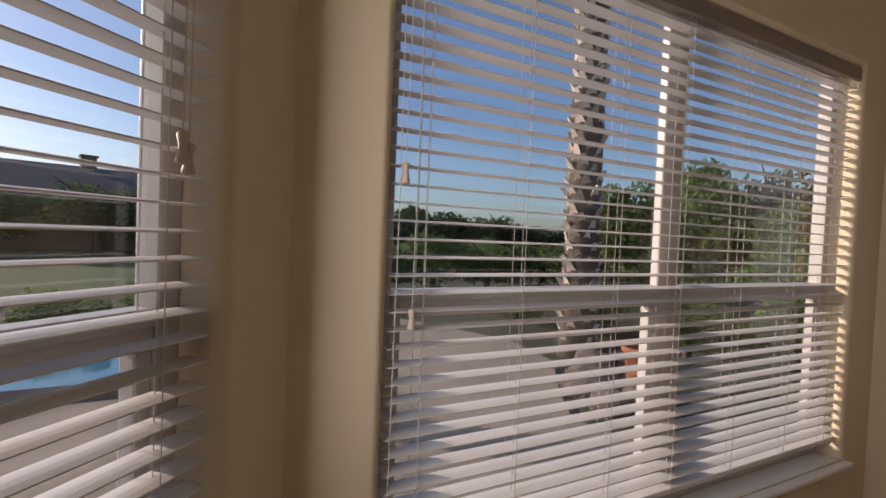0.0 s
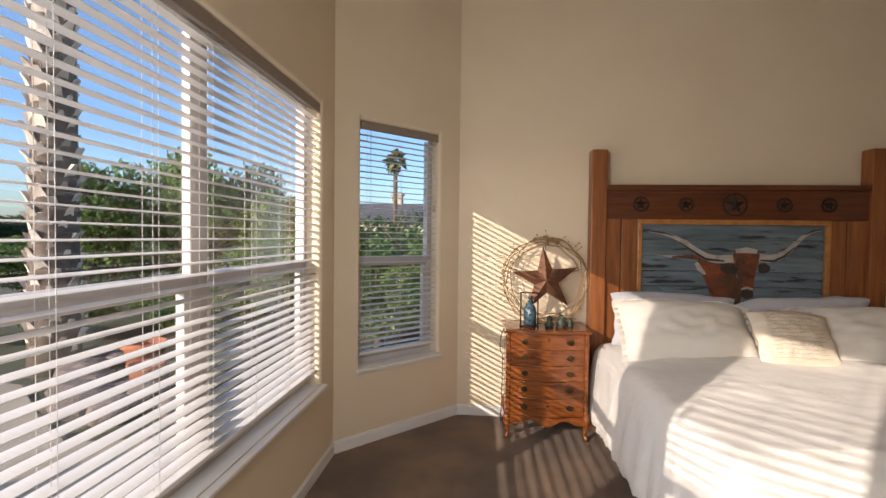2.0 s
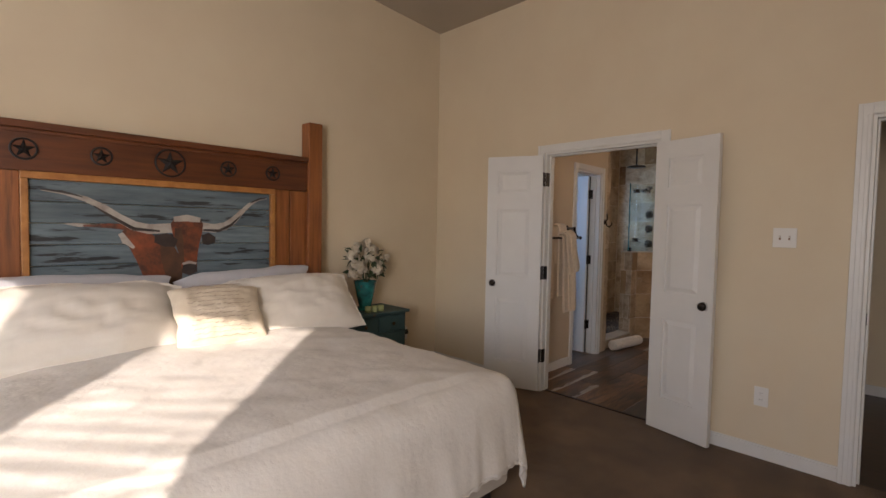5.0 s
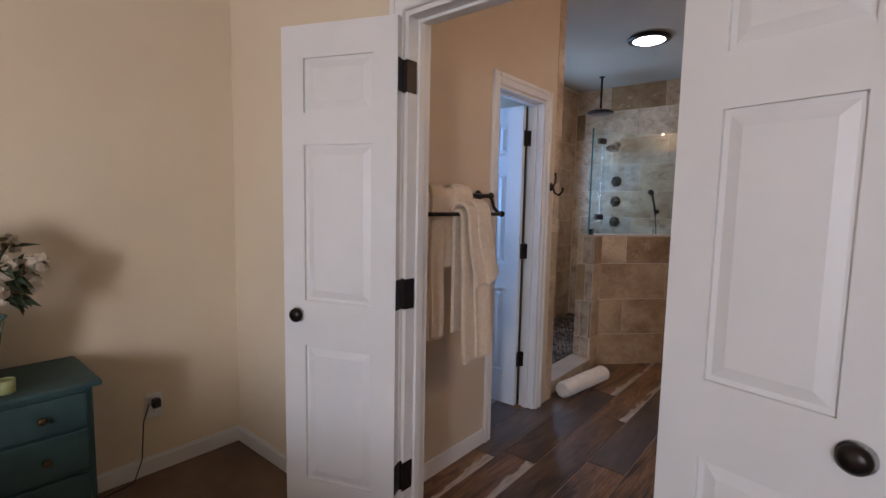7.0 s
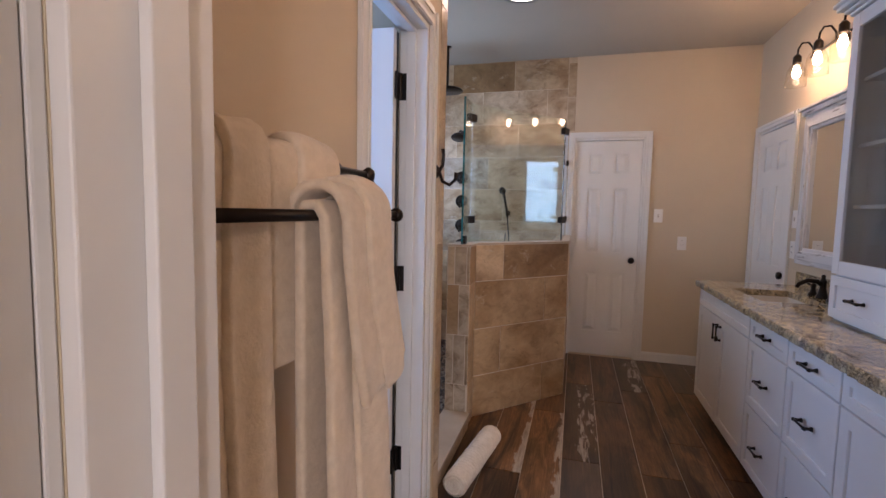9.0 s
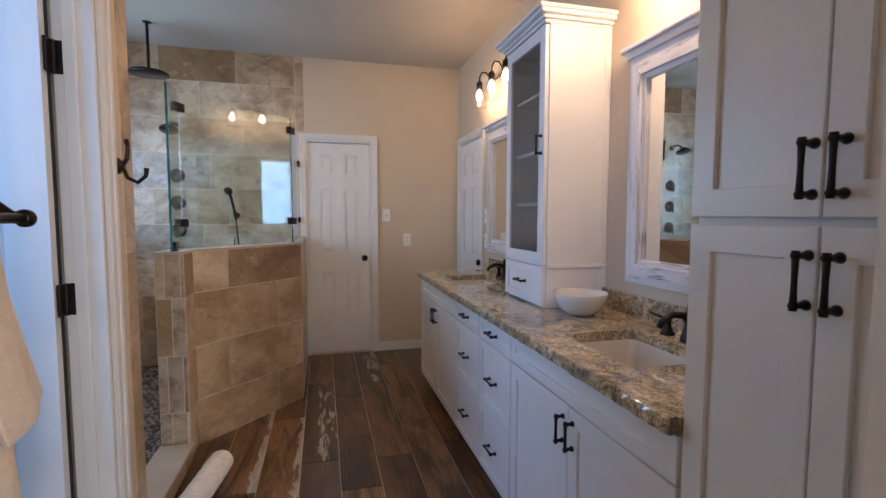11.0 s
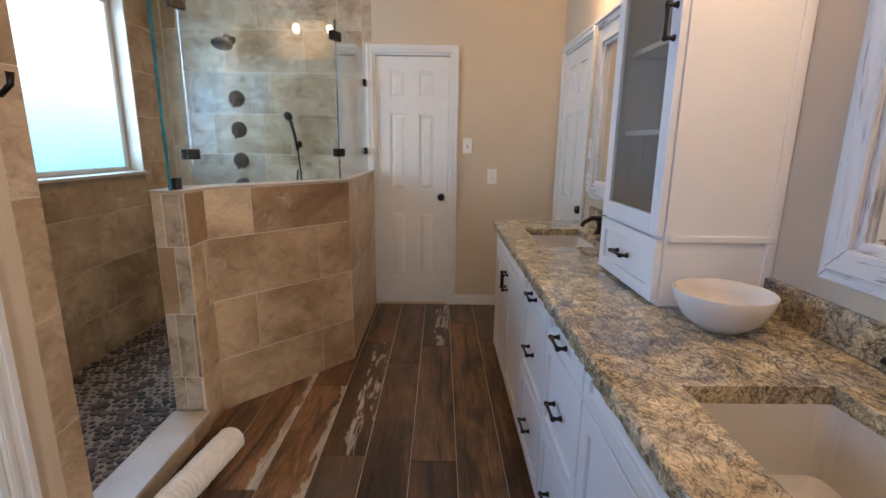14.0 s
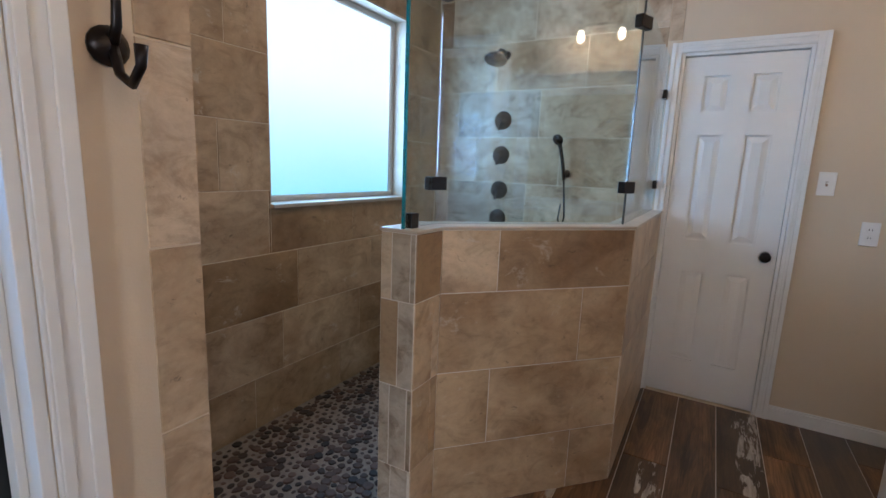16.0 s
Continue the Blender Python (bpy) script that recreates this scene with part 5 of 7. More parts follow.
part("plug_body", Shape().box((-0.018, -0.04, -0.022), (0.018, 0.0, 0.022)), DARK, plug, bevel=0.008)
part("cord", Shape().tube([(0, -0.035, 0.0), (-0.04, -0.05, 0.015), (-0.07, -0.06, -0.06), (-0.08, -0.05, -0.25), (-0.12, -0.06, -0.345), (-0.3, -0.08, -0.356)], 0.003, 6), DARK, plug)


# ---- bathroom ----
def shaker(root, name, x0, x1, z0, z1, y, pull=None, drawer=False, label=""):
    """Shaker door or drawer front facing +y with its face at y; pull: (x, z, upright)."""
    rail = 0.055 if not drawer else 0.04
    loops = [[(x0 + i, v, z0 + i), (x1 - i, v, z0 + i), (x1 - i, v, z1 - i), (x0 + i, v, z1 - i)] for i, v in ((0, y - 0.02), (0, y - 0.002), (0.002, y), (rail - 0.002, y), (rail, y - 0.002), (rail, y - 0.02))]
    s = Shape().add(sum(loops, []), [(j * 4 + i, j * 4 + (i + 1) % 4, (j + 1) % 6 * 4 + (i + 1) % 4, (j + 1) % 6 * 4 + i) for j in range(6) for i in range(4)])
    ob = part(name, s, CAB, root)
    part("inset_panel", Shape().box((x0 + rail, y - 0.02, z0 + rail), (x1 - rail, y - 0.009, z1 - rail)), CAB, ob)
    if pull:
        bar_pull(ob, pull[0], y, pull[1], pull[2])
    return ob


def bar_pull(parent, x, y, z, upright, half=0.04):
    s = Shape()
    d = Vector((0, 0, 1)) if upright else Vector((1, 0, 0))
    c = Vector((x, y + 0.026, z))
    s.tube([c - d * (half + 0.008), c - d * half * 0.5, c, c + d * half * 0.5, c + d * (half + 0.008)], [0.0062, 0.005, 0.0046, 0.005, 0.0062], 10)
    for k in (-1, 1):
        e = c + d * half * k
        s.lathe([(0.0095, 0), (0.0075, 0.006), (0.005, 0.012), (0.0068, 0.022), (0.0075, 0.028), (0.004, 0.033)], 12, Matrix.Translation((e.x, y, e.z)) @ pose(0, 0, 0, -90, 0, 0))
    part("pull_handle", s, BLACK, parent, "dark bronze bar pull", smooth=True)


def cabinet_box(name, x0, x1, label, category="vanity cabinet"):
    root = thing(name, pose(0, 0, 0), label, category)
    if "sink" in label.split()[2]:
        part("body", Shape().box((x0, VANITY_WALL, 0.09), (x1, -2.495, 0.66)), CAB, root)
        part("rail", Shape().box((x0, -2.53, 0.66), (x1, -2.495, 0.855)), CAB, root)
        for a in (x0, x1 - 0.018):
            part("side_panel", Shape().box((a, VANITY_WALL, 0.66), (a + 0.018, -2.53, 0.855)), CAB, root)
    else:
        part("body", Shape().box((x0, VANITY_WALL, 0.09), (x1, -2.495, 0.855)), CAB, root)
    part("toe_kick", Shape().box((x0, VANITY_WALL, 0.0), (x1, -2.56, 0.09)), CAB, root)
    return root


FY = -2.473
for x0, x1, lab in ((0.624, 1.556, "white shaker sink cabinet beside the tall cabinet"), (2.39, 3.355, "white shaker sink cabinet at the far end")):
    r = cabinet_box("vanity_cabinet", x0, x1, lab)
    shaker(r, "false_front", x0 + 0.004, x1 - 0.004, 0.735, 0.848, FY, None, True)
    xm = (x0 + x1) / 2
    shaker(r, "cabinet_door", x0 + 0.004, xm - 0.002, 0.095, 0.728, FY, (xm - 0.03, 0.645, True))
    shaker(r, "cabinet_door", xm + 0.002, x1 - 0.004, 0.095, 0.728, FY, (xm + 0.03, 0.645, True))
for x0, x1, lab in ((1.558, 1.955, "white shaker drawer unit with three drawers"), (1.957, 2.388, "white shaker drawer unit with dark bronze pulls")):
    r = cabinet_box("drawer_unit", x0, x1, lab, "drawer unit")
    for z0, z1 in ((0.735, 0.848), (0.42, 0.728), (0.095, 0.413)):
        shaker(r, "drawer", x0 + 0.004, x1 - 0.004, z0, z1, FY, ((x0 + x1) / 2, (z0 + z1) / 2 + (0.0 if z1 > 0.8 else 0.0), False), True)

SINKS = ((0.925, 1.33), (2.59, 3.06))
SY0, SY1 = -2.885, -2.585


def worktop():
    s = Shape()
    x0, x1, y0, y1, z0, z1 = 0.624, 3.376, VANITY_WALL, -2.449, 0.857, 0.894
    xs = [x0] + [v for p in SINKS for v in p] + [x1]
    ys = [y0, SY0, SY1, y1]
    verts = [(x, y, z) for z in (z0, z1) for y in ys for x in xs]
    at = lambda i, j, k: k * len(xs) * 4 + j * len(xs) + i
    solid = {(i, j) for i in range(5) for j in range(3) if not (j == 1 and i in (1, 3))}
    faces = []
    for i, j in solid:
        faces += [(at(i, j, 1), at(i + 1, j, 1), at(i + 1, j + 1, 1), at(i, j + 1, 1)), (at(i, j + 1, 0), at(i + 1, j + 1, 0), at(i + 1, j, 0), at(i, j, 0))]
        for di, dj, p, q in ((-1, 0, (i, j), (i, j + 1)), (1, 0, (i + 1, j), (i + 1, j + 1)), (0, -1, (i, j), (i + 1, j)), (0, 1, (i, j + 1), (i + 1, j + 1))):
            if (i + di, j + dj) not in solid:
                faces.append((at(*p, 0), at(*q, 0), at(*q, 1), at(*p, 1)))
    s.add(verts, faces)
    ob = part("worktop", s, GRANITE)
    tagged(ob, "polished brown and cream granite worktop over the vanity", "worktop")
    # chiselled front edge
    rng = random.Random(4)
    n = 140
    e = Shape()
    vs = []
    for i in range(n + 1):
        x = x0 + (x1 - x0) * i / n
        j = lambda: rng.uniform(-0.0035, 0.0035)
        vs += [(x, y1 - 0.001, z1), (x, y1 + 0.002 + abs(j()) * 0.6, z1 - 0.004), (x, y1 + 0.006 + j(), z1 - 0.016 + j()), (x, y1 + 0.004 + j(), z0 - 0.002), (x, y1 - 0.012, z0 - 0.002)]
    e.add(vs, [(5 * i + k, 5 * i + k + 1, 5 * i + k + 6, 5 * i + k + 5) for i in range(n) for k in range(4)])
    part("chiselled_edge", e, GRANITE, ob, "rough chiselled granite front edge")
    for a, b in ((x0, 1.786), (2.244, x1)):
        part("backsplash", Shape().box((a, y0 + 0.001, z1), (b, y0 + 0.021, 0.985)), GRANITE, ob, "granite backsplash strip", bevel=0.002)


worktop()
for a, b in SINKS:
    root = thing("sink", pose(0, 0, 0), "white rectangular undermount sink in the granite top", "sink", group="vanity sinks")
    s = Shape()
    rings = []
    for inset, z in ((-0.012, 0.8565), (0.0, 0.8565), (0.006, 0.80), (0.014, 0.71), (0.035, 0.69)):
        r = 0.03
        ring = []
        for cx, cy, a0 in ((b - inset - r, SY1 - inset - r, 0), (a + inset + r, SY1 - inset - r, 90), (a + inset + r, SY0 + inset + r, 180), (b - inset - r, SY0 + inset + r, 270)):
            ring += [(cx + r * math.cos(radians(a0 + k * 22.5)), cy + r * math.sin(radians(a0 + k * 22.5)), z) for k in range(5)]
        rings.append(ring)
    n = len(rings[0])
    s.add([p for r in rings for p in r], [(j * n + i, j * n + (i + 1) % n, (j + 1) * n + (i + 1) % n, (j + 1) * n + i) for j in range(len(rings) - 1) for i in range(n)] + [tuple(range((len(rings) - 1) * n, len(rings) * n))])
    part("basin", s, PORCELAIN, root)
    part("drain", Shape().lathe([(0.024, 0), (0.024, 0.003), (0.014, 0.004)], 18, pose((a + b) / 2, (SY0 + SY1) / 2 - 0.03, 0.6905)), BLACK, root)

    cx, cy, z = (a + b) / 2, -2.955, 0.894
    f = thing("faucet", pose(cx, cy, z), "oil-rubbed bronze widespread faucet with two lever handles", "faucet", group="vanity faucets")
    part("spout", Shape().lathe([(0.03, 0), (0.03, 0.006), (0.022, 0.03), (0.016, 0.06), (0.017, 0.085), (0.02, 0.095), (0.012, 0.105), (0.009, 0.118), (0.012, 0.126), (0.004, 0.134)], 18)
         .tube([(0, 0, 0.07), (0, 0.03, 0.095), (0, 0.075, 0.098), (0, 0.115, 0.075), (0, 0.125, 0.055)], [0.014, 0.013, 0.012, 0.011, 0.011], 12), BLACK, f, smooth=True)
    for sx in (-1, 1):
        h = Shape().lathe([(0.026, 0), (0.026, 0.006), (0.017, 0.02), (0.012, 0.04), (0.014, 0.058), (0.011, 0.068), (0.003, 0.074)], 16, pose(sx * 0.105, 0, 0))
        h.tube([(sx * 0.105, 0, 0.056), (sx * 0.145, 0.008, 0.062), (sx * 0.182, 0.012, 0.066)], [0.006, 0.0055, 0.008], 10)
        part("lever_handle", h, BLACK, f, smooth=True)

bowl = part("bowl", Shape().lathe([(0.05, 0), (0.062, 0.003), (0.094, 0.032), (0.112, 0.068), (0.118, 0.096), (0.1165, 0.0985), (0.112, 0.096), (0.105, 0.068), (0.085, 0.034), (0.03, 0.012)], 36), PORCELAIN, smooth=True, m=pose(1.635, -2.835, 0.894))
tagged(bowl, "round white ceramic bowl on the granite worktop", "bowl")


def tower():
    x0, x1, yf, yb = 1.787, 2.242, -2.745, VANITY_WALL + 0.001
    root = thing("tower_cabinet", pose(0, 0, 0), "white countertop tower cabinet with a glass door", "cabinet")
    for a, b in ((x0, x0 + 0.018), (x1 - 0.018, x1)):
        part("side_panel", Shape().box((a, yb, 0.894), (b, yf, 2.2)), CAB, root, bevel=0.002)
    part("back_panel", Shape().box((x0 + 0.018, yb, 0.894), (x1 - 0.018, yb + 0.008, 2.2)), CAB, root)
    for a, b in ((0.894, 0.915), (1.085, 1.105), (2.18, 2.2)):
        part("shelf", Shape().box((x0 + 0.018, yb + 0.008, a), (x1 - 0.018, yf, b)), CAB, root)
    for z in (1.38, 1.64, 1.92):
        part("shelf", Shape().box((x0 + 0.02, yb + 0.01, z), (x1 - 0.02, yf - 0.03, z + 0.016)), CAB, root)
    shaker(root, "drawer", x0 + 0.004, x1 - 0.004, 0.905, 1.088, yf + 0.022, ((x0 + x1) / 2, 1.0, False), True)
    d = Shape()
    za, zb, r = 1.096, 2.195, 0.058
    for a, b, c, e in ((x0 + 0.004, x0 + r, za, zb), (x1 - r, x1 - 0.004, za, zb), (x0 + r, x1 - r, za, za + r), (x0 + r, x1 - r, zb - r, zb)):
        d.box((a, yf + 0.002, c), (b, yf + 0.022, e))
    door = part("glass_door", d, CAB, root, bevel=0.002)
    part("door_pane", Shape().box((x0 + r, yf + 0.008, za + r), (x1 - r, yf + 0.012, zb - r)), CABGLASS, door, "clear cabinet glass")
    bar_pull(door, x0 + 0.03, yf + 0.022, 1.66, True)
    c = Shape()
    for o, z0, z1 in ((0.01, 2.2, 2.215), (0.025, 2.215, 2.23), (0.045, 2.23, 2.25), (0.055, 2.25, 2.268)):
        c.box((x0 - o, yb, z0), (x1 + o, yf + 0.022 + o, z1))
    part("crown_moulding", c, CAB, root, bevel=0.006)
    for xx, sg in ((x0, -1), (x1, 1)):
        part("side_bead", Shape().box((min(xx, xx + sg * 0.008), yb, 1.082), (max(xx, xx + sg * 0.008), yf - 0.01, 1.102)), CAB, root, bevel=0.003)
        part("side_stile", Shape().box((min(xx, xx + sg * 0.006), yb, 0.895), (max(xx, xx + sg * 0.006), yb + 0.03, 2.199)), CAB, root, bevel=0.002)


tower()


def tall_cabinet():
    x0, x1 = 0.125, 0.622
    root = thing("tall_cabinet", pose(0, 0, 0), "tall white shaker linen cabinet with four doors", "cabinet")
    part("body", Shape().box((x0, VANITY_WALL, 0.09), (x1, -2.50, 2.32)).box((x0, VANITY_WALL, 0.0), (x1, -2.56, 0.09)), CAB, root, bevel=0.002)
    xm = 0.356
    for z0, z1, hz in ((0.1, 1.312, 1.226), (1.326, 2.3, 1.402)):
        shaker(root, "cabinet_door", x0 + 0.002, xm - 0.0015, z0, z1, -2.478, (xm - 0.031, hz, True))
        shaker(root, "cabinet_door", xm + 0.0015, x1 - 0.002, z0, z1, -2.478, (xm + 0.016, hz, True))


tall_cabinet()


def framed_mirror(x0, x1, label):
    root = thing("framed_mirror", pose(0, VANITY_WALL, 0), label, "mirror", group="vanity mirrors")
    z0, z1, w = 1.04, 2.0, 0.105
    for step, (o, y0, y1) in enumerate(((0.0, 0.001, 0.028), (0.03, 0.028, 0.042))):
        a, b, c, d, q = x0 + o, x1 - o, z0 + o, z1 - o, w - o - (0.02 if step else 0.0)
        for k, (pts, mt) in enumerate(((((a, c), (b, c), (b - q, c + q), (a + q, c + q)), WHITEWASH), (((a, d), (a + q, d - q), (b - q, d - q), (b, d)), WHITEWASH),
                                       (((a, c), (a + q, c + q), (a + q, d - q), (a, d)), WHITEWASH_V), (((b, c), (b, d), (b - q, d - q), (b - q, c + q)), WHITEWASH_V))):
            s = Shape().add([(x, y, z) for y in (y0, y1) for x, z in pts], [(0, 1, 2, 3), (7, 6, 5, 4), (0, 4, 5, 1), (1, 5, 6, 2), (2, 6, 7, 3), (3, 7, 4, 0)])
            part("frame_board" if step == 0 else "frame_moulding", s, mt, root, bevel=0.003)
    part("crown", Shape().box((x0 - 0.02, 0.001, z1 - 0.002), (x1 + 0.02, 0.045, z1 + 0.03)).box((x0 - 0.035, 0.001, z1 + 0.03), (x1 + 0.035, 0.06, z1 + 0.05)), WHITEWASH, root, bevel=0.005)
    part("mirror_glass", Shape().box((x0 + w - 0.004, 0.008, z0 + w - 0.004), (x1 - w + 0.004, 0.014, z1 - w + 0.004)), MIRROR, root, "clear mirror glass")


framed_mirror(0.655, 1.60, "whitewashed wooden framed mirror above the near sink")
framed_mirror(2.33, 3.40, "whitewashed wooden framed mirror above the far sink")

SHADE = mat_glass("seeded_glass", 0.05, (0.97, 0.95, 0.9))


def vanity_light(cx, label):
    root = thing("vanity_light", pose(cx, VANITY_WALL, 2.36), label, "wall lamp", group="vanity lights")
    part("backplate", Shape().lathe([(0.06, 0.001), (0.06, 0.014), (0.045, 0.022), (0.01, 0.026)], 22, pose(0, 0, 0, -90, 0, 0)), BLACK, root, smooth=True)
    part("bar", Shape().rod((-0.3, 0.045, 0), (0.3, 0.045, 0), 0.008).rod((0, 0.015, 0), (0, 0.045, 0), 0.01), BLACK, root, smooth=True)
    for x in (-0.27, 0.0, 0.27):
        arm = [(x, 0.045, 0.0), (x, 0.048, 0.045), (x, 0.075, 0.082), (x, 0.11, 0.08), (x, 0.128, 0.045), (x, 0.13, 0.01)]
        part("arm", Shape().tube(arm, 0.006, 8), BLACK, root, smooth=True)
        part("socket", Shape().lathe([(0.02, -0.05), (0.024, -0.045), (0.024, -0.005), (0.012, 0.012)], 16, pose(x, 0.13, 0.0)), BLACK, root, smooth=True)
        sh = part("shade", Shape().lathe([(0.058, -0.19), (0.056, -0.13), (0.05, -0.09), (0.03, -0.05), (0.026, -0.045)], 22, pose(x, 0.13, 0.0)), SHADE, root, "clear glass jar shade", smooth=True)
        sh.visible_shadow = False
        b = part("bulb", Shape().lathe([(0.004, -0.135), (0.018, -0.125), (0.024, -0.105), (0.018, -0.08), (0.012, -0.06)], 14, pose(x, 0.13, 0.0)), BULB, root, "lit warm bulb", smooth=True)
        b.visible_shadow = False


vanity_light(3.05, "bronze three-lamp vanity light with glass jars, lit")
vanity_light(1.11, "bronze three-lamp vanity light above the near mirror, lit")
dl = thing("ceiling_light", pose(2.9, -1.24, BATH_TOP), "round flush ceiling light with bronze rim, lit", "ceiling light")
part("rim", Shape().lathe([(0.135, -0.03), (0.165, -0.026), (0.168, -0.012), (0.15, 0.0)], 32), BLACK, dl, smooth=True)
part("diffuser", Shape().lathe([(0.02, -0.042), (0.09, -0.038), (0.134, -0.028), (0.134, -0.02)], 32), DISC, dl, "glowing white diffuser", smooth=True)


def sheet_over_bar(x0, x1, y, z, front, back, r, skew=0.0, seed=0, slant=0.0):
    """A towel hung over a rod along x at (y, z): falls on the room side (-y) and behind."""
    def at(u, v):
        total = front + math.pi * r + back
        d = v * total
        if d < back:
            return (x0 + (x1 - x0) * u, y + r + 0.002, z - back + d)
        if d < back + math.pi * r:
            a = (d - back) / r
            return (x0 + (x1 - x0) * u, y + r * math.cos(a), z + r * math.sin(a) + 0.003 * math.sin(u * 5 + seed))
        e = d - back - math.pi * r
        e2 = e / front
        wob = 0.007 * math.sin(u * 6 + seed + 2 * e) * min(1, e / 0.3)
        px = x0 + (x1 - x0) * u + skew * e2 ** 1.5 + 0.006 * math.sin(e * 8 + seed) + 0.004 * noise.noise(Vector((u * 3, e * 12, seed)))
        return (px, y - r - 0.002 - 0.012 * e - wob, z - e + slant * (u - 0.5) * e2)
    return Shape().grid(at, 18, 60)


def towel(x0, x1, y, z, front, back, label, skew=0.0, seed=0, slant=0.0, r=0.022, thick=0.022):
    """Folded lengthwise: a body and a narrower flap lying on it, both with soft edges."""
    root = thing("towel", pose(0, 0, 0), label, "towel", group="towels on the rail")
    w = x1 - x0
    part("towel_body", sheet_over_bar(x0, x1, y, z, front, back, r, skew, seed, slant), TOWEL, root, smooth=True, solid=thick, bevel=thick * 0.42)
    part("folded_flap", sheet_over_bar(x0 + w * 0.42, x1 + 0.004, y, z + 0.001, front - 0.012, back * 0.6, r + thick * 0.72, skew, seed + 2, slant), TOWEL, root, "folded over flap", smooth=True, solid=thick * 0.75, bevel=thick * 0.3)
    return root


rail = thing("towel_rail", pose(0, TOWEL_WALL, 0), "oil-rubbed bronze double towel rail on cream wall", "towel rail")
for x in (0.205, 0.80):
    part("post", Shape().lathe([(0.03, 0.001), (0.03, 0.006), (0.022, 0.014), (0.012, 0.03), (0.011, 0.08)], 18, pose(x, 0, 1.414, 90, 0, 0))
         .tube([(x, -0.08, 1.414), (x, -0.092, 1.394), (x, -0.105, 1.353), (x, -0.135, 1.327), (x, -0.16, 1.322)], 0.009, 10)
         .lathe([(0.004, -0.018), (0.014, -0.01), (0.016, 0.0), (0.014, 0.01), (0.004, 0.018)], 14, pose(x, -0.085, 1.414)), BLACK, rail, smooth=True)
part("bar", Shape().rod((0.19, -0.08, 1.414), (0.82, -0.08, 1.414), 0.009), BLACK, rail, smooth=True)
part("bar", Shape().rod((0.18, -0.16, 1.322), (0.785, -0.16, 1.322), 0.009).lathe([(0.009, 0), (0.016, 0.006), (0.016, 0.016), (0.004, 0.022)], 14, pose(0.78, -0.16, 1.322, 0, 90, 0)), BLACK, rail, smooth=True)
towel(0.235, 0.372, TOWEL_WALL - 0.08, 1.414, 0.66, 0.5, "long cream bath towel folded over the back rail", seed=1)
towel(0.378, 0.585, TOWEL_WALL - 0.08, 1.414, 0.33, 0.3, "cream hand towel folded over the back rail", seed=4, slant=0.02, skew=-0.03)
towel(0.425, 0.635, TOWEL_WALL - 0.16, 1.322, 0.7, 0.55, "long cream bath towel folded over the front rail", seed=7, skew=0.03, r=0.018, thick=0.018)
towel(0.44, 0.59, TOWEL_WALL - 0.16, 1.322, 0.32, 0.2, "cream hand towel draped over a bath towel", seed=9, skew=0.085, slant=0.05, r=0.05, thick=0.018)

hook = thing("robe_hook", pose(1.625, TOWEL_WALL, 1.475), "oil-rubbed bronze double robe hook on the wall", "robe hook")
part("plate", Shape().lathe([(0.028, 0.001), (0.028, 0.006), (0.02, 0.012), (0.01, 0.022)], 16, pose(0, 0, 0.02, 90, 0, 0)), BLACK, hook, smooth=True)
part("upper_arm", Shape().tube([(0, -0.015, 0.02), (0, -0.03, 0.045), (0, -0.034, 0.085), (0, -0.03, 0.11)], [0.008, 0.007, 0.006, 0.008], 10), BLACK, hook, smooth=True)
part("lower_arm", Shape().tube([(0, -0.015, 0.02), (0, -0.03, -0.02), (0, -0.06, -0.035), (0, -0.085, -0.012), (0, -0.088, 0.015)], [0.008, 0.007, 0.007, 0.007, 0.009], 10), BLACK, hook, smooth=True)

roll = thing("rolled_towel", pose(0, 0, 0), "rolled white bath mat lying on the floor", "rolled towel")
ra, rb = Vector((1.80, -1.125, 0.0)), Vector((2.355, -1.205, 0.0))
rdir = (rb - ra).normalized()
rside = Vector((-rdir.y, rdir.x, 0))
rr = 0.058


def roll_at(u, v):
    a = v * 2 * math.pi
    e = min(u, 1 - u) / 0.02
    q = rr * (0.86 + 0.14 * min(1.0, e) ** 0.5) + 0.0028 * math.sin(u * 150 + 3 * noise.noise(Vector((u * 6, math.cos(a), math.sin(a))))) + 0.003 * noise.noise(Vector((u * 40, 3 * math.cos(a), 3 * math.sin(a))))
    p = ra + (rb - ra) * u + rside * q * math.cos(a)
    return (p.x, p.y, rr + 0.002 + q * math.sin(a) * 0.97)


part("terry_roll", Shape().grid(roll_at, 90, 36), TOWEL_W, roll, smooth=True)
for end, sg in ((ra, 1), (rb, -1)):
    coil = []
    for k in range(90):
        q = rr * 0.9 * (0.06 + 0.94 * k / 89)
        an = k / 89 * 2 * math.pi * 3.6
        c = end + rdir * sg * 0.004 + rside * q * math.cos(an)
        coil.append((c.x, c.y, rr + 0.002 + q * math.sin(an)))
    part("coiled_end", Shape().tube(coil, 0.0085, 6), TOWEL_W, roll, smooth=True)


# ---- shower ----
def pony_points(off, z):
    base = [(2.5, -0.87), (2.5, -1.03), (2.68, -1.03), (3.28, -1.587), (FAR - 0.001, -1.587), (FAR - 0.001, -1.457), (3.335, -1.457), (2.735, -0.87)]
    return [(x, y, z) for x, y in base]


def prism(pts, z0, z1):
    n = len(pts)
    return Shape().add([(x, y, z0) for x, y in pts] + [(x, y, z1) for x, y in pts], [tuple(range(n - 1, -1, -1)), tuple(range(n, 2 * n))] + [(i, (i + 1) % n, n + (i + 1) % n, n + i) for i in range(n)])


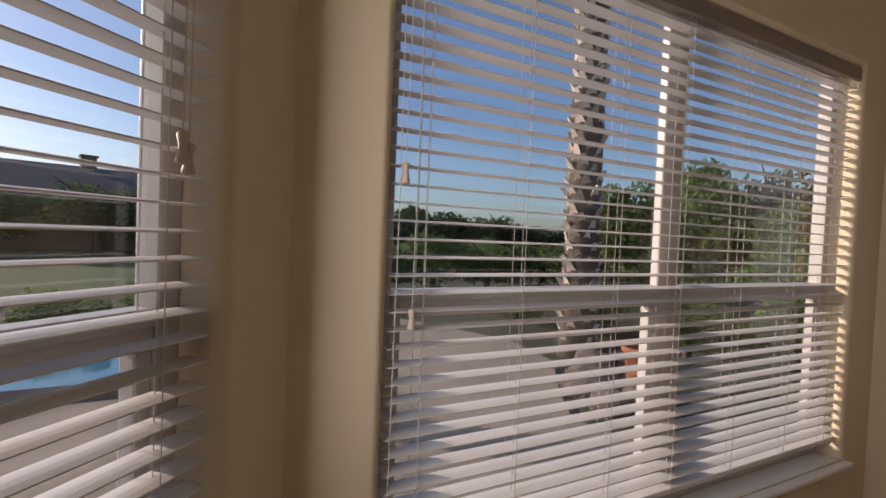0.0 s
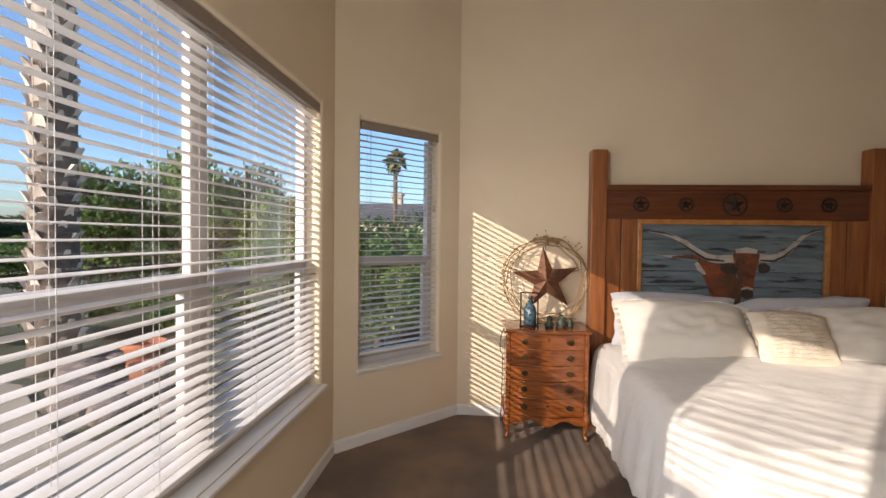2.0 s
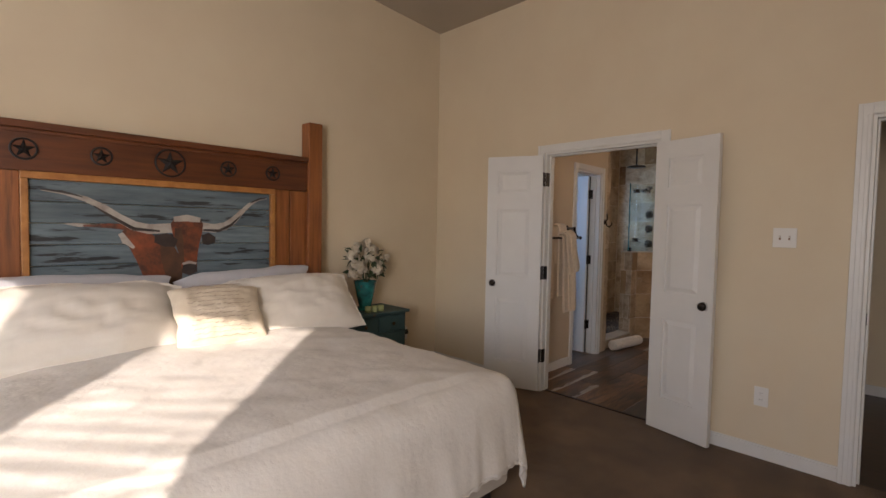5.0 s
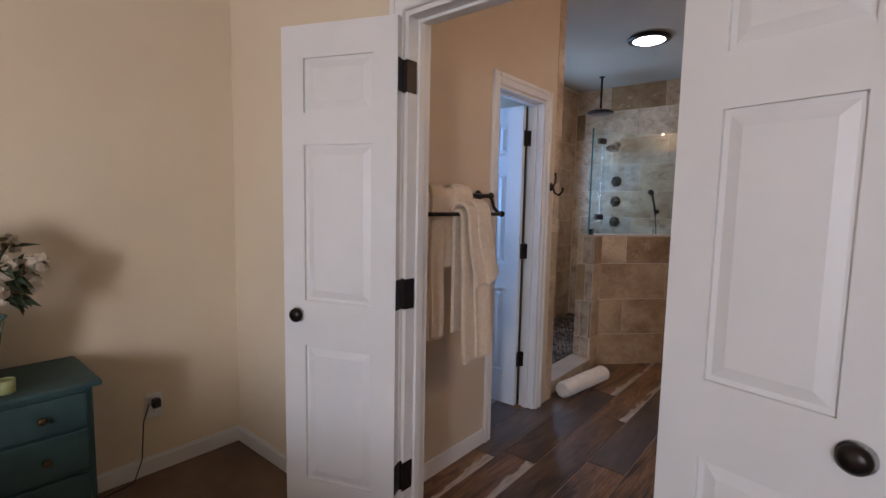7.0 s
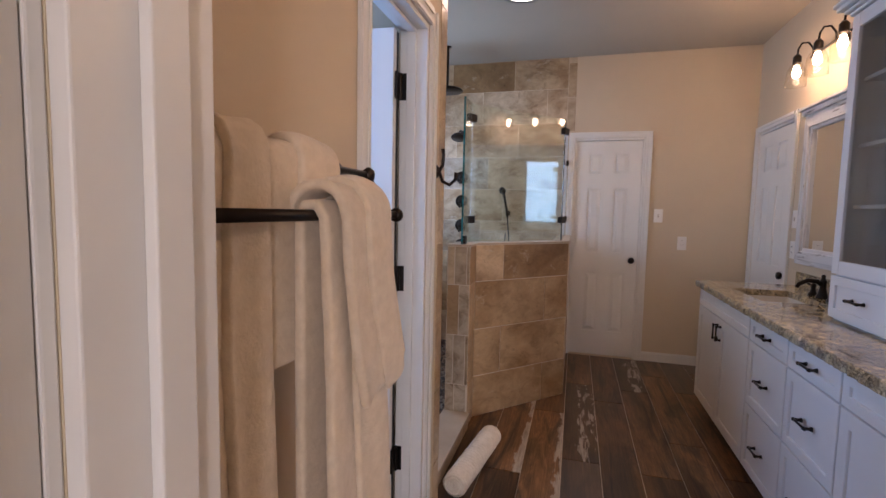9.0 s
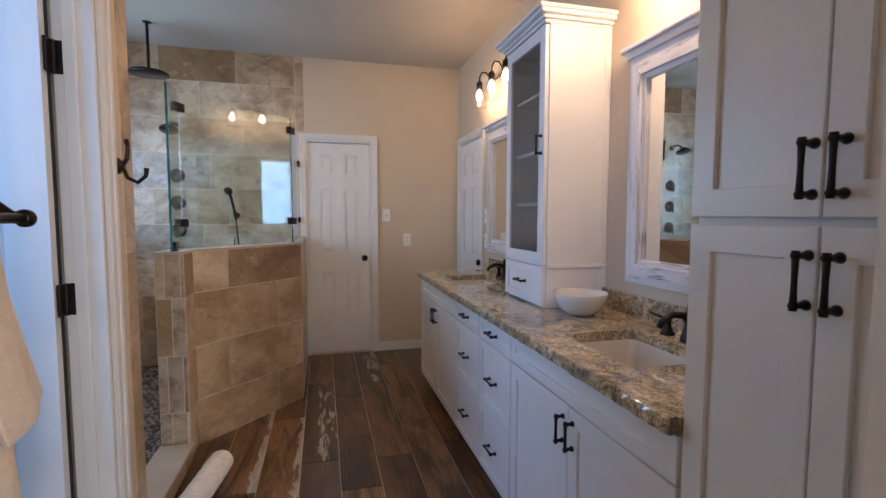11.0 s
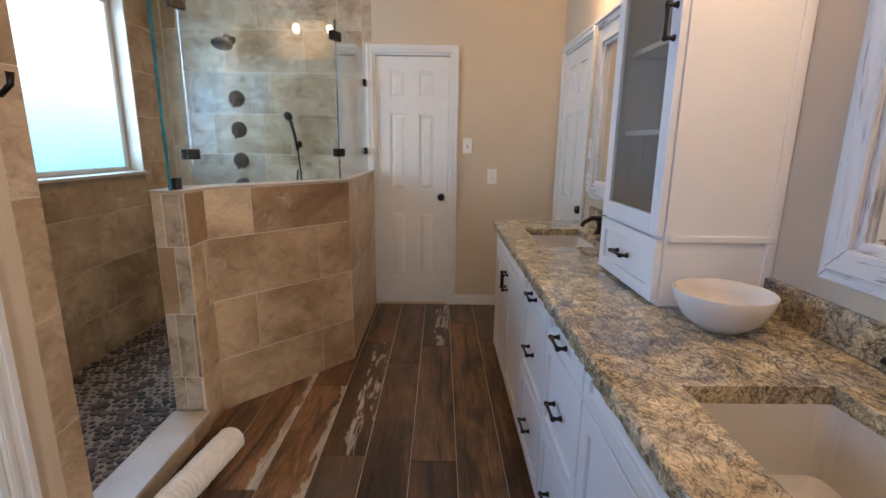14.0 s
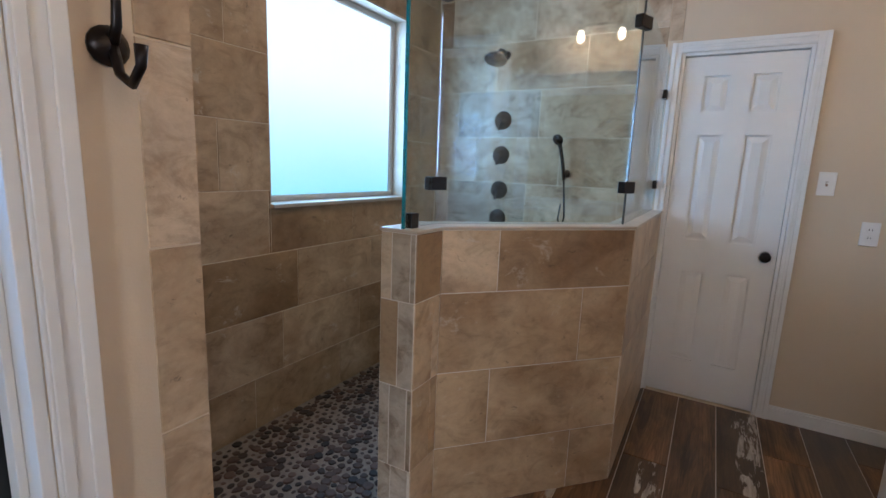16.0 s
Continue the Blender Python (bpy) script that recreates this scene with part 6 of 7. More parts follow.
CORE = [(2.51, -0.88), (2.51, -1.02), (2.676, -1.02), (3.276, -1.577), (FAR - 0.001, -1.577), (FAR - 0.001, -1.467), (3.339, -1.467), (2.739, -0.88)]
CAP = [(2.504, -0.874), (2.504, -1.026), (2.679, -1.026), (3.279, -1.583), (FAR - 0.012, -1.583), (FAR - 0.012, -1.461), (3.336, -1.461), (2.736, -0.874)]
pony = structure("wall_pony", prism(CORE, 0.0, 1.124), GROUT, "half-height travertine tiled shower wall", "wall")
CAPSTONE = mat("pale_travertine_cap", (0.5, 0.43, 0.34), 0.35, second=(0.4, 0.33, 0.25), scale=4, detail=7, bump=0.04, bump_scale=60)
part("cap_stone", prism(CAP, 1.1245, 1.137), CAPSTONE, pony, "pale honed stone cap", bevel=0.003)
TILE_MESH = {}


def tile_mesh(w, h, stone, d=0.0025):
    key = (round(w, 3), round(h, 3), stone.name)
    if key not in TILE_MESH:
        g = 0.0013
        s = Shape().frustum((g, -d, g), (w - g, 0.001, h - g), 0.0016, sign=-1)
        TILE_MESH[key] = s.mesh("tile")
    return TILE_MESH[key]


def tile_face(parent, m, w, z0, z1, row=0.31, long=0.61, first=None, hole=None, seed=0, starts=None, tones=None, base=TILE):
    """Running-bond tiles on the wall face y = 0 of the frame m; each is an object of its own."""
    rng = random.Random(seed)
    z = z0
    k = 0
    while z < z1 - 0.02:
        h = min(row if not (k == 0 and first) else first, z1 - z)
        x = -(starts[k % len(starts)] if starts else rng.choice((0.0, 0.25, 0.4, 0.6)) * long)
        n = -1
        while x < w - 0.004:
            a, b = max(0.0, x), min(w, x + long)
            x += long
            n += 1
            stone = (tones or {}).get((k, n), base)
            if b - a < 0.012:
                continue
            cells = [(a, b, z, z + h)]
            if hole and b > hole[0] and a < hole[1] and z + h > hole[2] and z < hole[3]:
                cells = []
                if a < hole[0]:
                    cells.append((a, hole[0], z, z + h))
                if b > hole[1]:
                    cells.append((hole[1], b, z, z + h))
                c0, c1 = max(a, hole[0]), min(b, hole[1])
                if z < hole[2]:
                    cells.append((c0, c1, z, hole[2]))
                if z + h > hole[3]:
                    cells.append((c0, c1, hole[3], z + h))
            for p, q, r, t in cells:
                if q - p > 0.012 and t - r > 0.012:
                    part("tile", tile_mesh(q - p, t - r, stone), stone, parent, m=m @ pose(p, 0, r))
        z += h
        k += 1


def face_pose(a, b):
    """Frame on a face running from a to b with the outside on its right."""
    return pose(a[0], a[1], 0, 0, 0, math.degrees(math.atan2(b[1] - a[1], b[0] - a[0])))


for k, (i, j) in enumerate(((0, 1), (1, 2), (2, 3), (3, 4))):
    a, b = CORE[i], CORE[j]
    L = math.hypot(b[0] - a[0], b[1] - a[1])
    tile_face(pony, face_pose(a, b), L, 0.0, 1.124, row=0.31, long=0.6 if k > 1 else (0.075 if k == 0 else 0.3), first=0.27, seed=20 + k, starts=(0.0, 0.385, 0.0, 0.375) if k == 2 else None,
              tones={2: {(3, 1): TILE_BROWN}, 1: {(3, 0): TILE_BROWN, (3, 1): TILE_BROWN}, 0: {(3, 0): TILE_PALE, (2, 0): TILE_PALE, (2, 1): TILE_GREY, (1, 0): TILE_GREY, (1, 1): TILE_GREY, (0, 0): TILE_GREY, (0, 1): TILE_GREY, (3, 1): TILE_GREY}}.get(k), base=TILE_GREY if k == 0 else TILE_WARM)
for k, (i, j) in enumerate(((5, 6), (6, 7))):
    a, b = CORE[i], CORE[j]
    L = math.hypot(b[0] - a[0], b[1] - a[1])
    tile_face(pony, face_pose(a, b), L, 0.02, 1.124, row=0.3, seed=30 + k)

wall_far = bpy.data.objects["wall_bath_far"]
wall_nor = bpy.data.objects["wall_shower_north"]
wall_wes = bpy.data.objects["wall_shower_west"]
wall_tow = bpy.data.objects["wall_towels"]
tile_face(wall_far, pose(FAR, SHOWER_N, 0, 0, 0, -90), 1.515, 0.0, BATH_TOP, first=0.32, starts=(0.1, 0.4, 0.22, 0.5, 0.28, 0.435, 0.15, 0.5, 0.2), seed=1, base=TILE_MOTTLED, tones={(5, 1): TILE_GREY, (3, 1): TILE_GREY, (7, 0): TILE_BROWN, (8, 1): TILE_BROWN})
tile_face(wall_far, pose(FAR, SHOWER_N - 1.515, 0, 0, 0, -90), 0.075, 2.10, BATH_TOP, seed=12)
# base tint holds the shade of this wall, which its own window doesn't light
tile_face(wall_nor, pose(1.76, SHOWER_N + 0.006, 0), 2.57, 0.0, BATH_TOP, hole=(1.04, 2.16, 1.13, 2.27), first=0.27, starts=(0.3, 0.12, 0.015, 0.192, 0.45, 0.1, 0.4, 0.25, 0.0), seed=2, base=TILE_SHADED, tones={(2, 1): TILE_BROWN, (3, 2): TILE_BROWN})
tile_face(wall_wes, pose(1.75, -1.05, 0, 0, 0, 90), 1.05, 0.0, BATH_TOP, seed=3)
tile_face(wall_tow, pose(1.66, TOWEL_WALL, 0), 0.092, 0.0, BATH_TOP, row=0.325, long=5.0, first=0.22, seed=5, base=TILE_MOTTLED)
curb = structure("shower_curb", Shape().box((1.762, -1.03, 0.0), (2.505, -0.89, 0.085)), GROUT, "travertine shower curb", "curb")
part("curb_stone", Shape().box((1.762, -1.045, 0.086), (2.498, -0.875, 0.106)), CAPSTONE, curb, "pale honed stone curb top", bevel=0.004)
tile_face(curb, pose(1.762, -1.03, 0), 0.74, 0.0, 0.085, long=0.61, seed=6)
# window reveal and frosted pane
rev = Shape().box((2.80, 0.017, 1.118), (3.92, 0.17, 1.133)).box((2.795, 0.017, 1.133), (2.806, 0.17, 2.27)).box((3.914, 0.017, 1.133), (3.925, 0.17, 2.27)).box((2.806, 0.017, 2.262), (3.914, 0.17, 2.275))
sw = thing("window_4", pose(0, 0, 0), "white framed frosted window in the shower wall", "window", kind="structure")
part("reveal", rev, CAPSTONE, sw)
part("sill_stone", Shape().box((2.79, -0.02, 1.115), (3.93, 0.16, 1.1345)), CAPSTONE, sw, "pale stone sill", bevel=0.003)
fr = Shape()
for a, b, c, d in ((2.807, 3.913, 1.135, 1.165), (2.807, 3.913, 2.232, 2.261), (2.807, 2.837, 1.165, 2.232), (3.883, 3.913, 1.165, 2.232)):
    fr.box((a, 0.11, c), (b, 0.15, d))
part("window_frame", fr, VINYL, sw, bevel=0.003)
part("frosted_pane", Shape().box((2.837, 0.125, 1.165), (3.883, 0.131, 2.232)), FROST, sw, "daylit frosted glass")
# toilet room window, seen only by its light
tw = thing("window_5", pose(0, 0, 0), "small frosted window in the toilet room", "window", kind="structure")
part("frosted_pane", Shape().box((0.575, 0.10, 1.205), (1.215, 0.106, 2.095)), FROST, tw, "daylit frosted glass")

# floors of the shower: pebbles set in grout
SHFLOOR = [(1.762, -0.875), (2.74, -0.87), (3.34, -1.455), (FAR - 0.011, -1.455), (FAR - 0.011, SHOWER_N - 0.01), (1.762, SHOWER_N - 0.01)]
shf = structure("floor_shower", prism(SHFLOOR, -0.005, 0.018), PEBBLE_GROUT, "dark river pebble shower floor", "floor")


def inside(x, y):
    if not (1.775 < x < FAR - 0.03 and y < -0.01):
        return False
    low = -0.86 if x < 2.74 else max(-1.44, -0.86 - (x - 2.74) * 0.975)
    return y > low + 0.015


rng = random.Random(31)
peb_me = []
for k in range(6):
    s = Shape()
    n = 9
    rad = [0.0235 * rng.uniform(0.82, 1.12) for _ in range(n)]
    st = rng.uniform(0.72, 1.0)
    rings = []
    for q, z in ((1.0, 0.0), (0.98, 0.003), (0.78, 0.0062)):
        rings += [(rad[i] * q * math.cos(2 * math.pi * i / n), rad[i] * q * st * math.sin(2 * math.pi * i / n), z) for i in range(n)]
    s.add(rings, [(j * n + i, j * n + (i + 1) % n, (j + 1) * n + (i + 1) % n, (j + 1) * n + i) for j in range(2) for i in range(n)] + [tuple(range(2 * n, 3 * n))])
    peb_me.append(s)
meshes = [s.mesh("pebble") for s in peb_me]
rest = Shape()
near = 0
x = 1.78
row = 0
while x < FAR - 0.03:
    y = -1.47 + (row % 2) * 0.018
    while y < -0.01:
        px, py = x + rng.uniform(-0.006, 0.006), y + rng.uniform(-0.006, 0.006)
        if inside(px, py):
            k = rng.randrange(6)
            sc = rng.choice((0.45, 0.6, 0.8, 1.0, 1.15)) * rng.uniform(0.9, 1.08)
            m = pose(px, py, 0.0178 + rng.uniform(-0.0012, 0.0012), 0, 0, rng.uniform(0, 360)) @ Matrix.Scale(sc, 4)
            if px > 2.0 and px < 2.75 and py > -0.62 and near < 290:
                part("pebble", meshes[k], PEBBLE_ONE, shf, m=m)
                near += 1
            else:
                rest.add(peb_me[k].v, peb_me[k].f, m)
        y += 0.043
    x += 0.039
    row += 1
tagged(part("pebbles", rest, PEBBLE, shf), kind="stuff")

# glass screen
G = [(2.515, -0.965), (2.712, -0.965), (3.305, -1.522), (FAR - 0.013, -1.522)]
GTOP = 2.01
screen = thing("shower_screen", pose(0, 0, 0), "frameless clear glass shower screen with bronze clips on the half wall", "shower screen")
for k in range(3):
    a, b = G[k], G[k + 1]
    L = math.hypot(b[0] - a[0], b[1] - a[1])
    p = part("glass_panel", Shape().box((0.003, -0.005, 1.139), (L - 0.003, 0.005, GTOP)), GLASS, screen, "clear glass panel", m=face_pose(a, b))
    p.visible_shadow = False
# strip added along the free edge to colour in its cyan glow
part("polished_edge", Shape().box((G[0][0] - 0.006, G[0][1] - 0.005, 1.138), (G[0][0] + 0.002, G[0][1] + 0.005, GTOP)), GLASS_EDGE, screen, "polished glass edge coloured cyan as if daylit")
part("dark_seal", Shape().box((G[2][0] - 0.0035, G[2][1] - 0.0035, 1.138), (G[2][0] + 0.0035, G[2][1] + 0.0035, GTOP)), DARK, screen, "black edge seal")
ad = math.degrees(math.atan2(G[2][1] - G[1][1], G[2][0] - G[1][0]))
for (x, y), an, zs in ((G[1], ad * 0.5, (1.285, 1.925)), (G[2], ad * 0.5, (1.29, 1.925)), ((G[0][0] + 0.05, G[0][1]), 0, (1.158,)), (((FAR - 0.04), G[3][1]), 0, (1.29, 1.80))):
    for z in zs:
        part("clip", Shape().box((-0.04, -0.016, -0.024), (0.04, 0.016, 0.024)) if z > 1.2 else Shape().box((-0.022, -0.014, -0.024), (0.022, 0.014, 0.03)), BLACK, screen, "dark bronze glass clip", m=pose(x, y, z, 0, 0, an), bevel=0.004)

for z in (1.675, 1.44, 1.2, 1.0):
    v = thing("shower_valve", pose(FAR - 0.0025, -0.515, z), "oil-rubbed bronze round shower valve on travertine", "shower valve", group="shower valves")
    part("escutcheon", Shape().lathe([(0.062, 0.0), (0.062, 0.006), (0.05, 0.014), (0.026, 0.018), (0.024, 0.05), (0.012, 0.055)], 24, pose(0, 0, 0, 0, -90, 0)), BLACK, v, smooth=True)
    part("lever", Shape().tube([(-0.045, 0, 0), (-0.05, 0.004, -0.035), (-0.052, 0.008, -0.07)], [0.009, 0.007, 0.009], 8), BLACK, v, smooth=True)
sh = thing("shower_fixture", pose(FAR - 0.0025, -0.515, 2.1), "oil-rubbed bronze wall shower head on a curved arm", "shower head")
part("flange", Shape().lathe([(0.03, 0), (0.03, 0.006), (0.014, 0.012)], 18, pose(0, 0, 0, 0, -90, 0)), BLACK, sh, smooth=True)
part("arm", Shape().tube([(0, 0, 0), (-0.06, 0, 0.02), (-0.12, 0, 0.012), (-0.16, 0, -0.02)], 0.009, 10), BLACK, sh, smooth=True)
part("rose", Shape().lathe([(0.07, -0.055), (0.075, -0.045), (0.06, -0.025), (0.025, -0.008), (0.012, 0.01)], 24, pose(-0.165, 0, -0.02, 0, 20, 0)), BLACK, sh, smooth=True)
rn = thing("rain_shower", pose(3.83, -0.485, BATH_TOP), "round bronze rain shower head hung from the ceiling", "shower head")
part("drop_pipe", Shape().rod((0, 0, -0.36), (0, 0, -0.001), 0.011).lathe([(0.03, -0.008), (0.03, -0.001)], 16), BLACK, rn, smooth=True)
part("rain_disc", Shape().lathe([(0.135, -0.385), (0.14, -0.378), (0.12, -0.362), (0.03, -0.35), (0.012, -0.335)], 32), BLACK, rn, smooth=True)
hs = thing("hand_shower", pose(FAR - 0.0025, -0.985, 1.33), "oil-rubbed bronze hand shower on a bracket with hose", "hand shower")
part("bracket", Shape().lathe([(0.026, 0), (0.026, 0.006), (0.014, 0.012), (0.012, 0.05)], 16, pose(0, 0, 0, 0, -90, 0)), BLACK, hs, smooth=True)
part("wand", Shape().tube([(-0.05, 0, -0.04), (-0.052, 0.012, 0.05), (-0.058, 0.03, 0.14), (-0.066, 0.042, 0.19)], [0.011, 0.012, 0.012, 0.013], 10).lathe([(0.036, -0.012), (0.036, 0.0), (0.02, 0.014), (0.008, 0.02)], 18, pose(-0.075, 0.048, 0.215, 20, 60, 0)), BLACK, hs, smooth=True)
part("hose", Shape().tube([(-0.05, 0, -0.04), (-0.05, -0.01, -0.15), (-0.045, -0.02, -0.28), (-0.04, 0.0, -0.35), (-0.03, 0.025, -0.3), (-0.012, 0.02, -0.2)], 0.006, 8), BLACK, hs, smooth=True)

wall_plate("light_switch", pose(FAR, -2.33, 1.335, 0, 0, -90), 0.075, 0.12, "switch", "white toggle switch on the bathroom end wall")
wall_plate("outlet", pose(FAR, -2.535, 1.095, 0, 0, -90), 0.075, 0.12, "outlet", "white outlet on the bathroom end wall")
wall_plate("light_switch", pose(3.5, VANITY_WALL, 1.33, 0, 0, 180), 0.075, 0.12, "switch", "white toggle switch beside the side door")
wall_plate("outlet", pose(3.5, VANITY_WALL, 1.12, 0, 0, 180), 0.075, 0.12, "outlet", "white outlet beside the vanity mirror")

# plank floor
PLANK_MESH = {}


def plank_mesh(w, h, look_of):
    key = (round(w, 3), round(h, 3), look_of.name)
    if key not in PLANK_MESH:
        g = 0.0016
        s = Shape().box((g, g, -0.0095), (w - g, h - g, -0.0012))
        s.add([(g, g, -0.0012), (w - g, g, -0.0012), (w - g, h - g, -0.0012), (g, h - g, -0.0012), (g + 0.0015, g + 0.0015, 0), (w - g - 0.0015, g + 0.0015, 0), (w - g - 0.0015, h - g - 0.0015, 0), (g + 0.0015, h - g - 0.0015, 0)],
              [(4, 5, 6, 7), (0, 1, 5, 4), (1, 2, 6, 5), (2, 3, 7, 6), (3, 0, 4, 7)])
        PLANK_MESH[key] = s.mesh("plank")
    return PLANK_MESH[key]


bath_floor = bpy.data.objects["floor_bath_slab"]
# paint-flaked, streaked and grey planks by their row and near end
KIND = {(-18, 2.3): PLANK_FLAKED, (-18, 1.1): PLANK_GREY, (-18, 3.5): PLANK, (-14, 2.1): PLANK_EDGE, (-14, 0.9): PLANK, (-16, 1.7): PLANK_EDGE, (-16, 2.9): PLANK,
        (-20, 2.0): PLANK, (-20, 3.2): PLANK, (-20, 0.8): PLANK, (-22, 2.3): PLANK, (-22, 3.5): PLANK_FLAKED, (-24, 2.7): PLANK, (-24, 1.5): PLANK, (-26, 1.9): PLANK_EDGE}
rng = random.Random(17)
y = -3.06
k = 0
while y < -0.02:
    h = 0.06 if y < -3.05 else min(0.2, 0.0 - y)
    xend = FAR if y < -1.0 else 1.65
    ends = {-14: 2.11, -16: 2.93, -18: 2.326, -20: 3.22, -22: 2.29, -24: 2.70}.get(round(y * 10))
    x = 0.075 - rng.choice((0.1, 0.45, 0.8, 1.05)) if ends is None else ends - 3.6
    while x < xend - 0.01:
        a, b = max(0.075, x), min(xend, x + 1.2)
        if b - a > 0.03:
            wood = KIND.get((round(y * 10), round(a, 1))) or rng.choice((PLANK, PLANK, PLANK, PLANK_EDGE, PLANK_GREY))
            part("plank", plank_mesh(b - a, h, wood), wood, bath_floor, m=pose(a, y, 0))
        x += 1.2
    y += h

# closets behind the closed doors
structure("wall_closet_far", Shape().box((FAR + 0.10, -2.25, -0.05), (FAR + 0.13, -1.53, 2.1)).box((FAR + 0.001, -2.2, -0.02), (FAR + 0.10, -1.56, -0.001)), PAINT, "plain wall behind the end door", "wall")
structure("wall_closet_side", Shape().box((3.5, VANITY_WALL - 0.13, -0.05), (4.36, VANITY_WALL - 0.11, 2.1)).box((3.56, VANITY_WALL - 0.11, -0.02), (4.3, VANITY_WALL - 0.001, -0.001)), PAINT, "plain wall behind the side door", "wall")

# lamps of the bathroom fixtures
for cx, watt in ((3.05, 0.8), (1.11, 1.45)):
    for dx in (-0.27, 0.27):
        lamp("vanity_bulb", "POINT", pose(cx + dx, VANITY_WALL + 0.13, 2.245), watt * 0.9, (1.0, 0.64, 0.35), size=0.02)
lamp("ceiling_lamp", "AREA", pose(2.9, -1.24, BATH_TOP - 0.05), 1.0, (1.0, 0.68, 0.42), size=(0.24, 0.24))
lamp("shower_daylight", "AREA", pose(3.36, 0.10, 1.70, -90, 0, 0), 5.4, (0.45, 0.71, 1.0), size=(1.0, 1.0))
lamp("toilet_daylight", "AREA", pose(0.895, 0.09, 1.65, -90, 0, 0), 4.6, (0.26, 0.52, 1.0), size=(0.6, 0.85))


# ---- garden ----
GROUND = -0.3
CONCRETE = mat("warm_concrete", (0.36, 0.30, 0.22), 0.85, second=(0.29, 0.24, 0.175), scale=1.3, detail=8, bump=0.15, bump_scale=40)
structure("patio", prism([(-5.65, 0.2), (-7.9, -0.35), (-8.6, 0.1), (-9.7, 0.95), (-11.1, 1.15), (-13.6, 0.0), (-13.2, -3.4), (-10.0, -4.2), (-9.9, -9.0), (-3.5, -9.0), (-3.5, -4.6), (-5.65, -3.5)], GROUND - 0.05, GROUND + 0.05), CONCRETE, "warm tan concrete patio outside the bay", "patio")
FOLIAGE = [mat("foliage_" + n, a, 0.7, second=b, scale=1.3, vary=0.5, island=True, leafy=0.5) for n, a, b in
           (("mid", (0.15, 0.235, 0.06), (0.09, 0.155, 0.04)), ("dark", (0.085, 0.14, 0.05), (0.05, 0.085, 0.03)), ("yellow", (0.2, 0.26, 0.065), (0.12, 0.17, 0.045)))]
BARK = mat("tree_bark", (0.14, 0.10, 0.07), 0.9, second=(0.07, 0.05, 0.035), scale=8, stretch=(3, 3, 0.5), bump=0.5, bump_scale=20)


def leaf_cloud(name, n, size, seed, shape=(1, 1, 1), lumps=14):
    """A crown of many small folded leaves gathered on uneven lumps inside a unit ball."""
    rng = np.random.RandomState(seed)
    c = rng.normal(size=(lumps, 3))
    c = c / np.linalg.norm(c, axis=1)[:, None] * rng.uniform(0.25, 0.72, (lumps, 1))
    r = rng.uniform(0.28, 0.5, lumps)
    pick = rng.randint(0, lumps, n)
    d = rng.normal(size=(n, 3))
    d /= np.linalg.norm(d, axis=1)[:, None]
    p = (c[pick] + d * (r[pick] * rng.uniform(0.7, 1.08, n))[:, None]) * np.array(shape)
    u = rng.normal(size=(n, 3))
    u /= np.linalg.norm(u, axis=1)[:, None]
    w = np.cross(u, d + 0.3 * rng.normal(size=(n, 3)))
    w /= np.linalg.norm(w, axis=1)[:, None] + 1e-9
    L = size * rng.uniform(0.6, 1.3, (n, 1))
    v = np.stack([p - u * L, p + w * L * 0.45, p + u * L, p - w * L * 0.45], 1).reshape(-1, 3)
    me = bpy.data.meshes.new(name)
    me.from_pydata(v.tolist(), [], np.arange(4 * n).reshape(n, 4).tolist())
    return me


CROWNS = [leaf_cloud("crown", 5200, 0.055, 40 + k) for k in range(3)]
FAR_CROWNS = [leaf_cloud("crown", 2600, 0.075, 60 + k) for k in range(2)]
CROWN_USE = {}


def crown(root, me, material, m):
    key = (me.name, material.name)
    if key not in CROWN_USE:
        c = me.copy()
        c.materials.append(material)
        CROWN_USE[key] = c
    ob = new("crown", CROWN_USE[key])
    ob.parent = root
    ob.matrix_local = m
    return ob


def tree(x, y, h, r, kind, label, far=False, low=0.0, name="tree", rng=random.Random(77)):
    root = thing(name, pose(x, y, GROUND), label, name)
    me = (FAR_CROWNS if far else CROWNS)[rng.randrange(2 if far else 3)]
    s = Shape().tube([(0, 0, -0.1), (0.03 * r, 0, h * 0.3), (0, 0.04 * r, h * 0.6)], [0.06 * r + 0.03, 0.045 * r + 0.02, 0.02 * r + 0.01], 8)
    for k in range(5):
        a = k * 1.26 + rng.uniform(-0.3, 0.3)
        s.tube([(0, 0, h * (0.25 + 0.06 * k)), (0.35 * r * math.cos(a), 0.35 * r * math.sin(a), h * (0.5 + 0.05 * k)), (0.6 * r * math.cos(a), 0.6 * r * math.sin(a), h * (0.62 + 0.05 * k))], [0.03 * r, 0.02 * r, 0.006 * r], 6)
    part("trunk", s, BARK, root, smooth=True)
    zc = (h + low) / 2
    crown(root, me, FOLIAGE[kind], pose(0, 0, zc, 0, 0, rng.uniform(0, 360)) @ Matrix.Diagonal((r * 1.0, r * 1.0, (h - low) / 2 * 0.86, 1)))
    return root


rng = random.Random(9)
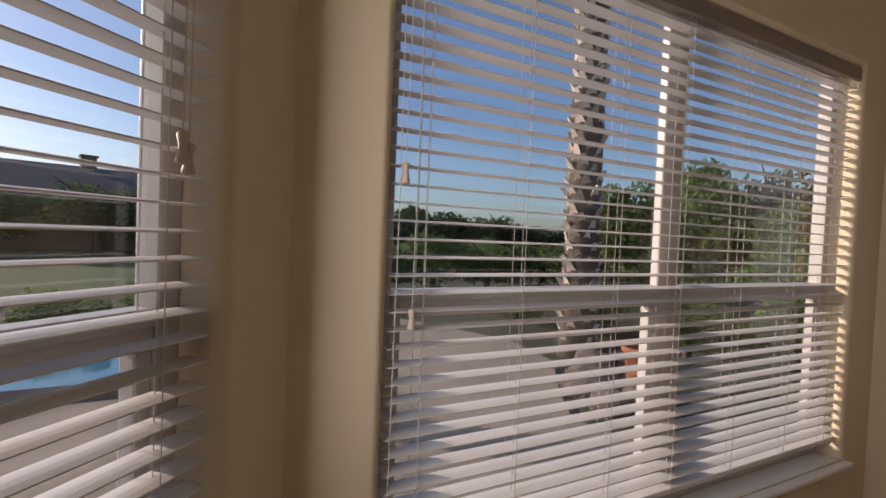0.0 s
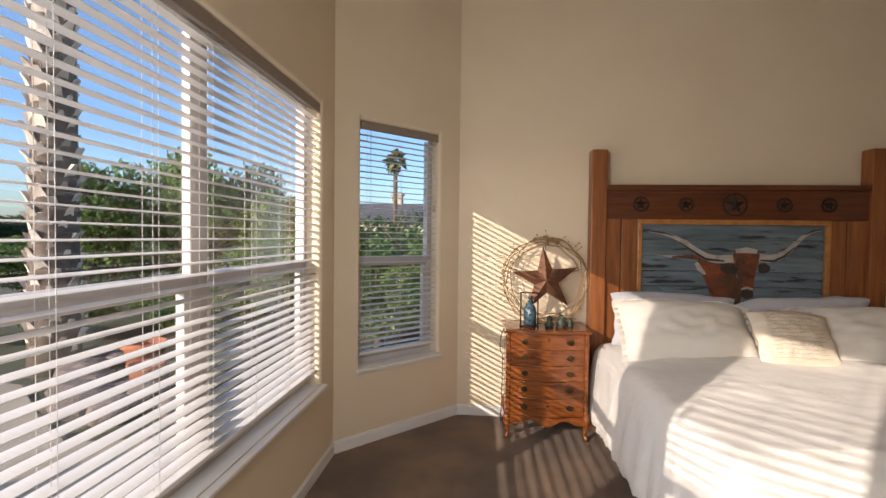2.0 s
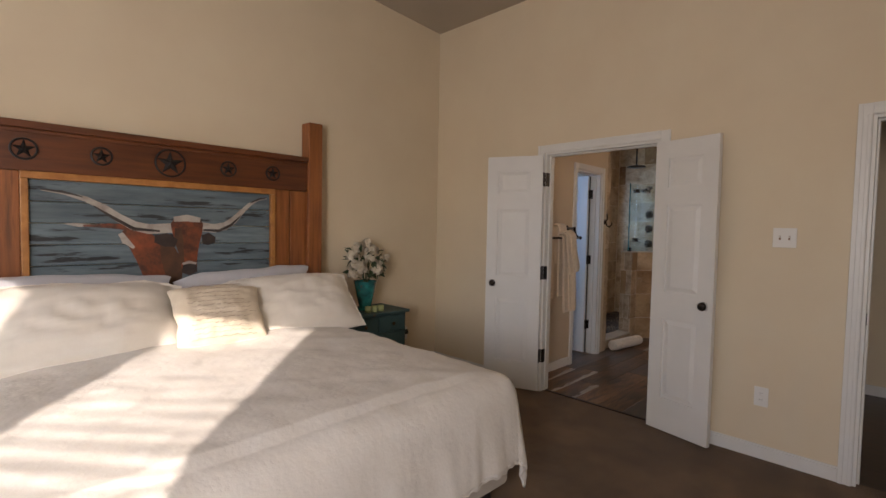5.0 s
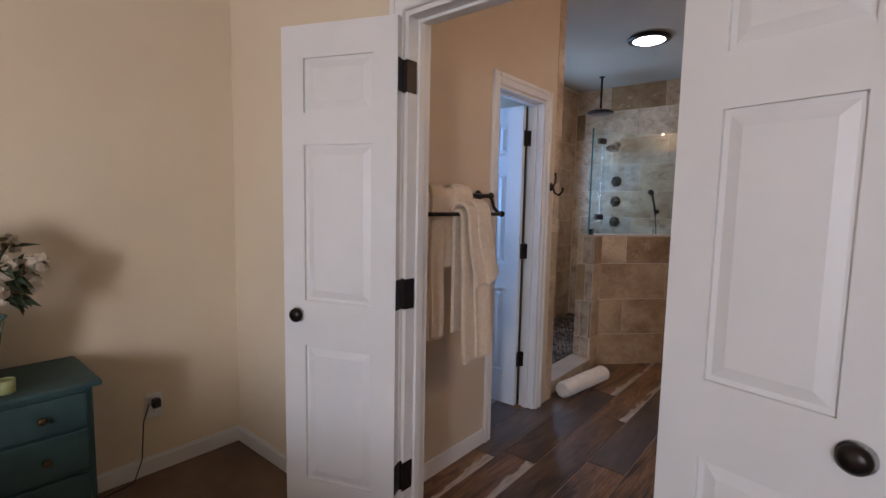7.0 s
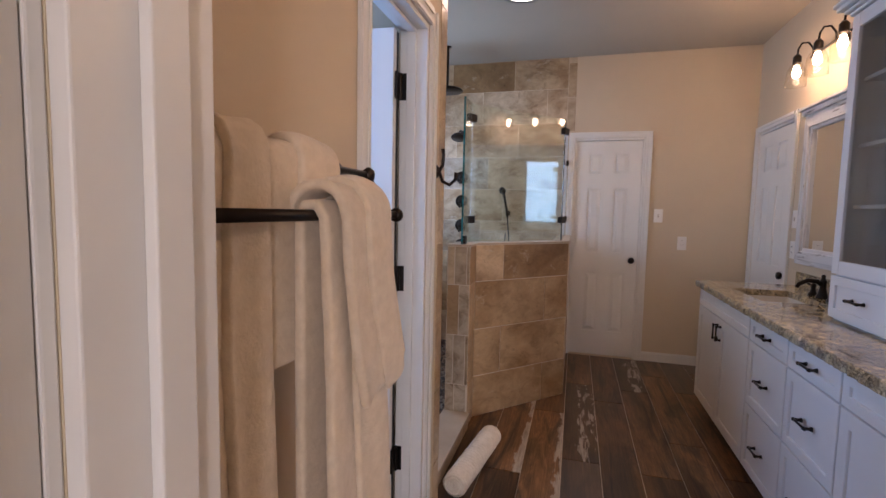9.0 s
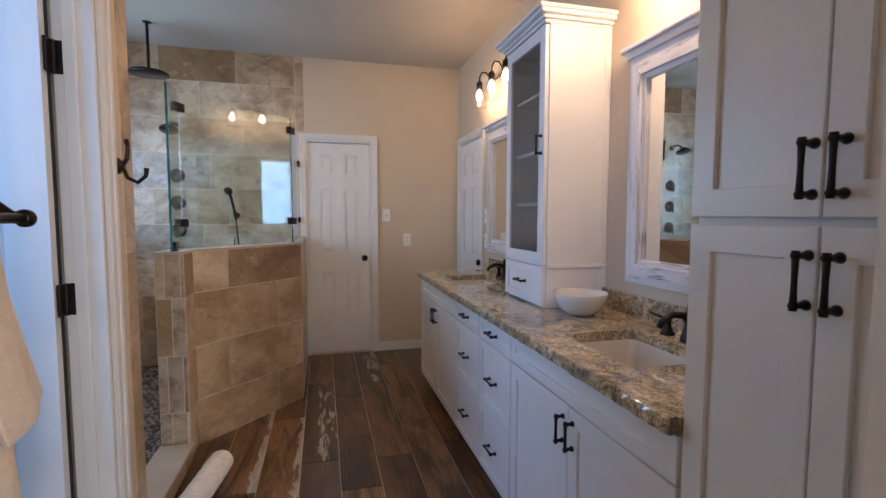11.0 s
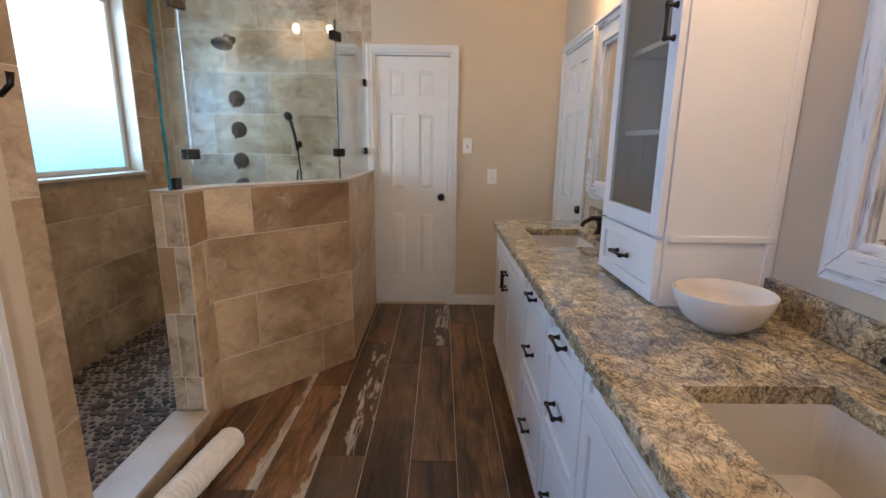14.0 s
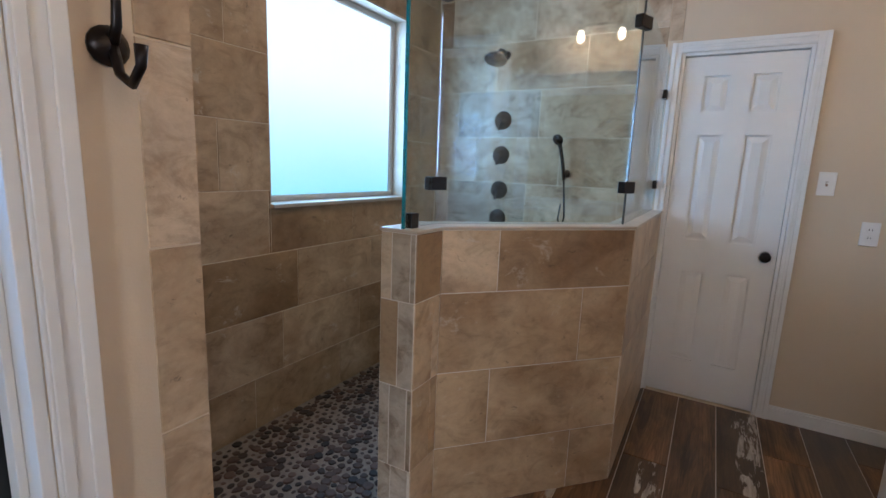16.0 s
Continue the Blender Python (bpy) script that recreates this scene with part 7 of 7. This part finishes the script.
# hedge line and woods seen through the wide window
for k in range(13):
    y = -4 + k * 1.75
    tree(-17.5 + 0.16 * (y - 5) + rng.uniform(-0.6, 0.6), y, rng.uniform(1.75, 2.25), 1.45, rng.choice((0, 0, 2)), "clipped leafy green garden shrub", name="shrub", rng=rng)
for k in range(16):
    y = -6 + k * 2.5
    tree(-38 + rng.uniform(-4, 4), y * 1.7 - 3, rng.uniform(3.8, 5.2), 3.6, 1, "distant dark green tree beyond the hedge", far=True, rng=rng)
for x, y, h, r, kd in ((-14.5, 7.2, 4.3, 1.6, 0), (-13.2, 9.0, 4.9, 2.0, 0), (-11.8, 10.6, 5.0, 2.0, 1), (-9.6, 8.2, 3.4, 1.3, 2)):
    tree(x, y, h, r, kd, "broad leafy green tree beside the patio", rng=rng)
# planting bed between patio and house corner
for x, y, h, r, kd in ((-9.3, 3.4, 1.0, 0.8, 0), (-8.2, 4.3, 1.3, 0.9, 2), (-11.5, 3.3, 0.95, 0.9, 0), (-12.8, 2.6, 0.9, 0.9, 2), (-10.6, 4.9, 1.3, 1.0, 0)):
    tree(x, y, h, r, kd, "low leafy shrub in the planting bed", name="shrub", rng=rng)
# shrubs outside the narrow window
for x, y, h, r, kd in ((-6.1, 3.4, 1.6, 1.0, 2), (-5.0, 3.9, 1.9, 1.1, 0), (-6.9, 4.6, 2.1, 1.1, 0), (-5.7, 5.6, 2.5, 1.4, 0), (-4.3, 5.0, 2.2, 1.2, 2), (-4.4, 9.5, 4.2, 1.9, 1), (-6.9, 8.2, 2.9, 1.6, 1), (-8.3, 8.6, 2.7, 1.5, 0), (-8.6, 5.8, 2.2, 1.3, 0)):
    tree(x, y, h, r, kd, "dense leafy shrub outside the narrow window", name="shrub", rng=rng)
# shrubs by the pool
for x, y, h, r, kd in ((-13.6, -5.6, 0.85, 0.8, 0), (-14.6, -7.2, 0.9, 0.9, 2), (-15.2, -4.3, 1.0, 0.9, 0)):
    tree(x, y, h, r, kd, "low leafy shrub beside the pool", name="shrub", rng=rng)
rng = random.Random(14)
ROCK = mat("garden_rock", (0.17, 0.13, 0.11), 0.9, second=(0.09, 0.07, 0.06), scale=5, detail=8, bump=0.5, bump_scale=14, vary=0.4)
for k in range(26):
    t = k / 25
    px, py = -7.75 - 2.0 * t + rng.uniform(-0.25, 0.35), 0.05 + 1.75 * t * t + rng.uniform(0.05, 0.8)
    s = Shape()
    n = 9
    rr0 = rng.uniform(0.14, 0.3)
    prof = [[rr0 * q * rng.uniform(0.8, 1.15) for _ in range(n)] for q in (0.9, 1.0, 0.8, 0.35)]
    verts = [(prof[j][i] * math.cos(2 * math.pi * i / n), prof[j][i] * math.sin(2 * math.pi * i / n), rr0 * z) for j, z in enumerate((-0.1, 0.35, 0.75, 0.95)) for i in range(n)]
    s.add(verts, [(j * n + i, j * n + (i + 1) % n, (j + 1) * n + (i + 1) % n, (j + 1) * n + i) for j in range(3) for i in range(n)] + [tuple(range(3 * n, 4 * n))])
    ob = part("rock", s, ROCK, m=pose(px, py, GROUND, 0, 0, rng.uniform(0, 360)))
    tagged(ob, "rough brown garden rock edging the planting bed", "rock", group="rocks edging the patio")
TERRA = mat("terracotta", (0.4, 0.14, 0.06), 0.8, second=(0.28, 0.1, 0.05), scale=7, bump=0.1, bump_scale=30)
for x, y, h in ((-8.5, 1.35, 0.5), (-8.1, 0.85, 0.38)):
    ob = part("plant_pot", Shape().lathe([(0.13, 0), (0.15, 0.02), (0.21, 0.4), (0.24, 0.42), (0.24, 0.48), (0.2, 0.48), (0.19, 0.38)], 22), TERRA, smooth=True, m=pose(x, y, GROUND) @ Matrix.Scale(h / 0.48, 4))
    tagged(ob, "weathered terracotta plant pot by the patio", "plant pot", group="pots by the patio")

# palm trunk with old leaf bases
palm = thing("palm_tree", pose(-9.95, 1.62, GROUND), "tall palm trunk with pale cut leaf bases", "palm tree")
PALM = mat("palm_trunk_fibre", (0.16, 0.12, 0.09), 0.95, second=(0.09, 0.065, 0.05), scale=14, bump=0.6, bump_scale=30)
BOOT = mat("pale_leaf_base", (0.7, 0.62, 0.53), 0.9, second=(0.46, 0.38, 0.31), scale=9, detail=6, vary=0.3, bump=0.3, bump_scale=30)
part("trunk", Shape().tube([(0, 0, -0.2), (0.02, 0, 1.5), (0.0, 0.03, 4), (0.03, 0, 8.5)], [0.29, 0.26, 0.235, 0.22], 18), PALM, palm, smooth=True)
bs = Shape()
bs.add([(-0.085, 0, 0), (0.085, 0, 0), (0.05, 0.05, 0.12), (-0.05, 0.05, 0.12), (-0.028, 0.10, 0.2), (0.028, 0.10, 0.2), (-0.085, -0.03, 0), (0.085, -0.03, 0), (0, 0.03, 0.2)],
       [(0, 1, 2, 3), (3, 2, 5, 4), (6, 7, 8), (0, 3, 8), (0, 8, 6), (1, 7, 8), (1, 8, 2), (3, 4, 8), (2, 8, 5), (4, 5, 8)])
boot_me = bs.mesh("leaf_base")
rng = random.Random(6)
for k in range(290):
    z = 0.15 + k * 0.026
    a = k * 137.5
    q = 0.285 - 0.05 * min(1, z / 4)
    part("leaf_base", boot_me, BOOT, palm, m=pose(q * 0.86 * math.cos(radians(a)), q * 0.86 * math.sin(radians(a)), z, rng.uniform(-12, 12), rng.uniform(-8, 8), a - 90) @ Matrix.Scale(rng.uniform(0.85, 1.15), 4))

# far palm and house beyond the narrow window
far_palm = thing("palm_tree", pose(-4.8 - 0.177 * 34, -3.89 + 0.9725 * 34, GROUND), "distant fan palm with a shaggy round crown", "palm tree")
part("trunk", Shape().tube([(0, 0, 0), (0.05, 0, 3), (0, 0, 7.2)], [0.2, 0.15, 0.14], 8), BARK, far_palm, smooth=True)
fr = Shape()
rng = random.Random(21)
for k in range(90):
    a, e = rng.uniform(0, 6.28), rng.uniform(-1.3, 1.3)
    d = Vector((math.cos(a) * math.cos(e), math.sin(a) * math.cos(e), math.sin(e)))
    sd = d.cross(Vector((0, 0, 1))).normalized() * 0.2
    b = Vector((0, 0, 7.2))
    L = rng.uniform(0.7, 1.05)
    fr.add([b + d * 0.15, b + d * L * 0.75 + sd, b + d * L - Vector((0, 0, 0.15)), b + d * L * 0.75 - sd], [(0, 1, 2, 3)])
part("crown", fr, mat("dry_palm_leaf", (0.2, 0.19, 0.07), 0.8, second=(0.11, 0.12, 0.045), scale=5, detail=6), far_palm)
ROOF = mat("grey_shingle", (0.1, 0.1, 0.105), 0.9, second=(0.07, 0.07, 0.075), scale=6, stretch=(1, 1, 6), bump=0.2, bump_scale=30)
STUCCO = mat("stucco", (0.45, 0.38, 0.3), 0.9, second=(0.4, 0.33, 0.26), scale=3, bump=0.2, bump_scale=40)


def house(x, y, w, d, h, ridge, label, rot=0.0, wallm=STUCCO, chimney=None):
    root = thing("house", pose(x, y, GROUND, 0, 0, rot), label, "house")
    part("wall", Shape().box((-w / 2, -d / 2, 0), (w / 2, d / 2, h)), wallm, root)
    o = 0.5
    part("roof", Shape().add([(-w / 2 - o, -d / 2 - o, h), (w / 2 + o, -d / 2 - o, h), (w / 2 + o, d / 2 + o, h), (-w / 2 - o, d / 2 + o, h), (-w / 2 + d / 3, 0, h + ridge), (w / 2 - d / 3, 0, h + ridge)],
         [(0, 1, 5, 4), (2, 3, 4, 5), (1, 2, 5), (3, 0, 4), (3, 2, 1, 0)]), ROOF, root, "grey shingled hip roof")
    if chimney:
        part("chimney", Shape().box((chimney - 0.45, -0.4, h), (chimney + 0.45, 0.4, h + ridge + 0.7)).box((chimney - 0.55, -0.5, h + ridge + 0.7), (chimney + 0.55, 0.5, h + ridge + 0.85)), wallm, root, bevel=0.02)
    for k in range(4):
        wx = -w / 2 + w * (k + 0.5) / 4
        wd = part("window", Shape().box((wx - 0.5, -d / 2 - 0.02, 0.9), (wx + 0.5, -d / 2 + 0.05, 2.1)), VINYL, root)
        part("pane", Shape().box((wx - 0.44, -d / 2 - 0.03, 0.96), (wx + 0.44, -d / 2 - 0.021, 2.04)), DARK, wd)
    return root


house(-12.5, 36, 16, 8, 2.9, 1.7, "neighbouring stucco house with grey roof behind shrubs", chimney=0.6)
house(-46, -14, 22, 12, 3.6, 2.2, "distant brown house with a chimney beyond the lawn", rot=-72, wallm=mat("brown_siding", (0.16, 0.12, 0.1), 0.9, second=(0.12, 0.09, 0.075), scale=3), chimney=-3.0)
structure("lawn", prism([(-17, -40), (-60, -40), (-60, 2), (-18.5, -2)], GROUND - 0.05, GROUND + 0.01), mat("lawn_grass", (0.09, 0.13, 0.03), 0.95, second=(0.06, 0.09, 0.02), scale=2, bump=0.6, bump_scale=60), "mown green lawn beyond the pool", "lawn")
POOL = mat("pool_water", (0.06, 0.24, 0.32), 0.05, second=(0.05, 0.2, 0.28), scale=2, bump=0.12, bump_scale=5)
pool = structure("pool", prism([(-10.2, -4.35), (-13.2, -3.9), (-13.4, -9), (-10.1, -9)], GROUND - 0.2, GROUND + 0.03), POOL, "blue swimming pool water", "pool")
part("coping", Shape().tube([(-10.2, -4.35, GROUND + 0.03), (-13.2, -3.9, GROUND + 0.03), (-13.4, -9, GROUND + 0.03), (-10.1, -9, GROUND + 0.03)], 0.14, 6, closed=True), CONCRETE, pool, "pale concrete pool coping")
# brick pier outside the angled window
BRICK = mat("red_brick", (0.26, 0.09, 0.06), 0.85, second=(0.17, 0.06, 0.045), scale=9, vary=0.3, bump=0.3, bump_scale=50)
MORTAR = mat("mortar", (0.4, 0.36, 0.31), 0.95, second=(0.32, 0.29, 0.25), scale=20)
pier = thing("brick_pier", pose(-9.5, -3.4, GROUND, 0, 0, 0), "red brick porch pier outside the bay", "pier")
part("mortar_core", Shape().box((-0.19, -0.19, 0), (0.19, 0.19, 2.9)), MORTAR, pier)
bk = Shape().box((-0.0965, -0.012, 0), (0.0965, 0.004, 0.057))
brick_me = bk.mesh("brick")
for r in range(42):
    for f in range(4):
        for k in range(2):
            off = -0.1 + 0.2 * k + (0.0 if r % 2 == 0 else 0.0)
            m = pose(0, 0, 0, 0, 0, 90 * f) @ pose(off + (0.0), -0.19, 0.005 + r * 0.068)
            if r < 38 or f < 2:
                part("brick", brick_me, BRICK, pier, m=m)

# sky light through the window openings
for wm, s0, s1, e in ((W_W, 0.22, 2.42, 2), (W_N, 0.208, 0.928, 1.5), (W_S, 0.183, 0.968, 26)):
    c = wm @ Vector(((s0 + s1) / 2, -0.03, (Z_SILL + Z_HEAD) / 2 + 0.15))
    n = (wm.to_3x3() @ Vector((0, -1, 0))).normalized()
    lamp("window_daylight", "AREA", look(c, c + n), e, (1.0, 0.95, 0.88), size=(s1 - s0, Z_HEAD - Z_SILL - 0.4))
